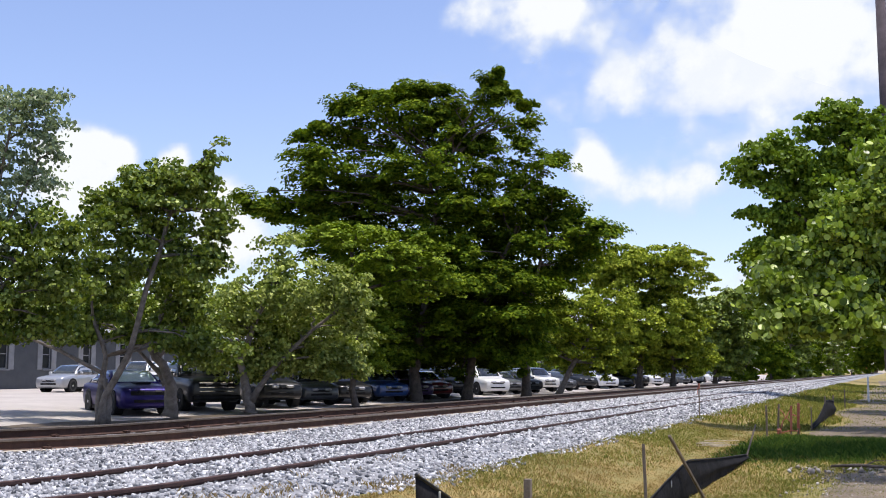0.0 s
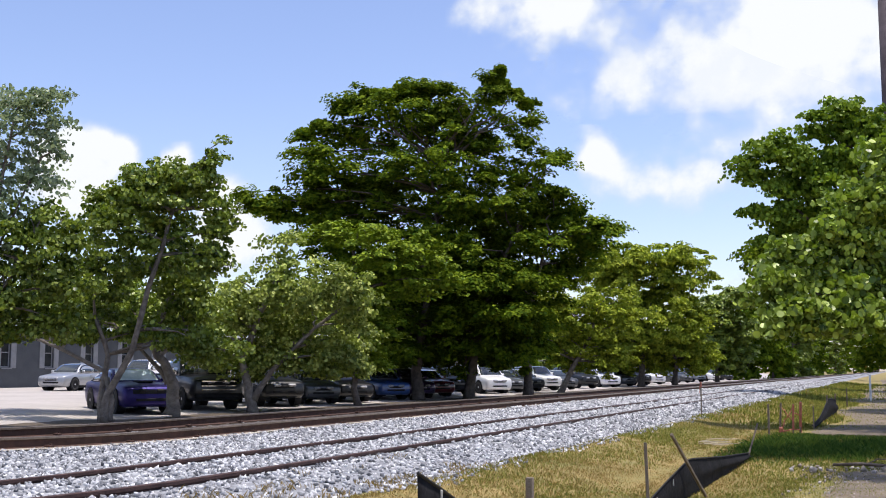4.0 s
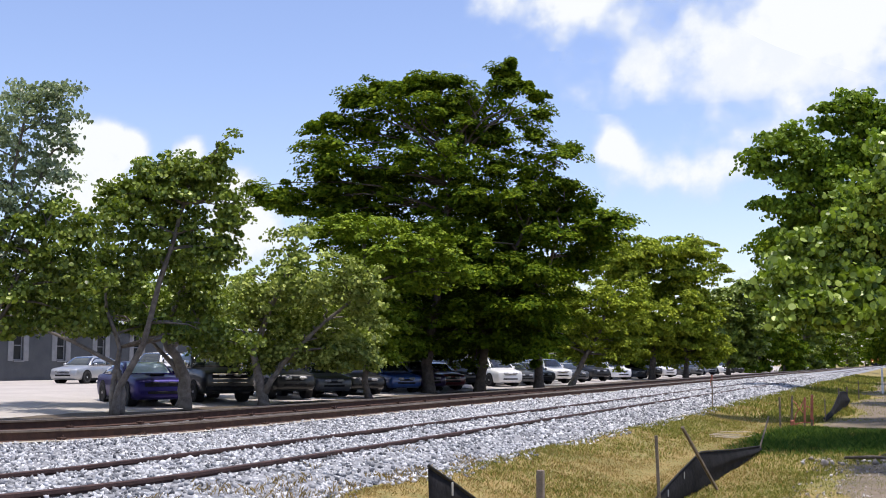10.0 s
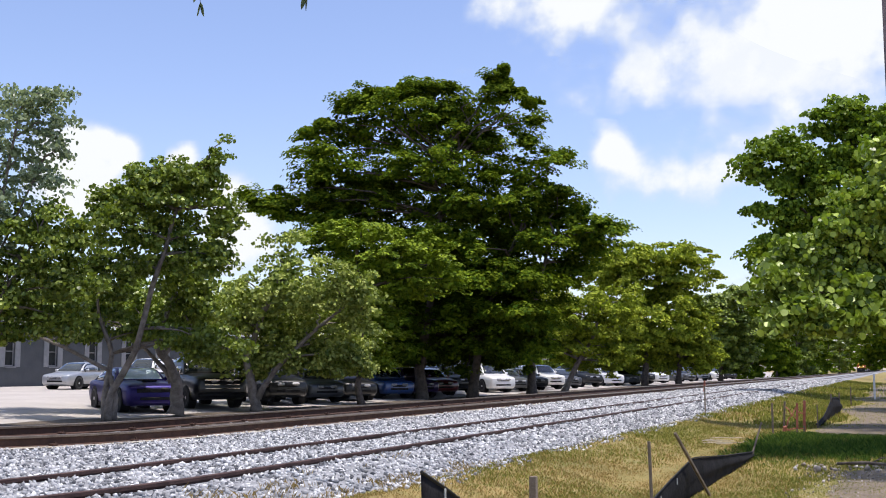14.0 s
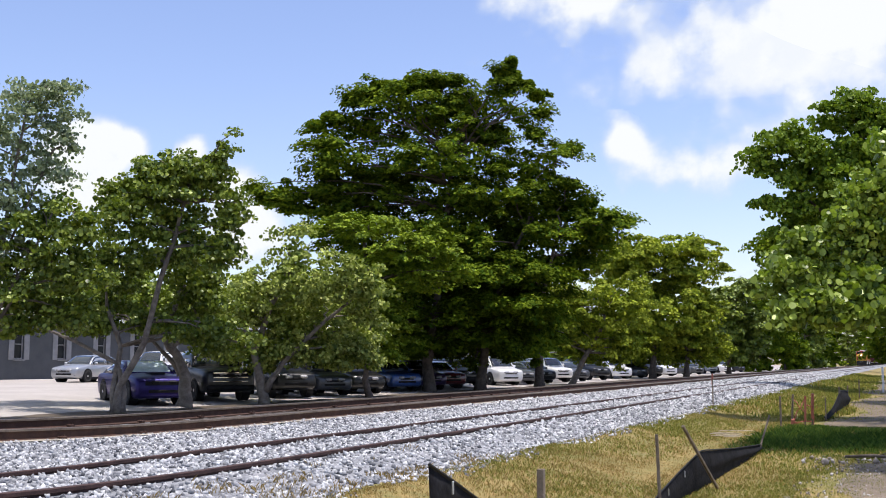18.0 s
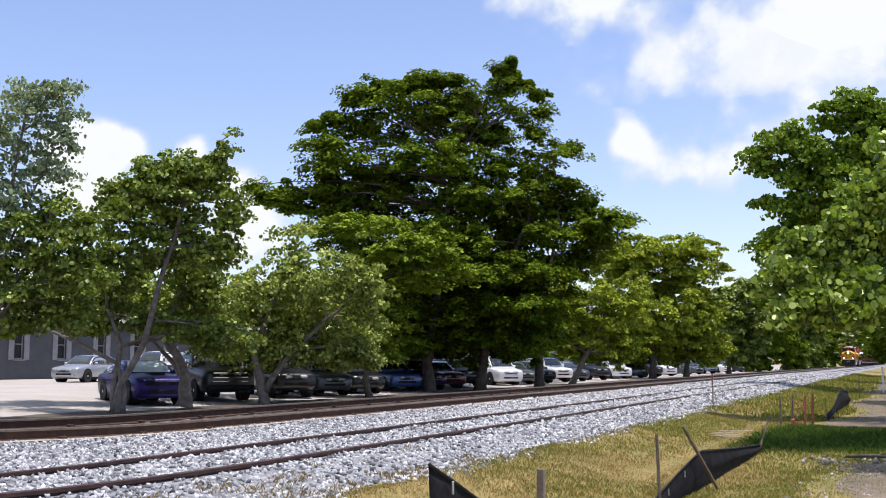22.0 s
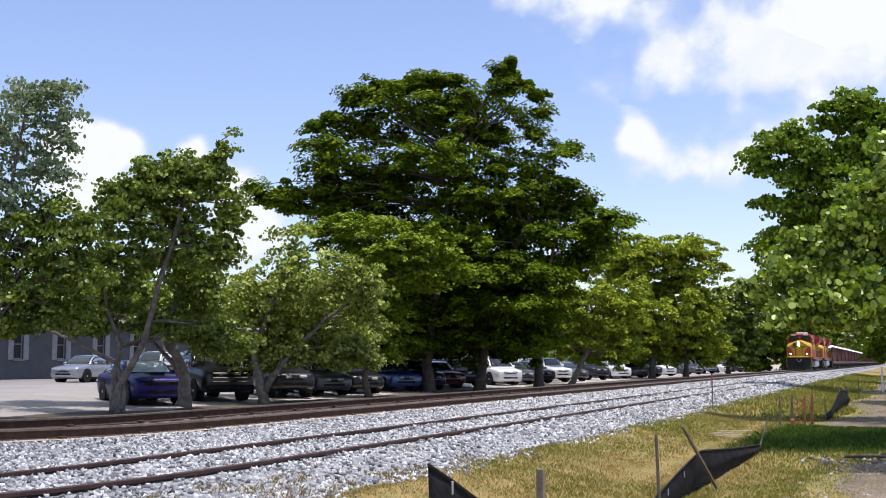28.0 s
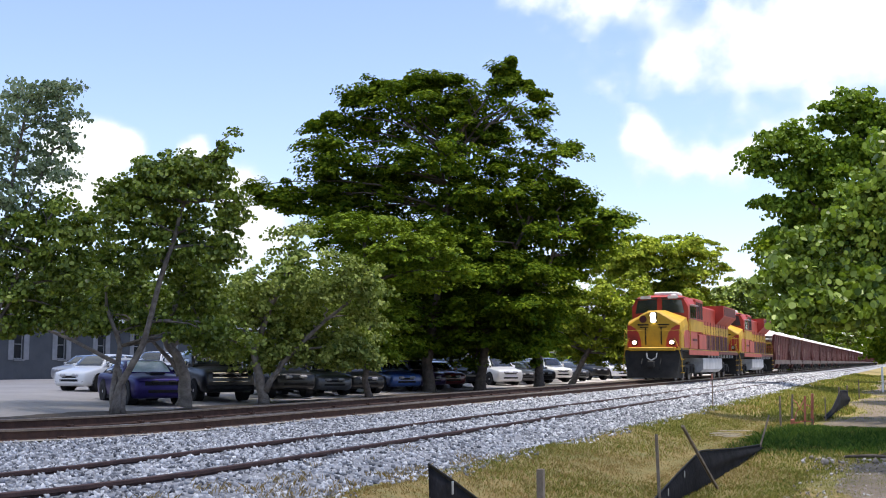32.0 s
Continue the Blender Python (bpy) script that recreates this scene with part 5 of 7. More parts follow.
    def pane(f0, f1):
        rows = []
        for j in range(6):
            f = f0 + (f1 - f0) * j / 5
            b, d = sides(f)[1], top(f) - belt
            rows.append([Vector((X(f), b * 0.88 * k / 4, top(f) + 0.012 + 0.02 * d * (1 - abs(k / 4)))) for k in range(-4, 5)])
        return sheet(bmesh.new(), rows, (0, 0, -0.035))

    part("windshield", pane(ws + 0.012, wt - 0.012), screen or CAR_GLASS, t, "windshield coloured pale for reflected sky" if screen else "", smooth=True)
    part("rear_window", pane(re_ + 0.012, rb - 0.02), CAR_GLASS, t, smooth=True)
    f0, f1 = ws + 0.055, rb - (0.05 if rb - re_ > 0.1 else 0.035)
    n = 3 if shape in ("van", "suv") else 2
    for s in (1, -1):
        for k in range(n):
            a, b = f0 + (f1 - f0) * (k + 0.02) / n, f0 + (f1 - f0) * (k + 0.98) / n
            rows = []
            for j in range(4):
                r = []
                for i in range(6):
                    f = a + (b - a) * i / 5
                    lo, hi = sides(f)
                    d = top(f) - belt
                    q = 0.06 + 0.83 * j / 3
                    r.append(Vector((X(f), s * (lo + (hi - lo) * (q / 0.9 if q > 0.52 else q * 0.962) + 0.007), belt + q * d)))
                rows.append(r)
            part("side_window", sheet(bmesh.new(), rows, (0, -s * 0.03, 0)), CAR_GLASS, t, smooth=True)
    # wheels
    r = 0.33 if shape in ("sedan", "hatch") else 0.37
    for f in (0.19, 0.775):
        for s in (1, -1):
            part("wheel_arch", cyl(bmesh.new(), (X(f), s * (hw - 0.3), r + 0.02), (X(f), s * (hw + 0.004), r + 0.02), r + 0.055, sides=24), TRIM_BLACK, t)
            w = part("wheel", wheel_mesh(bmesh.new(), r, 0.22, r * 0.64), TYRE, t, smooth=True)
            w.location = (X(f), s * (hw - 0.1), r)
            part("rim", rim_mesh(bmesh.new(), r * 0.68, 0.21, 10), TRIM_BLACK if rim_dark else ALLOY, w)
    # lamps, grille, bumper openings, mirrors, plates
    wide_grille = shape in ("coupe", "pickup")
    for s in (1, -1):
        part("headlight", box(bmesh.new(), X(0.03), s * hw * (0.7 if wide_grille else 0.72), hood - 0.17, 0.26, hw * (0.3 if wide_grille else 0.36), 0.12, pose(0, 0, 0, 0, 0, -s * 9), bevel=0.045), LAMP_CLEAR if shape != "coupe" else TRIM_BLACK, t)
        part("tail_light", box(bmesh.new(), X(0.975), s * hw * 0.74, belt - 0.24, 0.2, hw * 0.32, 0.17, bevel=0.05), LAMP_RED, t)
        part("mirror", box(bmesh.new(), X(ws + 0.07), s * (hw + 0.07), belt + 0.02, 0.12, 0.2, 0.14 if not high else 0.2, bevel=0.045), CHROME if shape == "pickup" else paint_mat, t)
        for f in ((0.5,) if shape in ("coupe", "pickup") else (0.5, 0.71)):
            part("door_handle", box(bmesh.new(), X(f), s * (hw - 0.005), belt - 0.16, 0.19, 0.03, 0.03), paint_mat if shape != "van" else CHROME, t)
        part("fog_lamp_recess", box(bmesh.new(), X(0.012), s * hw * 0.68, clear + 0.14, 0.1, hw * 0.24, 0.1, bevel=0.03), TRIM_BLACK, t)
        part("sill", box(bmesh.new(), 0, s * hw * 0.9, clear - 0.05, L * 0.5, 0.12, 0.12), TRIM_BLACK, t)
    part("grille", box(bmesh.new(), X(0.0) - 0.03, 0, hood - 0.23 if wide_grille else hood - 0.24, 0.08, hw * (1.34 if wide_grille else 0.86), 0.17 if wide_grille else 0.14, bevel=0.03), TRIM_BLACK, t)
    if not wide_grille:
        part("grille_bar", box(bmesh.new(), X(0.0) - 0.015, 0, hood - 0.18, 0.06, hw * 0.8, 0.025, bevel=0.008), CHROME if paint_mat in (WHITE, SILVER) else TRIM_BLACK, t)
    part("air_intake", box(bmesh.new(), X(0.0) - 0.03, 0, clear + 0.17, 0.08, hw * 1.1, 0.13, bevel=0.03), TRIM_BLACK, t)
    part("number_plate", box(bmesh.new(), X(1.0) - 0.012, 0, belt - 0.4, 0.02, 0.32, 0.16), WHITE_TRIM, t)
    if shape == "coupe":
        part("hood_scoop", box(bmesh.new(), X(0.2), 0, belt - 0.02, 0.7, 0.5, 0.07, bevel=0.03), TRIM_BLACK, t)
    if shape == "pickup":
        for z, h in ((hood - 0.1, 0.06), (hood - 0.26, 0.04), (hood - 0.4, 0.035)):
            part("chrome_bar", box(bmesh.new(), X(0.0), 0, z, 0.1, hw * 1.3, h, bevel=0.012), CHROME, t)
        part("bumper", box(bmesh.new(), X(-0.004), 0, clear + 0.1, 0.14, hw * 1.8, 0.17, bevel=0.04), TRIM_BLACK, t)
        part("bed_rail", box(bmesh.new(), X(0.83), 0, belt - 0.02, L * 0.32, W * 0.96, 0.07, bevel=0.02), TRIM_BLACK, t)
    if shape in ("suv", "van"):
        for s in (1, -1):
            part("roof_rail", box(bmesh.new(), X((wt + re_) / 2), s * hw * 0.6, H - 0.05, L * 0.36, 0.04, 0.06, bevel=0.012), TRIM_BLACK, t)
    return t


def stall(y_front, a, x_front=-22.4):
    """The pose of a parked car whose nose is at y_front beside the trees, turned a degrees towards the camera's side."""
    return lambda L: pose(x_front - L / 2 * math.cos(radians(a)), y_front + L / 2 * math.sin(radians(a)), LOT_Z(x_front - 2), 0, 0, -a)


BLUE = paint("deep_blue_paint", (0.018, 0.011, 0.11), 0.38, 0.08, 0.6)
BLACK = paint("black_paint", (0.009, 0.01, 0.012), 0.35, 0.25)
WHITE = paint("white_paint", (0.78, 0.78, 0.78), 0.35, 0.6, dirt=0.9)
SILVER = paint("silver_paint", (0.42, 0.43, 0.45), 0.32, 0.6, 0.5, dirt=0.88)
GREY = paint("grey_paint", (0.09, 0.094, 0.1), 0.35, 0.3, 0.4)
MAROON = paint("maroon_paint", (0.12, 0.012, 0.014), 0.3, 0.7)
SKYBLUE = paint("mid_blue_paint", (0.02, 0.06, 0.2), 0.3, 0.7)
PURPLE = paint("dark_purple_paint", (0.05, 0.025, 0.09), 0.3, 0.7)

# sky reflection on the coupe's windshield, put into a pale glass colour
SKY_GLARE_GLASS = surface("windshield_sky_glare", (0.4, 0.52, 0.56), (0.62, 0.72, 0.74), 3, 0.06, 0, coat=1.0)

parked = [
    (29.1, 34.5, "coupe", BLUE, "deep blue muscle car nosed in beneath trees"),
    (32.9, 36, "pickup", BLACK, "black pickup truck with chrome grille in tree shade"),
    (37.5, 38, "suv", BLACK, "black sport utility vehicle in tree shade"),
    (40.7, 38, "sedan", GREY, "dark grey sedan parked in tree shade"),
    (43.9, 38, "sedan", BLACK, "black sedan parked beneath low branches"),
    (48.0, 38, "sedan", SKYBLUE, "mid blue sedan parked in deep shade"),
    (51.2, 38, "hatch", PURPLE, "dark purple hatchback parked in deep shade"),
    (53.9, 38, "sedan", MAROON, "maroon sedan parked behind tree trunk"),
    (57.0, 36, "suv", BLACK, "black sport utility vehicle parked in shade"),
    (63.2, 38, "van", WHITE, "white minivan parked between tree trunks"),
    (66.4, 38, "sedan", GREY, "grey sedan beside white minivan"),
    (70.4, 38, "sedan", BLACK, "black sedan parked beneath tree"),
    (74.4, 38, "suv", WHITE, "white sport utility vehicle beneath leaning trunk"),
    (79.0, 38, "sedan", GREY, "grey sedan parked by leaning trunk"),
    (85.2, 38, "suv", BLACK, "black sport utility vehicle by the track"),
    (92.6, 38, "van", WHITE, "white van parked in bright sun"),
    (99.0, 38, "sedan", GREY, "dark grey sedan parked by the track"),
    (106.0, 38, "suv", BLACK, "black sport utility vehicle far along the row"),
    (113.0, 38, "van", WHITE, "white van far along the row"),
    (121.0, 38, "van", GREY, "dark grey van beneath far trees"),
    (130.0, 38, "sedan", GREY, "grey sedan beneath far trees"),
    (140.0, 38, "suv", SILVER, "silver sport utility vehicle beneath far trees"),
    (152.0, 38, "van", WHITE, "white van at the far end"),
    (166.0, 38, "sedan", BLACK, "black sedan at the far end"),
]
for y, a, shape, mat_, label in parked:
    car(stall(y, a)(SHAPES[shape][0]), shape, mat_, label, screen=SKY_GLARE_GLASS if shape == "coupe" else None)
# second row, across the lane, by the building
for y, shape, mat_, label in ((47.0, "sedan", SILVER, "silver sedan parked along the grey building"), (53.0, "suv", WHITE, "white sport utility vehicle beside silver sedan"), (60, "sedan", GREY, "grey sedan along the grey building"),
                              (66, "suv", BLACK, "black sport utility vehicle along the grey building"), (72, "sedan", GREY, "dark grey sedan along the building"), (76, "hatch", SKYBLUE, "blue hatchback along the building"),
                              (84, "suv", SILVER, "silver sport utility vehicle across the lane"), (93, "van", GREY, "grey van across the lane"), (104, "sedan", WHITE, "white sedan across the lane"), (118, "van", BLACK, "black van across the lane")):
    car(pose(-41.2, y, LOT_Z(-41.2), 0, 0, -84), shape, mat_, label, "cars across the lane")
# cars that drive along the lane
LANE_X = -31.0
drivers = [(car(pose(LANE_X, 300, LOT_Z(LANE_X), 0, 0, -90), "sedan", WHITE, "white sedan driving along the lot's lane", "moving cars"), 21.0, 31.7, 14.0),
           (car(pose(LANE_X, 320, LOT_Z(LANE_X), 0, 0, -90), "sedan", paint("pearl_white_paint", (0.82, 0.82, 0.8), 0.3, 0.7, dirt=0.93), "pearl white sedan driving along the lot's lane", "moving cars"), 29.2, 33.2, 12.7),
           (car(pose(LANE_X, 340, LOT_Z(LANE_X), 0, 0, -90), "hatch", paint("fleet_white_paint", (0.76, 0.77, 0.79), 0.3, 0.7, dirt=0.9), "small white car driving along the lot's lane", "moving cars"), 32.0, 34.0, 13.0)]
# ---------------------------------------------------------------- train
RED = paint("locomotive_red", (0.42, 0.035, 0.018), 0.55, 0.03, dirt=0.7)
YELLOW = paint("locomotive_yellow", (0.56, 0.33, 0.014), 0.6, 0.02, dirt=0.7)
# the red sides' sunlight, put in as a paler, pinker red
PINK = paint("sunlit_red_panel", (0.46, 0.085, 0.06), 0.6, 0.03, dirt=0.75)
MAROON_DARK = paint("dark_maroon_panel", (0.11, 0.014, 0.013), 0.7, 0.0, dirt=0.6)
TANK = surface("dusty_tank_grey", (0.32, 0.33, 0.34), (0.5, 0.5, 0.51), 1.2, 0.6, 0, 0.1, 10)
UNDER = surface("sooty_running_gear", (0.008, 0.008, 0.008), (0.028, 0.026, 0.024), 3, 0.8, 0.1, 0.3, 20)
WHEEL = surface("wheel_steel", (0.06, 0.05, 0.045), (0.14, 0.12, 0.11), 5, 0.5, 0.6)
HOPPER_RED = surface("rusty_hopper_red", (0.06, 0.013, 0.011), (0.14, 0.032, 0.025), 0.7, 0.75, 0, 0.3, 12, fine=0.45, vary=0.22)
LIMESTONE = surface("white_limestone_load", (0.6, 0.58, 0.55), (0.8, 0.79, 0.76), 2.5, 0.95, 0, 0.8, 8)
HEADLIGHT = glow("headlight_glow", (1.0, 0.86, 0.6), 14.0)
DITCH = glow("ditch_light_glow", (1.0, 0.72, 0.4), 12.0)
TRAIN_SPEED = 21.9


def wheelset(bm, r, half=0.7535):
    cyl(bm, (0, -half, 0), (0, half, 0), 0.08, sides=8)
    for s in (-1, 1):
        cyl(bm, (0, s * half - 0.07, 0), (0, s * half + 0.07, 0), r, sides=20)
        cyl(bm, (0, s * (half + 0.05), 0), (0, s * (half + 0.11), 0), r * 0.4, sides=10)
    return bm


def bogie(parent, x, wheels, r, name="truck"):
    """A truck: side frames, springs and wheelsets."""
    t = part(name, box(box(box(bmesh.new(), x, 0.98, r - 0.08, wheels[-1] - wheels[0] + 1.0, 0.16, 0.46, bevel=0.05), x, -0.98, r - 0.08, wheels[-1] - wheels[0] + 1.0, 0.16, 0.46, bevel=0.05), x, 0, r, 0.5, 2.0, 0.3), UNDER, parent)
    for w in wheels:
        ws = part("wheelset", wheelset(bmesh.new(), r), WHEEL, t)
        ws.location = (x + w, 0, r)
        for s in (-1, 1):
            part("axle_box", box(bmesh.new(), x + w, s * 1.09, r - 0.16, 0.34, 0.14, 0.36, bevel=0.04), UNDER, t)
    for k in range(len(wheels) - 1):
        for s in (-1, 1):
            part("spring", cyl(bmesh.new(), (x + (wheels[k] + wheels[k + 1]) / 2, s * 1.06, r - 0.12), (x + (wheels[k] + wheels[k + 1]) / 2, s * 1.06, r + 0.3), 0.11, sides=10), UNDER, t)
    return t


def rail_bar(t, a, b, r=0.014, mat_=None):
    return part("handrail", cyl(bmesh.new(), a, b, r, sides=6), mat_ or YELLOW, t)


def prism_panel(s):
    """The red curve of the nose's side, thin and proud of the yellow."""
    bm = bmesh.new()
    out = [(8.36, 1.8), (9.62, 1.8), (9.62, 2.45), (9.4, 2.66), (9.05, 2.74), (8.36, 2.76)]
    a = [bm.verts.new((x, s * 1.515, z)) for x, z in out]
    b = [bm.verts.new((x, s * 1.545, z)) for x, z in out]
    bm.faces.new(a)
    bm.faces.new(b[::-1])
    for i in range(len(out)):
        j = (i + 1) % len(out)
        bm.faces.new((a[i], b[i], b[j], a[j]))
    bmesh.ops.recalc_face_normals(bm, faces=bm.faces)
    return bm


def locomotive():
    t = thing("locomotive", Matrix(), "red and yellow diesel locomotive with lit headlights", "locomotive", "train")
    part("underframe", box(box(bmesh.new(), 0, 0, 1.28, 20.6, 2.2, 0.34), 0, 0, 1.6, 20.9, 3.06, 0.16, bevel=0.02), UNDER, t)
    for s in (-1, 1):
        part("sill_stripe", box(bmesh.new(), 0, s * 1.545, 1.7, 20.6, 0.02, 0.03), YELLOW, t)
        part("side_sill", box(bmesh.new(), 3.2, s * 1.535, 1.42, 10.2, 0.03, 0.27, bevel=0.01), PINK, t)
        part("side_sill", box(bmesh.new(), -6.2, s * 1.535, 1.5, 8.4, 0.03, 0.19, bevel=0.01), MAROON_DARK, t)
        for k in range(9):
            part("sill_bracket", box(bmesh.new(), 1.6 - 1.2 * k, s * 1.5, 1.3, 0.1, 0.08, 0.2), TANK, t)
    # nose: a broad yellow hood with chamfered corners and a peaked top
    def sec(x, w, low, side, mid):
        return [(x, w, low), (x, w, side - 0.35), (x, w * 0.95, side), (x, w * 0.22, mid - 0.04), (x, -w * 0.22, mid - 0.04), (x, -w * 0.95, side), (x, -w, side - 0.35), (x, -w, low)]
    nose = part("nose", loft(bmesh.new(), [sec(8.3, 1.53, 1.76, 3.45, 3.9), sec(9.6, 1.52, 1.76, 3.22, 3.84), sec(10.03, 1.46, 1.76, 3.08, 3.76), sec(10.1, 1.42, 1.8, 3.0, 3.68)]), YELLOW, t)
    for s in (-1, 1):
        # red quarter panels at the lower corners of the face and along the nose sides
        bm = bmesh.new()
        pts = [(0.0, 0.0), (0.0, 1.2), (0.2, 1.17), (0.44, 1.02), (0.62, 0.76), (0.72, 0.42), (0.75, 0.0)]
        fr = [bm.verts.new((10.125, s * (1.41 - u), 1.8 + v)) for u, v in pts]
        bk = [bm.verts.new((10.06, s * (1.41 - u), 1.8 + v)) for u, v in pts]
        bm.faces.new(fr)
        bm.faces.new(bk[::-1])
        for i in range(len(pts)):
            j = (i + 1) % len(pts)
            bm.faces.new((fr[i], bk[i], bk[j], fr[j]))
        bmesh.ops.recalc_face_normals(bm, faces=bm.faces)
        part("corner_panel", bm, RED, nose)
        part("nose_side_panel", prism_panel(s), PINK, nose)
        part("nose_step", box(bmesh.new(), 10.12, s * 0.42, 1.95, 0.05, 0.06, 0.95), TRIM_BLACK, nose)
        part("lettering_bar", box(bmesh.new(), 10.1, s * 0.55, 2.98, 0.06, 0.6, 0.07), TRIM_BLACK, nose)
        part("lettering_bar", box(bmesh.new(), 10.1, s * 0.5, 2.86, 0.06, 0.46, 0.05), TRIM_BLACK, nose)
        part("number_board", box(bmesh.new(), 8.42, s * 0.75, 4.5, 0.12, 0.55, 0.16), WHITE_TRIM, t)
    part("nose_door", box(bmesh.new(), 10.1, 0, 1.85, 0.05, 0.62, 1.0, bevel=0.015), YELLOW, nose)
    part("emblem", cyl(bmesh.new(), (10.02, -0.55, 3.32), (10.12, -0.55, 3.32), 0.2, sides=16), MAROON_DARK, nose)
    hl = part("headlight_housing", box(bmesh.new(), 10.04, 0, 3.08, 0.2, 0.44, 0.62, bevel=0.06), TRIM_BLACK, t)
    for z in (3.26, 3.52):
        part("headlight", cyl(bmesh.new(), (10.1, 0, z), (10.15, 0, z), 0.15, sides=16), HEADLIGHT, hl)
    for s in (-1, 1):
        d = part("ditch_light_housing", box(bmesh.new(), 10.2, s * 1.0, 1.92, 0.2, 0.3, 0.3, bevel=0.04), TRIM_BLACK, t)
        part("ditch_light", cyl(bmesh.new(), (10.29, s * 1.0, 2.07), (10.33, s * 1.0, 2.07), 0.1, sides=14), DITCH, d)
    # cab
    def cabsec(x, z0, top):
        return [(x, 1.54, z0), (x, 1.54, top - 0.55), (x, 1.3, top - 0.1), (x, 0.7, top), (x, -0.7, top), (x, -1.3, top - 0.1), (x, -1.54, top - 0.55), (x, -1.54, z0)]
    cab = part("cab", loft(bmesh.new(), [cabsec(5.7, 1.76, 4.72), cabsec(7.9, 1.76, 4.72), cabsec(8.34, 1.76, 4.6)]), RED, t)
    for s in (-1, 1):
        q = [(8.36, s * 0.12, 3.78), (8.36, s * 1.36, 3.68), (8.36, s * 1.22, 4.42), (8.36, s * 0.12, 4.48)]
        part("windshield", plate(bmesh.new(), q if s > 0 else q[::-1], 0.02, 0.03, 0.02), CAR_GLASS, cab)
        for a, b in ((5.95, 6.45), (6.55, 7.05), (7.15, 7.75)):
            part("side_window", box(bmesh.new(), (a + b) / 2, s * 1.53, 3.45, b - a, 0.05, 0.68, bevel=0.01), CAR_GLASS, cab)
        part("cab_band", box(bmesh.new(), 7.0, s * 1.545, 2.72, 2.62, 0.02, 0.66), YELLOW, cab)
        part("cab_lower_panel", box(bmesh.new(), 7.0, s * 1.545, 1.78, 2.62, 0.02, 0.92), PINK, cab)
        part("lettering_bar", box(bmesh.new(), 6.5, s * 1.56, 2.2, 1.3, 0.02, 0.12), MAROON_DARK, cab)
        part("cab_door_edge", box(bmesh.new(), 8.0, s * 1.555, 1.9, 0.06, 0.02, 1.5), TRIM_BLACK, cab)
        part("sun_visor", box(bmesh.new(), 6.8, s * 1.62, 4.16, 1.7, 0.2, 0.03), WHITE_TRIM, cab)
    for s in (-1, 1):
        part("windshield_frame", box(bmesh.new(), 8.37, s * 0.74, 4.5, 0.06, 1.3, 0.05, bevel=0.01), STEEL_DARK, cab)
        part("wiper", cyl(bmesh.new(), (8.41, s * 0.35, 3.8), (8.41, s * 0.95, 4.05), 0.012, sides=5), TRIM_BLACK, cab)
        part("cab_ladder_rail", cyl(bmesh.new(), (8.15, s * 1.6, 1.8), (8.15, s * 1.6, 3.3), 0.018, sides=6), YELLOW, t)
        part("front_stair_rail", tube(bmesh.new(), [(10.62, s * 1.2, 2.3), (10.62, s * 1.42, 1.75), (10.5, s * 1.56, 1.1), (10.4, s * 1.56, 0.5)], [0.02] * 4, 6), YELLOW, t)
    part("anticlimber", box(bmesh.new(), 10.5, 0, 1.62, 0.34, 2.5, 0.2, bevel=0.05), YELLOW, t)
    part("air_hose_loop", tube(bmesh.new(), [(10.72, 0.3, 1.5), (10.8, 0.25, 1.25), (10.8, 0.0, 1.12), (10.8, -0.22, 1.25), (10.72, -0.25, 1.5)], [0.03] * 5, 6), TANK, t)
    part("air_conditioner", box(bmesh.new(), 6.9, 0.2, 4.7, 1.5, 1.3, 0.22, bevel=0.06), WHITE_TRIM, t)
    part("antenna_dome", cyl(bmesh.new(), (8.0, 0.7, 4.6), (8.0, 0.7, 4.78), 0.2, 0.12), WHITE_TRIM, t)
    horn = part("horn", box(bmesh.new(), 5.2, 0.3, 4.7, 0.3, 0.4, 0.1), STEEL_DARK, t)
    for k in range(3):
        part("horn_bell", cyl(bmesh.new(), (5.2, 0.15 + 0.15 * k, 4.86), (5.7, 0.15 + 0.15 * k, 4.86), 0.03, 0.08, 8), STEEL_DARK, horn)
    # hood
    hood = part("hood", box(bmesh.new(), -2.3, 0, 1.76, 15.9, 1.9, 2.7, bevel=0.08), RED, t)
    part("blower_housing", box(bmesh.new(), 4.3, 0, 2.7, 2.6, 2.9, 1.95, bevel=0.08), RED, t)
    for s in (-1, 1):
        for k in range(3):
            part("louvre_panel", box(bmesh.new(), 3.55 + 0.75 * k, s * 1.445, 3.5, 0.55, 0.04, 0.95), TRIM_BLACK, t)
        part("blower_band", box(bmesh.new(), 4.3, s * 1.452, 2.75, 2.55, 0.02, 0.62), YELLOW, t)
        part("hood_band", box(bmesh.new(), -2.5, s * 0.952, 2.76, 15.3, 0.02, 0.54), YELLOW, hood)
        part("hood_lower_panel", box(bmesh.new(), -2.3, s * 0.952, 1.78, 15.8, 0.02, 0.92), MAROON_DARK, hood)
        for k in range(11):
            part("hood_door_edge", box(bmesh.new(), 1.6 - 1.05 * k, s * 0.965, 1.85, 0.04, 0.02, 1.7), TRIM_BLACK, hood)
        part("equipment_box", box(bmesh.new(), 3.6, s * 1.2, 1.76, 2.4, 0.62, 0.85, bevel=0.02), PINK, t)
    rad = part("radiator_wing", loft(bmesh.new(), [[(x, 1.0, 3.5), (x, 1.5, 4.0), (x, 1.5, 4.7), (x, -1.5, 4.7), (x, -1.5, 4.0), (x, -1.0, 3.5)] for x in (-10.1, -4.6)]), RED, t)
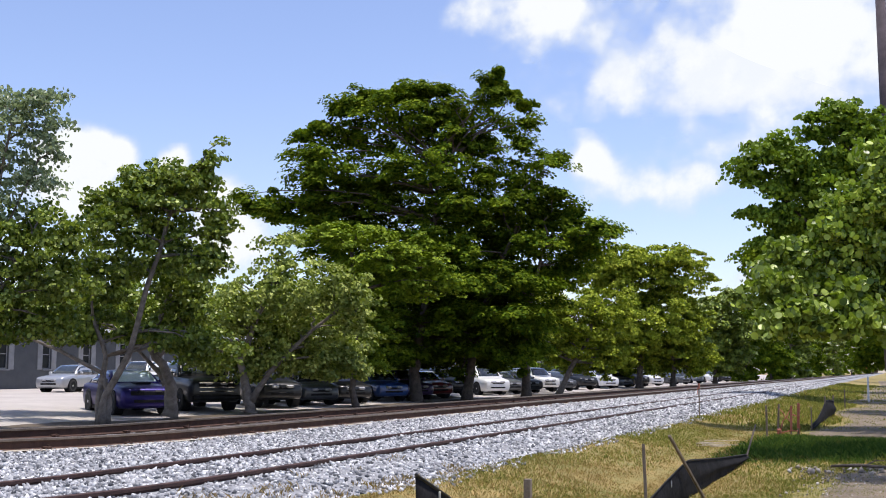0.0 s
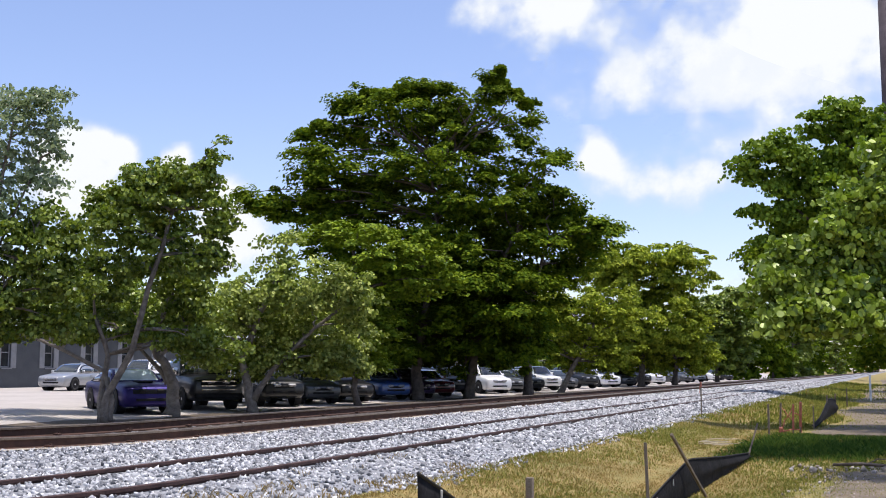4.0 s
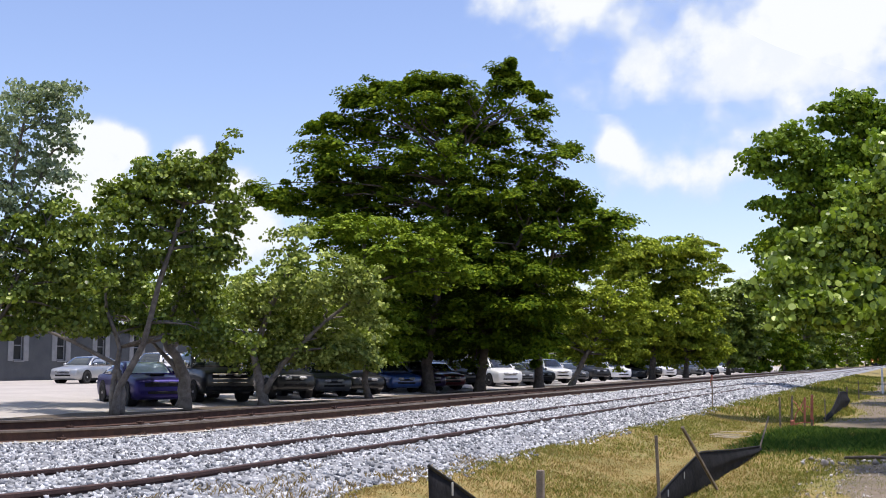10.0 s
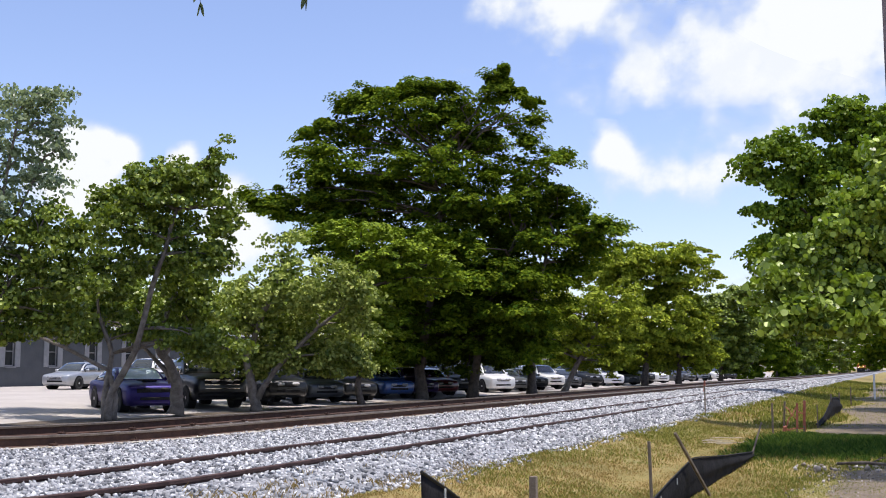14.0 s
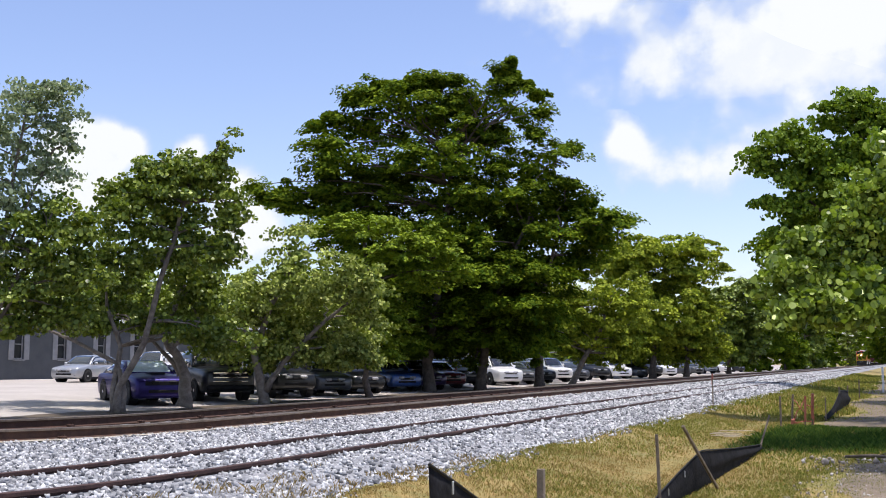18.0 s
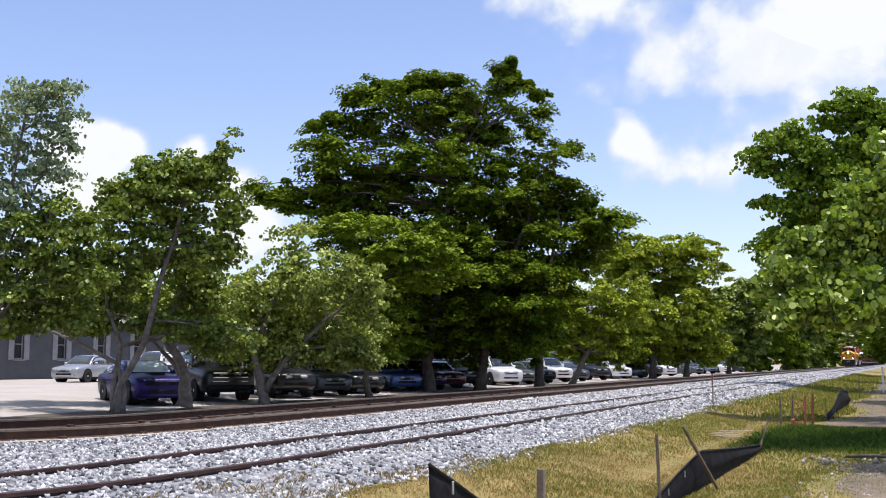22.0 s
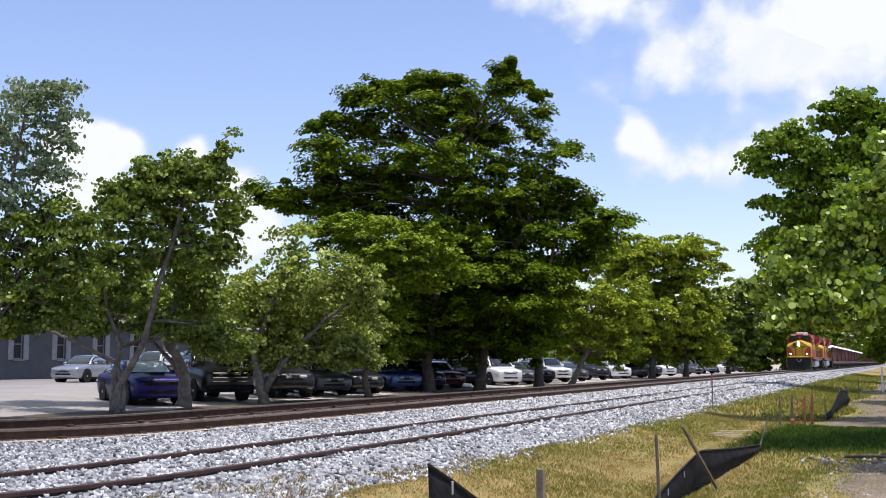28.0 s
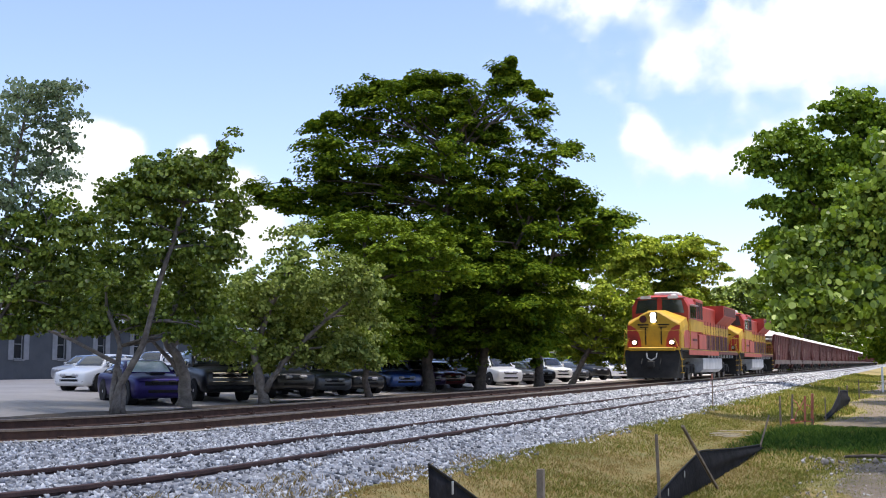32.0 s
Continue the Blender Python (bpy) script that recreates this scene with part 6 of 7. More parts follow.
    for s in (-1, 1):
        part("radiator_grille", box(bmesh.new(), -7.35, s * 1.49, 4.08, 5.0, 0.05, 0.55), MAROON_DARK, rad)
    part("exhaust_stack", box(bmesh.new(), -1.5, 0, 4.44, 1.2, 0.6, 0.2, bevel=0.03), STEEL_DARK, t)
    part("brake_vent", box(bmesh.new(), 1.4, 0, 4.44, 1.6, 1.5, 0.18, bevel=0.03), MAROON_DARK, t)
    # tank, pilot, couplers, steps
    part("fuel_tank", loft(bmesh.new(), [[(x, 1.25, 0.42), (x, 1.48, 0.62), (x, 1.48, 1.26), (x, -1.48, 1.26), (x, -1.48, 0.62), (x, -1.25, 0.42)] for x in (-3.6, 3.6)]), TANK, t)
    for s in (1, -1):
        pilot = part("pilot_plow", loft(bmesh.new(), [[(s * 10.0, 1.5, 1.62), (s * 10.0, -1.5, 1.62), (s * 10.0, -1.5, 0.2), (s * 10.0, 1.5, 0.2)], [(s * 10.45, 1.5, 1.62), (s * 10.45, -1.5, 1.62), (s * 10.75, -1.3, 0.2), (s * 10.75, 1.3, 0.2)]]), UNDER, t)
        part("coupler", box(box(bmesh.new(), s * 10.8, 0, 0.8, 0.7, 0.24, 0.24, bevel=0.03), s * 11.1, 0.04, 0.74, 0.2, 0.36, 0.36, bevel=0.05), STEEL_DARK, t)
        part("platform", box(bmesh.new(), s * 10.3, 0, 1.66, 0.6, 3.0, 0.1), YELLOW if s > 0 else UNDER, t)
        for w in (-1, 1):
            for z in (0.45, 0.8, 1.15):
                part("step", box(bmesh.new(), s * 10.15, w * 1.52, z, 0.5, 0.12, 0.04), YELLOW, t)
            rail_bar(t, (s * 10.55, w * 1.46, 1.76), (s * 10.55, w * 1.46, 2.75))
            rail_bar(t, (s * 10.55, w * 0.45, 2.7), (s * 10.55, w * 1.46, 2.7))
            rail_bar(t, (s * 10.55, w * 0.45, 1.76), (s * 10.55, w * 0.45, 2.7))
            part("hose", tube(bmesh.new(), [(s * 10.7, w * 0.5, 1.2), (s * 10.95, w * 0.5, 0.9), (s * 10.95, w * 0.45, 0.6)], [0.03, 0.03, 0.03], 6), TRIM_BLACK, t)
    for w in (-1, 1):
        rail_bar(t, (10.55, w * 1.46, 2.75), (8.45, w * 1.52, 1.9))
        for k in range(8):
            rail_bar(t, (2.3 - 1.7 * k, w * 1.48, 1.76), (2.3 - 1.7 * k, w * 1.48, 2.75))
        rail_bar(t, (2.3, w * 1.48, 2.75), (-9.6, w * 1.48, 2.75))
    for x in (6.5, -6.5):
        bogie(t, x, (-2.0, 0.0, 2.0), 0.53)
    return t


DUSTY = surface("dusty_underframe", (0.07, 0.05, 0.042), (0.16, 0.12, 0.1), 0.8, 0.9, 0, 0.2, 12)


def hopper():
    t = thing("hopper_car", Matrix(), "rust-red open hopper car heaped with white stone", "hopper car", "train")
    L = 13.0
    shell = [[(x, 1.5, z0), (x, 1.56, 3.5), (x, 1.4, 3.5), (x, 1.3, z0 + 0.2), (x, -1.3, z0 + 0.2), (x, -1.4, 3.5), (x, -1.56, 3.5), (x, -1.5, z0)] for x, z0 in ((-L / 2, 2.3), (-L / 2 + 1.6, 1.1), (L / 2 - 1.6, 1.1), (L / 2, 2.3))]
    body = part("body", loft(bmesh.new(), shell), HOPPER_RED, t)
    for s in (-1, 1):
        for k in range(9):
            x = -L / 2 + 0.15 + k * (L - 0.3) / 8
            z0 = 1.15 if 0 < k < 8 else 2.3
            part("side_rib", box(bmesh.new(), x, s * 1.59, z0, 0.12, 0.04, 3.45 - z0), HOPPER_RED, body)
        part("top_chord", box(bmesh.new(), 0, s * 1.57, 3.44, L, 0.16, 0.12, bevel=0.02), HOPPER_RED, body)
        part("side_sill", box(bmesh.new(), 0, s * 1.54, 0.86, L + 0.8, 0.14, 0.4), DUSTY, body)
        part("marking_panel", box(bmesh.new(), 3.2, s * 1.58, 1.7, 0.8, 0.02, 0.9), surface_cache("faded_marking"), body)
        for e in (-1, 1):
            part("ladder", box(box(bmesh.new(), e * (L / 2 + 0.25), s * 1.5, 1.1, 0.05, 0.05, 2.1), e * (L / 2 - 0.1), s * 1.6, 1.1, 0.04, 0.04, 2.1), HOPPER_RED, t)
    for e in (-1, 1):
        part("end_post", box(bmesh.new(), e * (L / 2 + 0.3), 0, 1.0, 0.14, 2.8, 0.3), HOPPER_RED, t)
        part("coupler", box(bmesh.new(), e * (L / 2 + 0.65), 0, 0.74, 0.7, 0.26, 0.28), STEEL_DARK, t)
        bogie(t, e * (L / 2 - 1.5), (-0.88, 0.88), 0.46)
    for k in (-1.9, 1.9):
        part("outlet_chute", loft(bmesh.new(), [[(k - 1.5, 1.2, 1.15), (k + 1.5, 1.2, 1.15), (k + 1.5, -1.2, 1.15), (k - 1.5, -1.2, 1.15)], [(k - 0.4, 0.9, 0.45), (k + 0.4, 0.9, 0.45), (k + 0.4, -0.9, 0.45), (k - 0.4, -0.9, 0.45)]]), HOPPER_RED, t)
    # heaped load
    nx, ny = 40, 10
    verts, faces = [], []
    for i in range(nx + 1):
        for j in range(ny + 1):
            x, y = (i / nx - 0.5) * (L - 0.3), (j / ny - 0.5) * 2.74
            e = min(1, (L / 2 - 0.15 - abs(x)) / 1.2) * (1 - (abs(y) / 1.4) ** 2)
            verts.append((x, y, 3.42 + 0.85 * e * (0.85 + 0.3 * noise.noise((x * 0.5, y * 0.5, 2))) + 0.03 * noise.noise((x * 5, y * 5, 1))))
    for i in range(nx):
        for j in range(ny):
            a = i * (ny + 1) + j
            faces.append((a, a + ny + 1, a + ny + 2, a + 1))
    mesh_object("load", verts, faces, LIMESTONE, t, smooth=True)["label"] = "heaped white crushed limestone"
    return t


def surface_cache(name):
    return bpy.data.materials.get(name) or surface(name, (0.25, 0.13, 0.1), (0.4, 0.25, 0.2), 4, 0.8)


train = []
lead = locomotive()
second = copy_thing(lead, Matrix())
tagged(second, "second red and yellow diesel locomotive coupled behind")
for o in second.children_recursive:
    if o.name.split(".")[0] in ("headlight", "ditch_light"):
        o.data = o.data.copy()
        o.data.materials[0] = LAMP_CLEAR
Y_LEAD = 57.4 + 10.1
train += [(lead, Y_LEAD, -90), (second, Y_LEAD + 22.3, -90)]
first_hopper = hopper()
for k in range(30):
    h = first_hopper if k == 0 else copy_thing(first_hopper, Matrix())
    train.append((h, Y_LEAD + 22.3 + 11.15 + 7.2 + 14.4 * k, -90))
# ---------------------------------------------------------------- silt fence, stakes, poles
WOOD = surface("weathered_stake_wood", (0.1, 0.08, 0.062), (0.23, 0.185, 0.145), 14, 0.9, 0, 0.5, 60, vary=0.2)
FABRIC = surface("black_silt_fabric", (0.006, 0.006, 0.007), (0.018, 0.018, 0.021), 3, 0.9, 0, 0.4, 18, spec=0.1)
ORANGE = surface("faded_orange_ribbon", (0.34, 0.095, 0.065), (0.46, 0.17, 0.12), 10, 0.8)
POLE_WOOD = surface("creosoted_pole", (0.045, 0.035, 0.045), (0.09, 0.07, 0.085), 4, 0.9, 0, 0.5, 20)


BLEACHED = surface("bleached_dead_wood", (0.42, 0.36, 0.27), (0.62, 0.55, 0.44), 9, 0.85)


def stake(foot, top, label, r=0.02, ribbon=None, shaft=None):
    f, tp = Vector(foot), Vector(top)
    s = thing("wooden_stake", Matrix.Translation(f), label, "stake", "stakes")
    d = tp - f
    q = d.to_track_quat("Z", "Y").to_matrix().to_4x4()
    bm = bmesh.new()
    box(bm, 0, 0, -0.15, 2 * r, 2 * r, d.length + 0.15, bevel=0.004)
    bmesh.ops.transform(bm, matrix=q, verts=bm.verts)
    part("shaft", bm, shaft or WOOD, s)
    if ribbon:
        bm = bmesh.new()
        box(bm, 0, 0, d.length - ribbon, 2 * r + 0.012, 2 * r + 0.012, ribbon - 0.01)
        box(bm, r + 0.02, 0.01, d.length - ribbon - 0.16, 0.012, 0.03, 0.2)
        bmesh.ops.transform(bm, matrix=q, verts=bm.verts)
        part("ribbon", bm, ORANGE, s, "faded orange marker ribbon")
    return s


stake((-2.3, 7.08, 0.0), (-2.3, 7.08, 0.78), "short weathered stake standing in dry grass", 0.024)
stake((-2.28, 10.82, 0.0), (-2.3, 10.81, 0.79), "thin weathered stake standing in dry grass", 0.014)
stake((-2.12, 13.35, 0.0), (-2.32, 12.3, 0.79), "leaning wooden stake holding silt fence", 0.016)
stake((-2.32, 19.05, 0.0), (-2.17, 19.4, 0.6), "leaning stake at the silt fence end", 0.013)
stake((-2.72, 26.6, 0.0), (-2.72, 26.6, 0.72), "thin dark stake in tall grass", 0.022)
stake((-2.5, 26.9, 0.0), (-2.46, 26.9, 0.75), "thin dark stake in tall grass", 0.022)
stake((-2.2, 26.9, 0.0), (-2.18, 26.9, 0.72), "survey stake wrapped in faded orange ribbon", 0.017, 0.6)
stake((-2.06, 27.1, 0.0), (-2.02, 27.0, 0.78), "survey stake wrapped in faded orange ribbon", 0.019, 0.6)
stake((-1.9, 29.5, 0.0), (-1.9, 29.5, 0.6), "thin stake beside sandy path", 0.015)
stake((-1.9, 36.0, 0.0), (-1.9, 36.0, 0.75), "stake holding far silt fence", 0.025)
stake((-1.86, 40.5, 0.0), (-1.86, 40.5, 0.7), "stake holding far silt fence", 0.025)
stake((-1.75, 48.0, 0.0), (-1.75, 48.0, 0.8), "stake holding far silt fence", 0.025)
stake((-4.95, 30.8, 0.18), (-4.95, 30.8, 1.2), "pale survey lath with pink ribbon at the ballast edge", 0.016, 0.16)
stake((-1.0, 58.0, 0.0), (-1.0, 58.0, 1.3), "white marker post beside the path", 0.05, shaft=WHITE_TRIM)


HEM = surface("black_fence_hem", (0.003, 0.003, 0.003), (0.008, 0.008, 0.009), 6, 0.8)
STAPLE = surface("galvanised_tie", (0.4, 0.4, 0.4), (0.6, 0.6, 0.58), 9, 0.5, 0.3)


def silt_fence(line, x0, x1, label, seed, n=48, m=12, sag=0.03, ties=()):
    """Cloth hung from a taut hem; line gives the hem's height along the track, the foot lies in the grass."""
    host = thing("silt_fence", Matrix(), label, "silt fence", "silt fences")
    y0, y1 = line[0][0], line[-1][0]
    verts, hem = [], []
    for i in range(n + 1):
        f = i / n
        y = y0 + (y1 - y0) * f
        x = x0 + (x1 - x0) * f
        z = mixed(y, line)
        for j in range(m + 1):
            g = j / m
            crease = 0.022 * math.sin(9 * g + 3 * f + 2 * noise.noise((y * 0.5, g, seed))) * f + 0.018 * noise.noise((y * 4, g * 1.3, seed)) + 0.012 * noise.noise((y * 9, g * 5, seed + 3))
            verts.append((x + (sag * math.sin(math.pi * g) + crease) * (1 - g ** 4), y, z * g - 0.01))
        hem.append((x, y, z))
    w = m + 1
    faces = [(i * w + j, (i + 1) * w + j, (i + 1) * w + j + 1, i * w + j + 1) for i in range(n) for j in range(m)]
    cloth = mesh_object("cloth", verts, faces, FABRIC, host, smooth=True)
    so = cloth.modifiers.new("thickness", "SOLIDIFY")
    so.thickness = 0.004
    part("hem", tube(bmesh.new(), hem, [0.009] * len(hem), 6), HEM, host, "black folded hem of the cloth")
    for y in ties:
        z = mixed(y, line) - 0.04
        part("tie", box(bmesh.new(), x0 + 0.03, y, z - 0.05, 0.008, 0.02, 0.07, bevel=0.002), STAPLE, host)
    return host


silt_fence([(10.1, 0.1), (10.8, 0.19), (11.87, 0.31), (13.25, 0.44), (13.45, 0.435), (16.1, 0.27), (18.9, 0.125), (19.3, 0.1)], -2.3, -2.3, "sagging black fabric silt fence on stakes", 3.0, ties=(11.2, 12.1))
silt_fence([(5.2, 0.97), (5.51, 0.86), (5.84, 0.735), (7.0, 0.3)], -2.3, -2.3, "torn black fabric silt fence end", 7.0, 18, ties=(5.45,))
silt_fence([(29.6, 0.1), (32.5, 0.2), (34.5, 0.4), (36.2, 0.62), (38.5, 0.58), (40.5, 0.5)], -1.95, -1.85, "far stretch of sagging black silt fence", 9.0, 24, sag=0.06)
# orange netting scraps between the survey stakes
net = thing("barrier_netting", Matrix.Translation((-2.3, 26.8, 0)), "torn strands of orange barrier netting", "barrier netting")
for a, b in (((-0.2, 0.1, 0.68), (0.12, 0.1, 0.3)), ((0.12, 0.1, 0.66), (-0.16, 0.1, 0.1)), ((-0.18, 0.1, 0.06), (0.24, 0.2, 0.12)), ((-0.2, 0.1, 0.2), (-0.05, 0.15, 0.02)), ((0.1, 0.12, 0.5), (0.26, 0.2, 0.45))):
    part("strand", tube(bmesh.new(), bend(a, b, 0.04, random.Random(3)), [0.013] * 6, 5), ORANGE, net)
part("net_scrap", box(bmesh.new(), -0.15, 0.1, 0.0, 0.1, 0.05, 0.16, pose(0, 0, 0, 10, 0, 20), bevel=0.02), ORANGE, net)

# a low branch that hangs over the viewer, two leafy tips swaying at its end
TWIG_LEAF = leaf_material("hanging_leaf", (0.05, 0.075, 0.03), (0.12, 0.16, 0.07), (0.16, 0.22, 0.06))


def hanging_twig(x, y, z, n, seed):
    rg_ = random.Random(seed)
    tw = thing("hanging_twig", Matrix.Translation((x, y, z)), "thin twig with narrow dark leaves hanging overhead", "twig", "overhanging twigs")
    drop = [Vector((0.0, 0.0, 0.0)), Vector((0.01, 0.01, -0.12)), Vector((0.0, 0.02, -0.26)), Vector((0.02, 0.01, -0.36))]
    part("stem", tube(bmesh.new(), drop, [0.006, 0.005, 0.004, 0.002], 6), BARK_DARK, tw)
    for k in range(n):
        a = rg_.uniform(0, 6.28)
        base = drop[1 + k % 3]
        way_ = Vector((math.cos(a) * 0.55, math.sin(a) * 0.55, -1)).normalized()
        side = way_.cross(Vector((math.sin(a), -math.cos(a), 0.2))).normalized()
        bm = bmesh.new()
        rows = []
        for f, w in ((0, 0.003), (0.3, 0.014), (0.6, 0.015), (0.85, 0.009), (1.0, 0.001)):
            c = base + way_ * 0.11 * f + Vector((0, 0, -0.01 * f * f))
            rows.append([c - side * w, c + side.cross(way_) * 0.003, c + side * w])
        sheet(bm, rows, side.cross(way_) * -0.002)
        part("leaf", bm, TWIG_LEAF, tw)
    return tw


HANG = [(-4.12, 5.66, 4.25, 7, 5), (-3.55, 6.03, 4.36, 9, 6)]
twigs = [(hanging_twig(*h), h) for h in HANG]
branch = thing("overhanging_branch", Matrix.Translation((0, 0, 0)), "bare end of a branch hanging high overhead", "branch")
part("limb", tube(bmesh.new(), [(3.5, 4.5, 4.9), (0.5, 5.6, 4.9), (-2.0, 6.1, 4.75), (-3.55, 6.03, 4.38), (-3.8, 5.86, 4.33), (-4.12, 5.66, 4.27)], [0.05, 0.035, 0.02, 0.013, 0.009, 0.005], 7), BARK_DARK, branch, smooth=True)

pole = thing("utility_pole", Matrix.Translation((0.24, 32.6, 0)), "dark wooden utility pole beside the path", "utility pole")
part("shaft", tube(bmesh.new(), [(0, 0, -0.3), (0, 0, 4), (0, 0, 8), (0, 0, 13)], [0.17, 0.165, 0.155, 0.14], 14), POLE_WOOD, pole, smooth=True)
part("cap", cyl(bmesh.new(), (0, 0, 12.98), (0, 0, 13.03), 0.15, sides=14), STEEL_DARK, pole)

# a heap of dead sticks and litter in the grass
debris = thing("brush_pile", Matrix.Translation((-3.35, 22.8, 0.02)), "bleached dead sticks lying in the grass", "sticks")
rg = random.Random(4)
for k in range(12):
    a = rg.uniform(-0.5, 0.4)
    p = Vector((rg.uniform(-0.4, 0.4), rg.uniform(-0.8, 0.8), rg.uniform(0.0, 0.06)))
    q = p + Vector((math.cos(a), math.sin(a) * 0.8, rg.uniform(-0.03, 0.05))) * rg.uniform(0.15, 0.6)
    part("stick", tube(bmesh.new(), bend(p, q, 0.012, rg), [0.009, 0.01, 0.009, 0.009, 0.007, 0.005], 5), BLEACHED, debris)
# ---------------------------------------------------------------- ballast stones, grass, rubble
def island_surface(name, stops, rough=0.85, bump=0.0, transl=0.0):
    m = bpy.data.materials.new(name)
    m.use_nodes = True
    n, l = m.node_tree.nodes, m.node_tree.links
    b = n["Principled BSDF"]
    geo = n.new("ShaderNodeNewGeometry")
    ramp = n.new("ShaderNodeValToRGB")
    while len(ramp.color_ramp.elements) < len(stops):
        ramp.color_ramp.elements.new(0.5)
    for e, (p, c) in zip(ramp.color_ramp.elements, stops):
        e.position, e.color = p, (*c, 1)
    l.new(geo.outputs["Random Per Island"], ramp.inputs[0])
    l.new(ramp.outputs[0], b.inputs["Base Color"])
    b.inputs["Roughness"].default_value = rough
    b.inputs["Specular IOR Level"].default_value = 0.25
    if transl:
        tr = n.new("ShaderNodeBsdfTranslucent")
        l.new(ramp.outputs[0], tr.inputs[0])
        mx = n.new("ShaderNodeMixShader")
        mx.inputs[0].default_value = transl
        l.new(b.outputs[0], mx.inputs[1])
        l.new(tr.outputs[0], mx.inputs[2])
        l.new(mx.outputs[0], n["Material Output"].inputs[0])
    return m


STONES = island_surface("crushed_stone", [(0.0, (0.06, 0.064, 0.073)), (0.3, (0.22, 0.226, 0.24)), (0.7, (0.42, 0.426, 0.44)), (1.0, (0.67, 0.672, 0.68))])
DRY_GRASS = island_surface("dry_grass_blades", [(0.0, (0.18, 0.14, 0.04)), (0.4, (0.27, 0.185, 0.055)), (0.75, (0.35, 0.235, 0.08)), (1.0, (0.46, 0.36, 0.16))], transl=0.35)
GREEN_GRASS = island_surface("green_grass_blades", [(0.0, (0.1, 0.13, 0.02)), (0.5, (0.19, 0.21, 0.033)), (1.0, (0.33, 0.31, 0.07))], transl=0.35)

WEED = island_surface("dark_weed_blades", [(0.0, (0.03, 0.07, 0.01)), (0.6, (0.07, 0.14, 0.018)), (1.0, (0.15, 0.22, 0.03))], transl=0.3)


def raw_mesh(name, verts, faces, material):
    me = bpy.data.meshes.new(name)
    k = faces.shape[1]
    me.vertices.add(len(verts))
    me.vertices.foreach_set("co", verts.astype(np.float32).ravel())
    me.loops.add(faces.size)
    me.loops.foreach_set("vertex_index", faces.astype(np.int32).ravel())
    me.polygons.add(len(faces))
    me.polygons.foreach_set("loop_start", np.arange(0, faces.size, k, dtype=np.int32))
    me.update(calc_edges=True)
    me.materials.append(material)
    return new(name, me)


def stones(spots, size, rng):
    """Broken stones: cubes with every corner moved and turned at random."""
    n = len(spots)
    cube = np.array([(x, y, z) for x in (-1, 1) for y in (-1, 1) for z in (-1, 1)], float) * 0.5
    v = cube[None] * rng.uniform(0.6, 1.1, (n, 8, 1)) + rng.uniform(-0.12, 0.12, (n, 8, 3))
    v *= rng.uniform(0.6, 1.25, (n, 1, 3)) * size[:, None, None]
    q = rng.normal(size=(n, 4))
    q /= np.linalg.norm(q, axis=1, keepdims=True)
    w, x, y, z = q.T
    R = np.stack([1 - 2 * (y * y + z * z), 2 * (x * y - z * w), 2 * (x * z + y * w), 2 * (x * y + z * w), 1 - 2 * (x * x + z * z), 2 * (y * z - x * w), 2 * (x * z - y * w), 2 * (y * z + x * w), 1 - 2 * (x * x + y * y)], 1).reshape(n, 3, 3)
    v = np.einsum("nij,nkj->nki", R, v) + spots[:, None, :]
    if size.mean() > 0.04:
        # eight-sided chips where they are farther off
        ends = np.array([(1, 0, 0), (-1, 0, 0), (0, 1, 0), (0, -1, 0), (0, 0, 1), (0, 0, -1)], float) * 0.62
        v = ends[None] * rng.uniform(0.65, 1.15, (n, 6, 1)) + rng.uniform(-0.16, 0.16, (n, 6, 3))
        v = np.einsum("nij,nkj->nki", R, v * size[:, None, None]) + spots[:, None, :]
        f = np.array([(0, 2, 4), (2, 1, 4), (1, 3, 4), (3, 0, 4), (2, 0, 5), (1, 2, 5), (3, 1, 5), (0, 3, 5)])
        return v.reshape(-1, 3), (np.arange(n)[:, None, None] * 6 + f[None]).reshape(-1, 3)
    f = np.array([(0, 1, 3, 2), (4, 6, 7, 5), (0, 4, 5, 1), (2, 3, 7, 6), (0, 2, 6, 4), (1, 5, 7, 3)])
    faces = (np.arange(n)[:, None, None] * 8 + f[None]).reshape(-1, 4)
    return v.reshape(-1, 3), faces


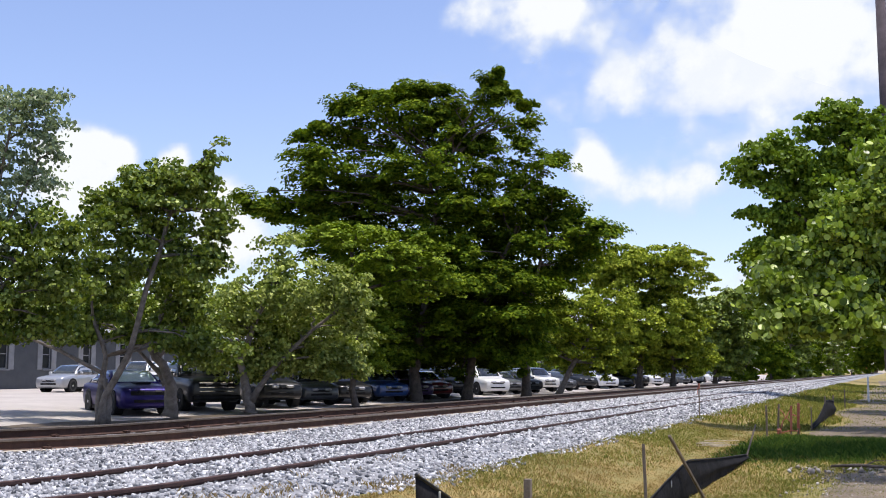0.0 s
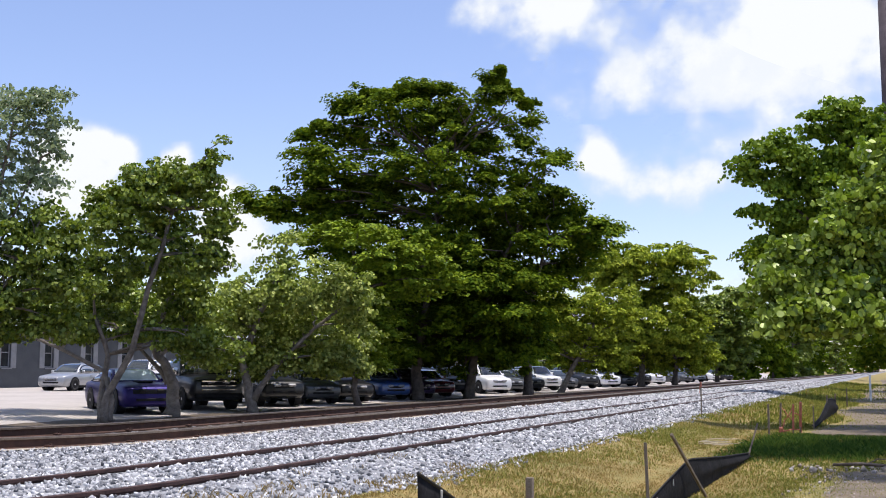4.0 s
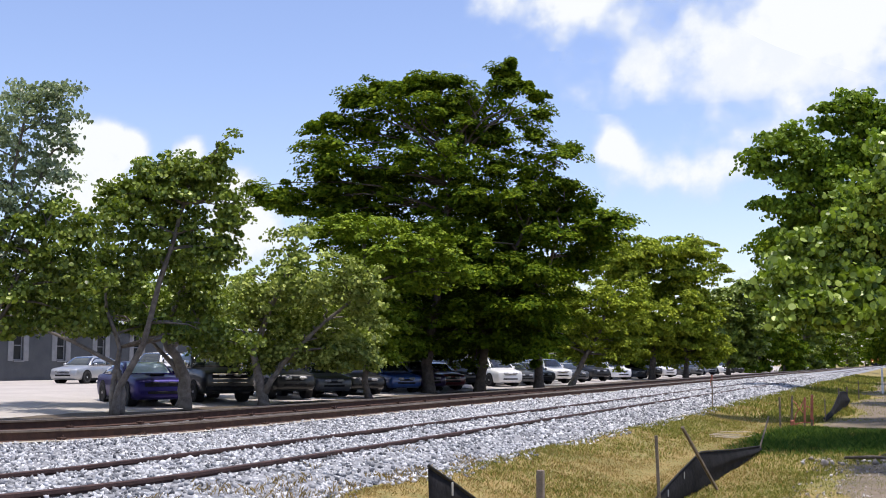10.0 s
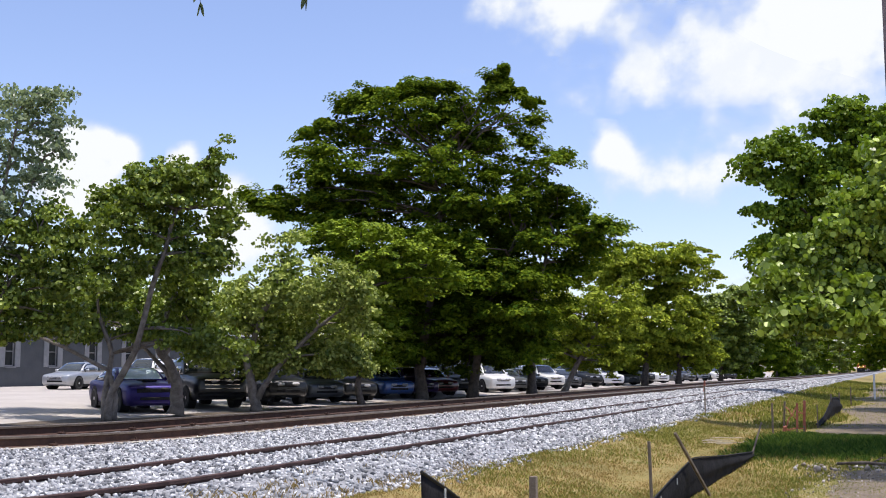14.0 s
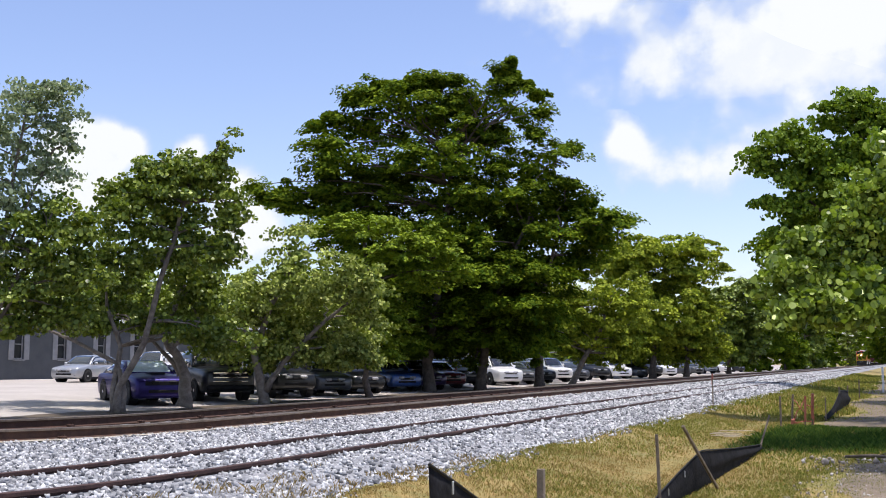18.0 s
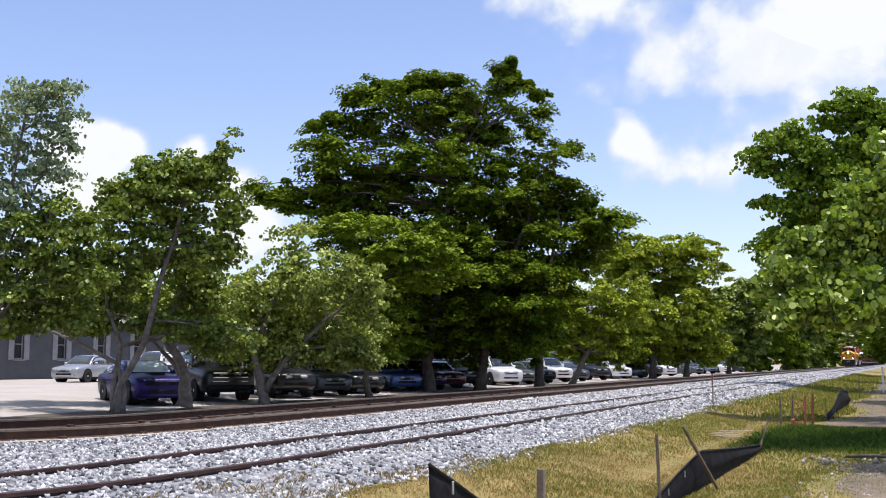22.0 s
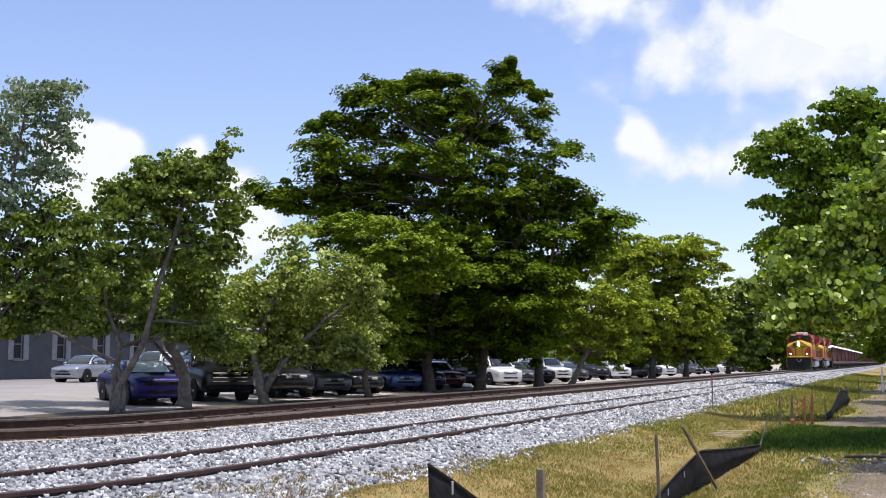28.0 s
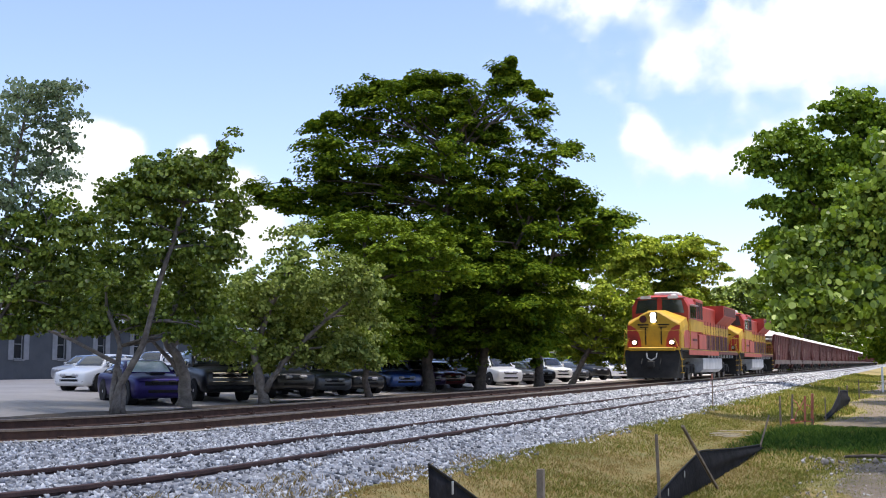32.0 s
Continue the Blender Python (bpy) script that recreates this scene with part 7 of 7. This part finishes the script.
def ballast_stones():
    rng = np.random.default_rng(21)
    vs, fs, off = [], [], 0
    for x0, x1, y0, y1, per, size in ((-11.45, -4.7, 4, 16, 250, 0.052), (-11.45, -4.7, 16, 30, 200, 0.06), (-11.45, -4.75, 30, 60, 100, 0.082), (-11.45, -4.8, 60, 130, 26, 0.12), (-14.9, -13.15, 8, 60, 50, 0.08)):
        n = int((x1 - x0) * (y1 - y0) * per)
        x, y = rng.uniform(x0, x1, n), rng.uniform(y0, y1, n)
        # a ragged toe of the slope
        keep = x < -5.0 + 0.25 * np.sin(y * 1.7) * np.cos(y * 0.6) + rng.uniform(-0.15, 0.25, n)
        for c in (NEAR_X - 0.7535, NEAR_X + 0.7535, MAIN_X + 0.7535, MAIN_X - 0.7535):
            keep &= np.abs(x - c) > 0.075
        x, y = x[keep], y[keep]
        z = np.array([max(bed_z(a, b), ground_z(a, b)) for a, b in zip(x, y)]) + rng.uniform(-0.012, 0.012, len(x)) * min(1.3, size / 0.05)
        v, f = stones(np.stack([x, y, z], 1), size * rng.uniform(0.55, 1.35, len(x)), rng)
        vs.append(v)
        fs.append(f + off)
        off += len(v)
    tris = []
    for f in fs:
        tris.append(f if f.shape[1] == 3 else np.concatenate([f[:, :3], f[:, [0, 2, 3]]]))
    tagged(raw_mesh("ballast_stones", np.concatenate(vs), np.concatenate(tris), STONES), "loose pale grey crushed ballast stones", "ballast", kind="stuff")


def blades(spots, height, rng, width=0.006):
    n = len(spots)
    a = rng.uniform(0, 2 * math.pi, n)
    side = np.stack([np.cos(a), np.sin(a), np.zeros(n)], 1)
    lean = np.stack([-np.sin(a), np.cos(a), np.zeros(n)], 1) * rng.uniform(-0.9, 0.9, (n, 1)) + rng.uniform(-0.4, 0.4, (n, 3)) * np.array([1, 1, 0])
    h = height[:, None]
    w = (width * (0.6 + 4 * height))[:, None]
    up = np.array([0, 0, 1.0])
    v = np.stack([spots - side * w, spots + side * w, spots + side * w * 0.7 + up * h * 0.6 + lean * h * 0.35, spots + up * h + lean * h], 1).reshape(-1, 3)
    f = (np.arange(n)[:, None] * 4 + np.array([0, 1, 2, 3])[None])
    return v, f


def grass():
    rng = np.random.default_rng(31)
    sets = {"dry": ([], [], 0), "green": ([], [], 0), "weed": ([], [], 0)}
    for x0, x1, y0, y1, per, tall, wide in ((-5.1, 0.4, 6, 16, 2600, 0.036, 0.0034), (-5.1, 0.4, 16, 30, 1200, 0.038, 0.0055), (-5.1, 0.4, 30, 60, 220, 0.08, 0.016), (-5.1, 3, 60, 130, 45, 0.12, 0.035)):
        n = int((x1 - x0) * (y1 - y0) * per)
        x, y = rng.uniform(x0, x1, n), rng.uniform(y0, y1, n)
        patch = np.array([noise.noise((a * 0.55, b * 0.3, 9)) for a, b in zip(x, y)])
        fine = np.array([noise.noise((a * 2.5, b * 2.5, 4)) for a, b in zip(x, y)])
        weeds = np.exp(-(((y - 22.3 - 2.2 * patch - 0.8 * fine) / 3.2) ** 2)) * np.clip((x + 3.2) / 0.7, 0, 1)
        path = (x > -1.75 + 0.35 * np.sin(y * 0.4)) & (y > 27) | (x > -1.1 + 0.3 * fine) & (y < 17.5)
        keep = rng.random(n) < np.clip(0.75 + 0.8 * fine, 0.15, 1) * np.where(path, np.where(y < 17.5, 0.7, 0.3), 1.0)
        weed = (rng.random(n) < np.clip(1.1 * weeds - 0.22 + 0.9 * fine + 0.5 * patch, 0, 0.85)) & keep & (weeds > 0.12)
        green = (rng.random(n) < np.clip(0.4 + 0.9 * patch + 0.3 * weeds + 0.022 * (y - 12) + (x < -4.2) * 0.1 + (x > -2.3) * 0.35, 0.06, 0.95)) & keep & ~weed
        z = np.array([ground_z(a, b) for a, b in zip(x, y)])
        h = tall * rng.uniform(0.45, 1.5, n) * (1 + 0.5 * patch + np.where(weed, 2.8, 0.8) * weeds) * np.where(path, 0.6, 1)
        spots = np.stack([x, y, z - 0.005], 1)
        if y0 == 6:
            # dry tufts that creep up the toe of the ballast
            k = 5200
            tx, ty = -6.3 + 1.4 * rng.random(k) ** 0.55, rng.uniform(7.2, 14.5, k)
            tuft = np.array([noise.noise((a * 2.2, b * 1.6, 12)) for a, b in zip(tx, ty)]) > 0.02 - 0.28 * (tx + 5.6) + 0.06 * (ty - 10)
            tx, ty = tx[tuft], ty[tuft]
            tz = np.array([bed_z(a, b) for a, b in zip(tx, ty)])
            v, f = blades(np.stack([tx, ty, tz], 1), rng.uniform(0.03, 0.085, len(tx)), rng, 0.0034)
            V, F, o = sets["dry"]
            V.append(v)
            F.append(f + o)
            sets["dry"] = (V, F, o + len(v))
        for key, sel in (("dry", keep & ~green & ~weed), ("green", green), ("weed", weed)):
            v, f = blades(spots[sel], h[sel], rng, wide)
            V, F, o = sets[key]
            V.append(v)
            F.append(f + o)
            sets[key] = (V, F, o + len(v))
    for key, mat_, label in (("dry", DRY_GRASS, "straw-coloured dry grass beside the tracks"), ("green", GREEN_GRASS, "patches of short green grass"), ("weed", WEED, "rank dark green weeds round the stakes")):
        V, F, o = sets[key]
        tagged(raw_mesh("grass", np.concatenate(V), np.concatenate(F), mat_), label, "grass", kind="stuff")


ballast_stones()
grass()

def path_z(x, y):
    return ground_z(x, y) + 0.012


def sandy_path():
    ys = [10 + 0.8 * i for i in range(60)] + [60, 70, 90, 130, 200]
    rows = []
    for y in ys:
        e = (-1.7 + 0.4 * math.sin(y * 0.4) if y > 26 else mixed(y, [(10, -0.2), (14, -1.0), (17.5, -0.9), (20, 1.0), (24, 0.6), (27, -1.2)])) + 0.25 * noise.noise((y * 0.9, 0, 0))
        rows.append([(e + (4.5 - e) * k / 12, y, path_z(e + (4.5 - e) * k / 12, y) - (0.02 if k == 0 else 0)) for k in range(13)])
    n = 13
    verts = [p for r in rows for p in r]
    faces = [(j * n + i, j * n + i + 1, (j + 1) * n + i + 1, (j + 1) * n + i) for j in range(len(rows) - 1) for i in range(n - 1)]
    tagged(mesh_object("sandy_path", verts, faces, SOIL, smooth=True), "pale sandy footpath with sparse grass", "path", kind="structure")


sandy_path()
rng_r = np.random.default_rng(41)
sp = np.stack([rng_r.uniform(-1.3, 0.3, 700), rng_r.uniform(12.5, 18.4, 700), np.full(700, 0.012)], 1)
v_, f_ = stones(sp, 0.006 + 0.026 * rng_r.random(700) ** 2.5, rng_r)
tagged(raw_mesh("rubble", v_, f_, island_surface("path_rubble", [(0, (0.2, 0.17, 0.14)), (0.6, (0.33, 0.29, 0.25)), (1, (0.55, 0.52, 0.48))])), "broken limestone rubble on the sandy path", "rubble", kind="stuff")

rng_d = np.random.default_rng(47)
sp = np.stack([rng_d.uniform(-1.5, 0.4, 46), 17.6 + rng_d.normal(0, 0.28, 46), np.full(46, 0.02)], 1)
v_, f_ = stones(sp, 0.045 + 0.07 * rng_d.random(46) ** 2, rng_d)
tagged(raw_mesh("rubble", v_, f_, bpy.data.materials["path_rubble"]), "broken grey stones lying at the edge of the weeds", "rubble", kind="stuff")
log = thing("fallen_branch", Matrix.Translation((-0.8, 17.9, 0.03)), "dark rotten branch lying on the sandy path", "branch")
part("limb", tube(bmesh.new(), [(-0.1, 0.1, 0.02), (0.3, 0.02, 0.05), (0.8, -0.1, 0.04), (1.3, -0.12, 0.02)], [0.02, 0.026, 0.02, 0.012], 8), BARK_DARK, log, smooth=True)
part("twig", tube(bmesh.new(), [(0.4, 0.0, 0.05), (0.55, 0.2, 0.12), (0.8, 0.32, 0.1)], [0.012, 0.009, 0.006], 6), BARK_DARK, log, smooth=True)

# ties of the main track, the nearest ones, with rail fastenings
tie_bm = bmesh.new()
box(tie_bm, 0, 0, -0.2, 2.6, 0.24, 0.2, bevel=0.015)
tie_me = bpy.data.meshes.new("tie")
tie_bm.to_mesh(tie_me)
tie_bm.free()
tie_me.materials.append(TIE)
clip_bm = bmesh.new()
box(clip_bm, 0, 0, 0, 0.12, 0.1, 0.05, bevel=0.01)
cyl(clip_bm, (0.03, 0, 0.04), (0.03, 0, 0.075), 0.016, sides=6)
clip_me = bpy.data.meshes.new("rail_clip")
clip_bm.to_mesh(clip_me)
clip_bm.free()
clip_me.materials.append(RAIL)
for k in range(110):
    y = 7.0 + 0.61 * k
    t_ = new("tie", tie_me)
    t_.parent, t_.matrix_basis = main_track, pose(MAIN_X, y, MAIN_TOP - 0.146 + rise_main(y), 0, 3.0, 0)
    if y < 45 and k % 3 == 0:
        for sx in (-0.7535, 0.7535):
            c_ = new("rail_clip", clip_me)
            c_.parent, c_.location = main_track, (MAIN_X + sx + 0.075, y, MAIN_TOP - 0.172 + (0.07 if sx < 0 else -0.01) + rise_main(y))
# ---------------------------------------------------------------- what moves
def motions():
    steps = [0.5 * i for i in range(65)]
    for ob, y_end, turn in train:
        walk(ob, [(t, pose(MAIN_X, y_end + TRAIN_SPEED * (32 - t), MAIN_TOP, 0, 0, turn)) for t in steps])
    for ob, t0, y_front, v in drivers:
        walk(ob, [(t, pose(LANE_X, y_front + 2.3 - v * (t - t0), LOT_Z(LANE_X), 0, 0, -90)) for t in steps])
    # rolling wheels
    ticks = [i / 30 for i in range(961)]
    for ob, rate, kind in ((lead, TRAIN_SPEED / 0.53, "wheelset"), *((d[0], d[3] / 0.33, "wheel") for d in drivers)):
        for o in ob.children_recursive:
            if o.name.split(".")[0] == kind:
                x, y, z = o.location
                walk(o, [(t, pose(x, y, z, 0, math.degrees(rate * t), 0)) for t in ticks])
    for ob, az, el, (da, de) in clouds:
        rows = []
        for t in (0, 8, 16, 24, 32):
            p = sky_place(az + da * t / 32, el + de * t / 32)
            rows.append((t, look(p, EYE) @ pose(0, 0, 0, 0, 180, 0)))
        walk(ob, rows)
    # the hanging twigs rise and dip with the wind
    gusts = [(0, 1.6), (0.4, 1.0), (0.7, 0.5), (1.1, 1.1), (2, 1.7), (5, 1.4), (11.6, 1.5), (12.5, 0.95), (13.1, 1.4), (13.7, 0.3), (14.0, 0.0), (14.5, 0.1), (15.2, 0.9), (20, 1.3), (32, 1.2)]
    for tw, (x, y, z, _, seed) in twigs:
        walk(tw, [(t, pose(x, y, z + 0.12 * g, 4 * g, 6 * g - 3 * seed % 5, 0)) for t, g in gusts])
    # the passing cloud's edge comes over the lot from behind and settles along the tracks
    edge_way = Vector((math.cos(radians(30.5)), math.sin(radians(30.5)), 0))
    walk(sun_veil, [(t, pose(*(SUN_WAY * 420 + edge_way * (lead_edge - 350)), 0, 0, 30.5)) for t, lead_edge in ((0, -300), (12, -210), (24, -30), (26, 2), (27, 14), (27.5, 22), (28, 27), (29, 29), (29.5, 30), (30, 32), (30.5, 35), (31, 39), (31.5, 43), (32, 47))])


motions()
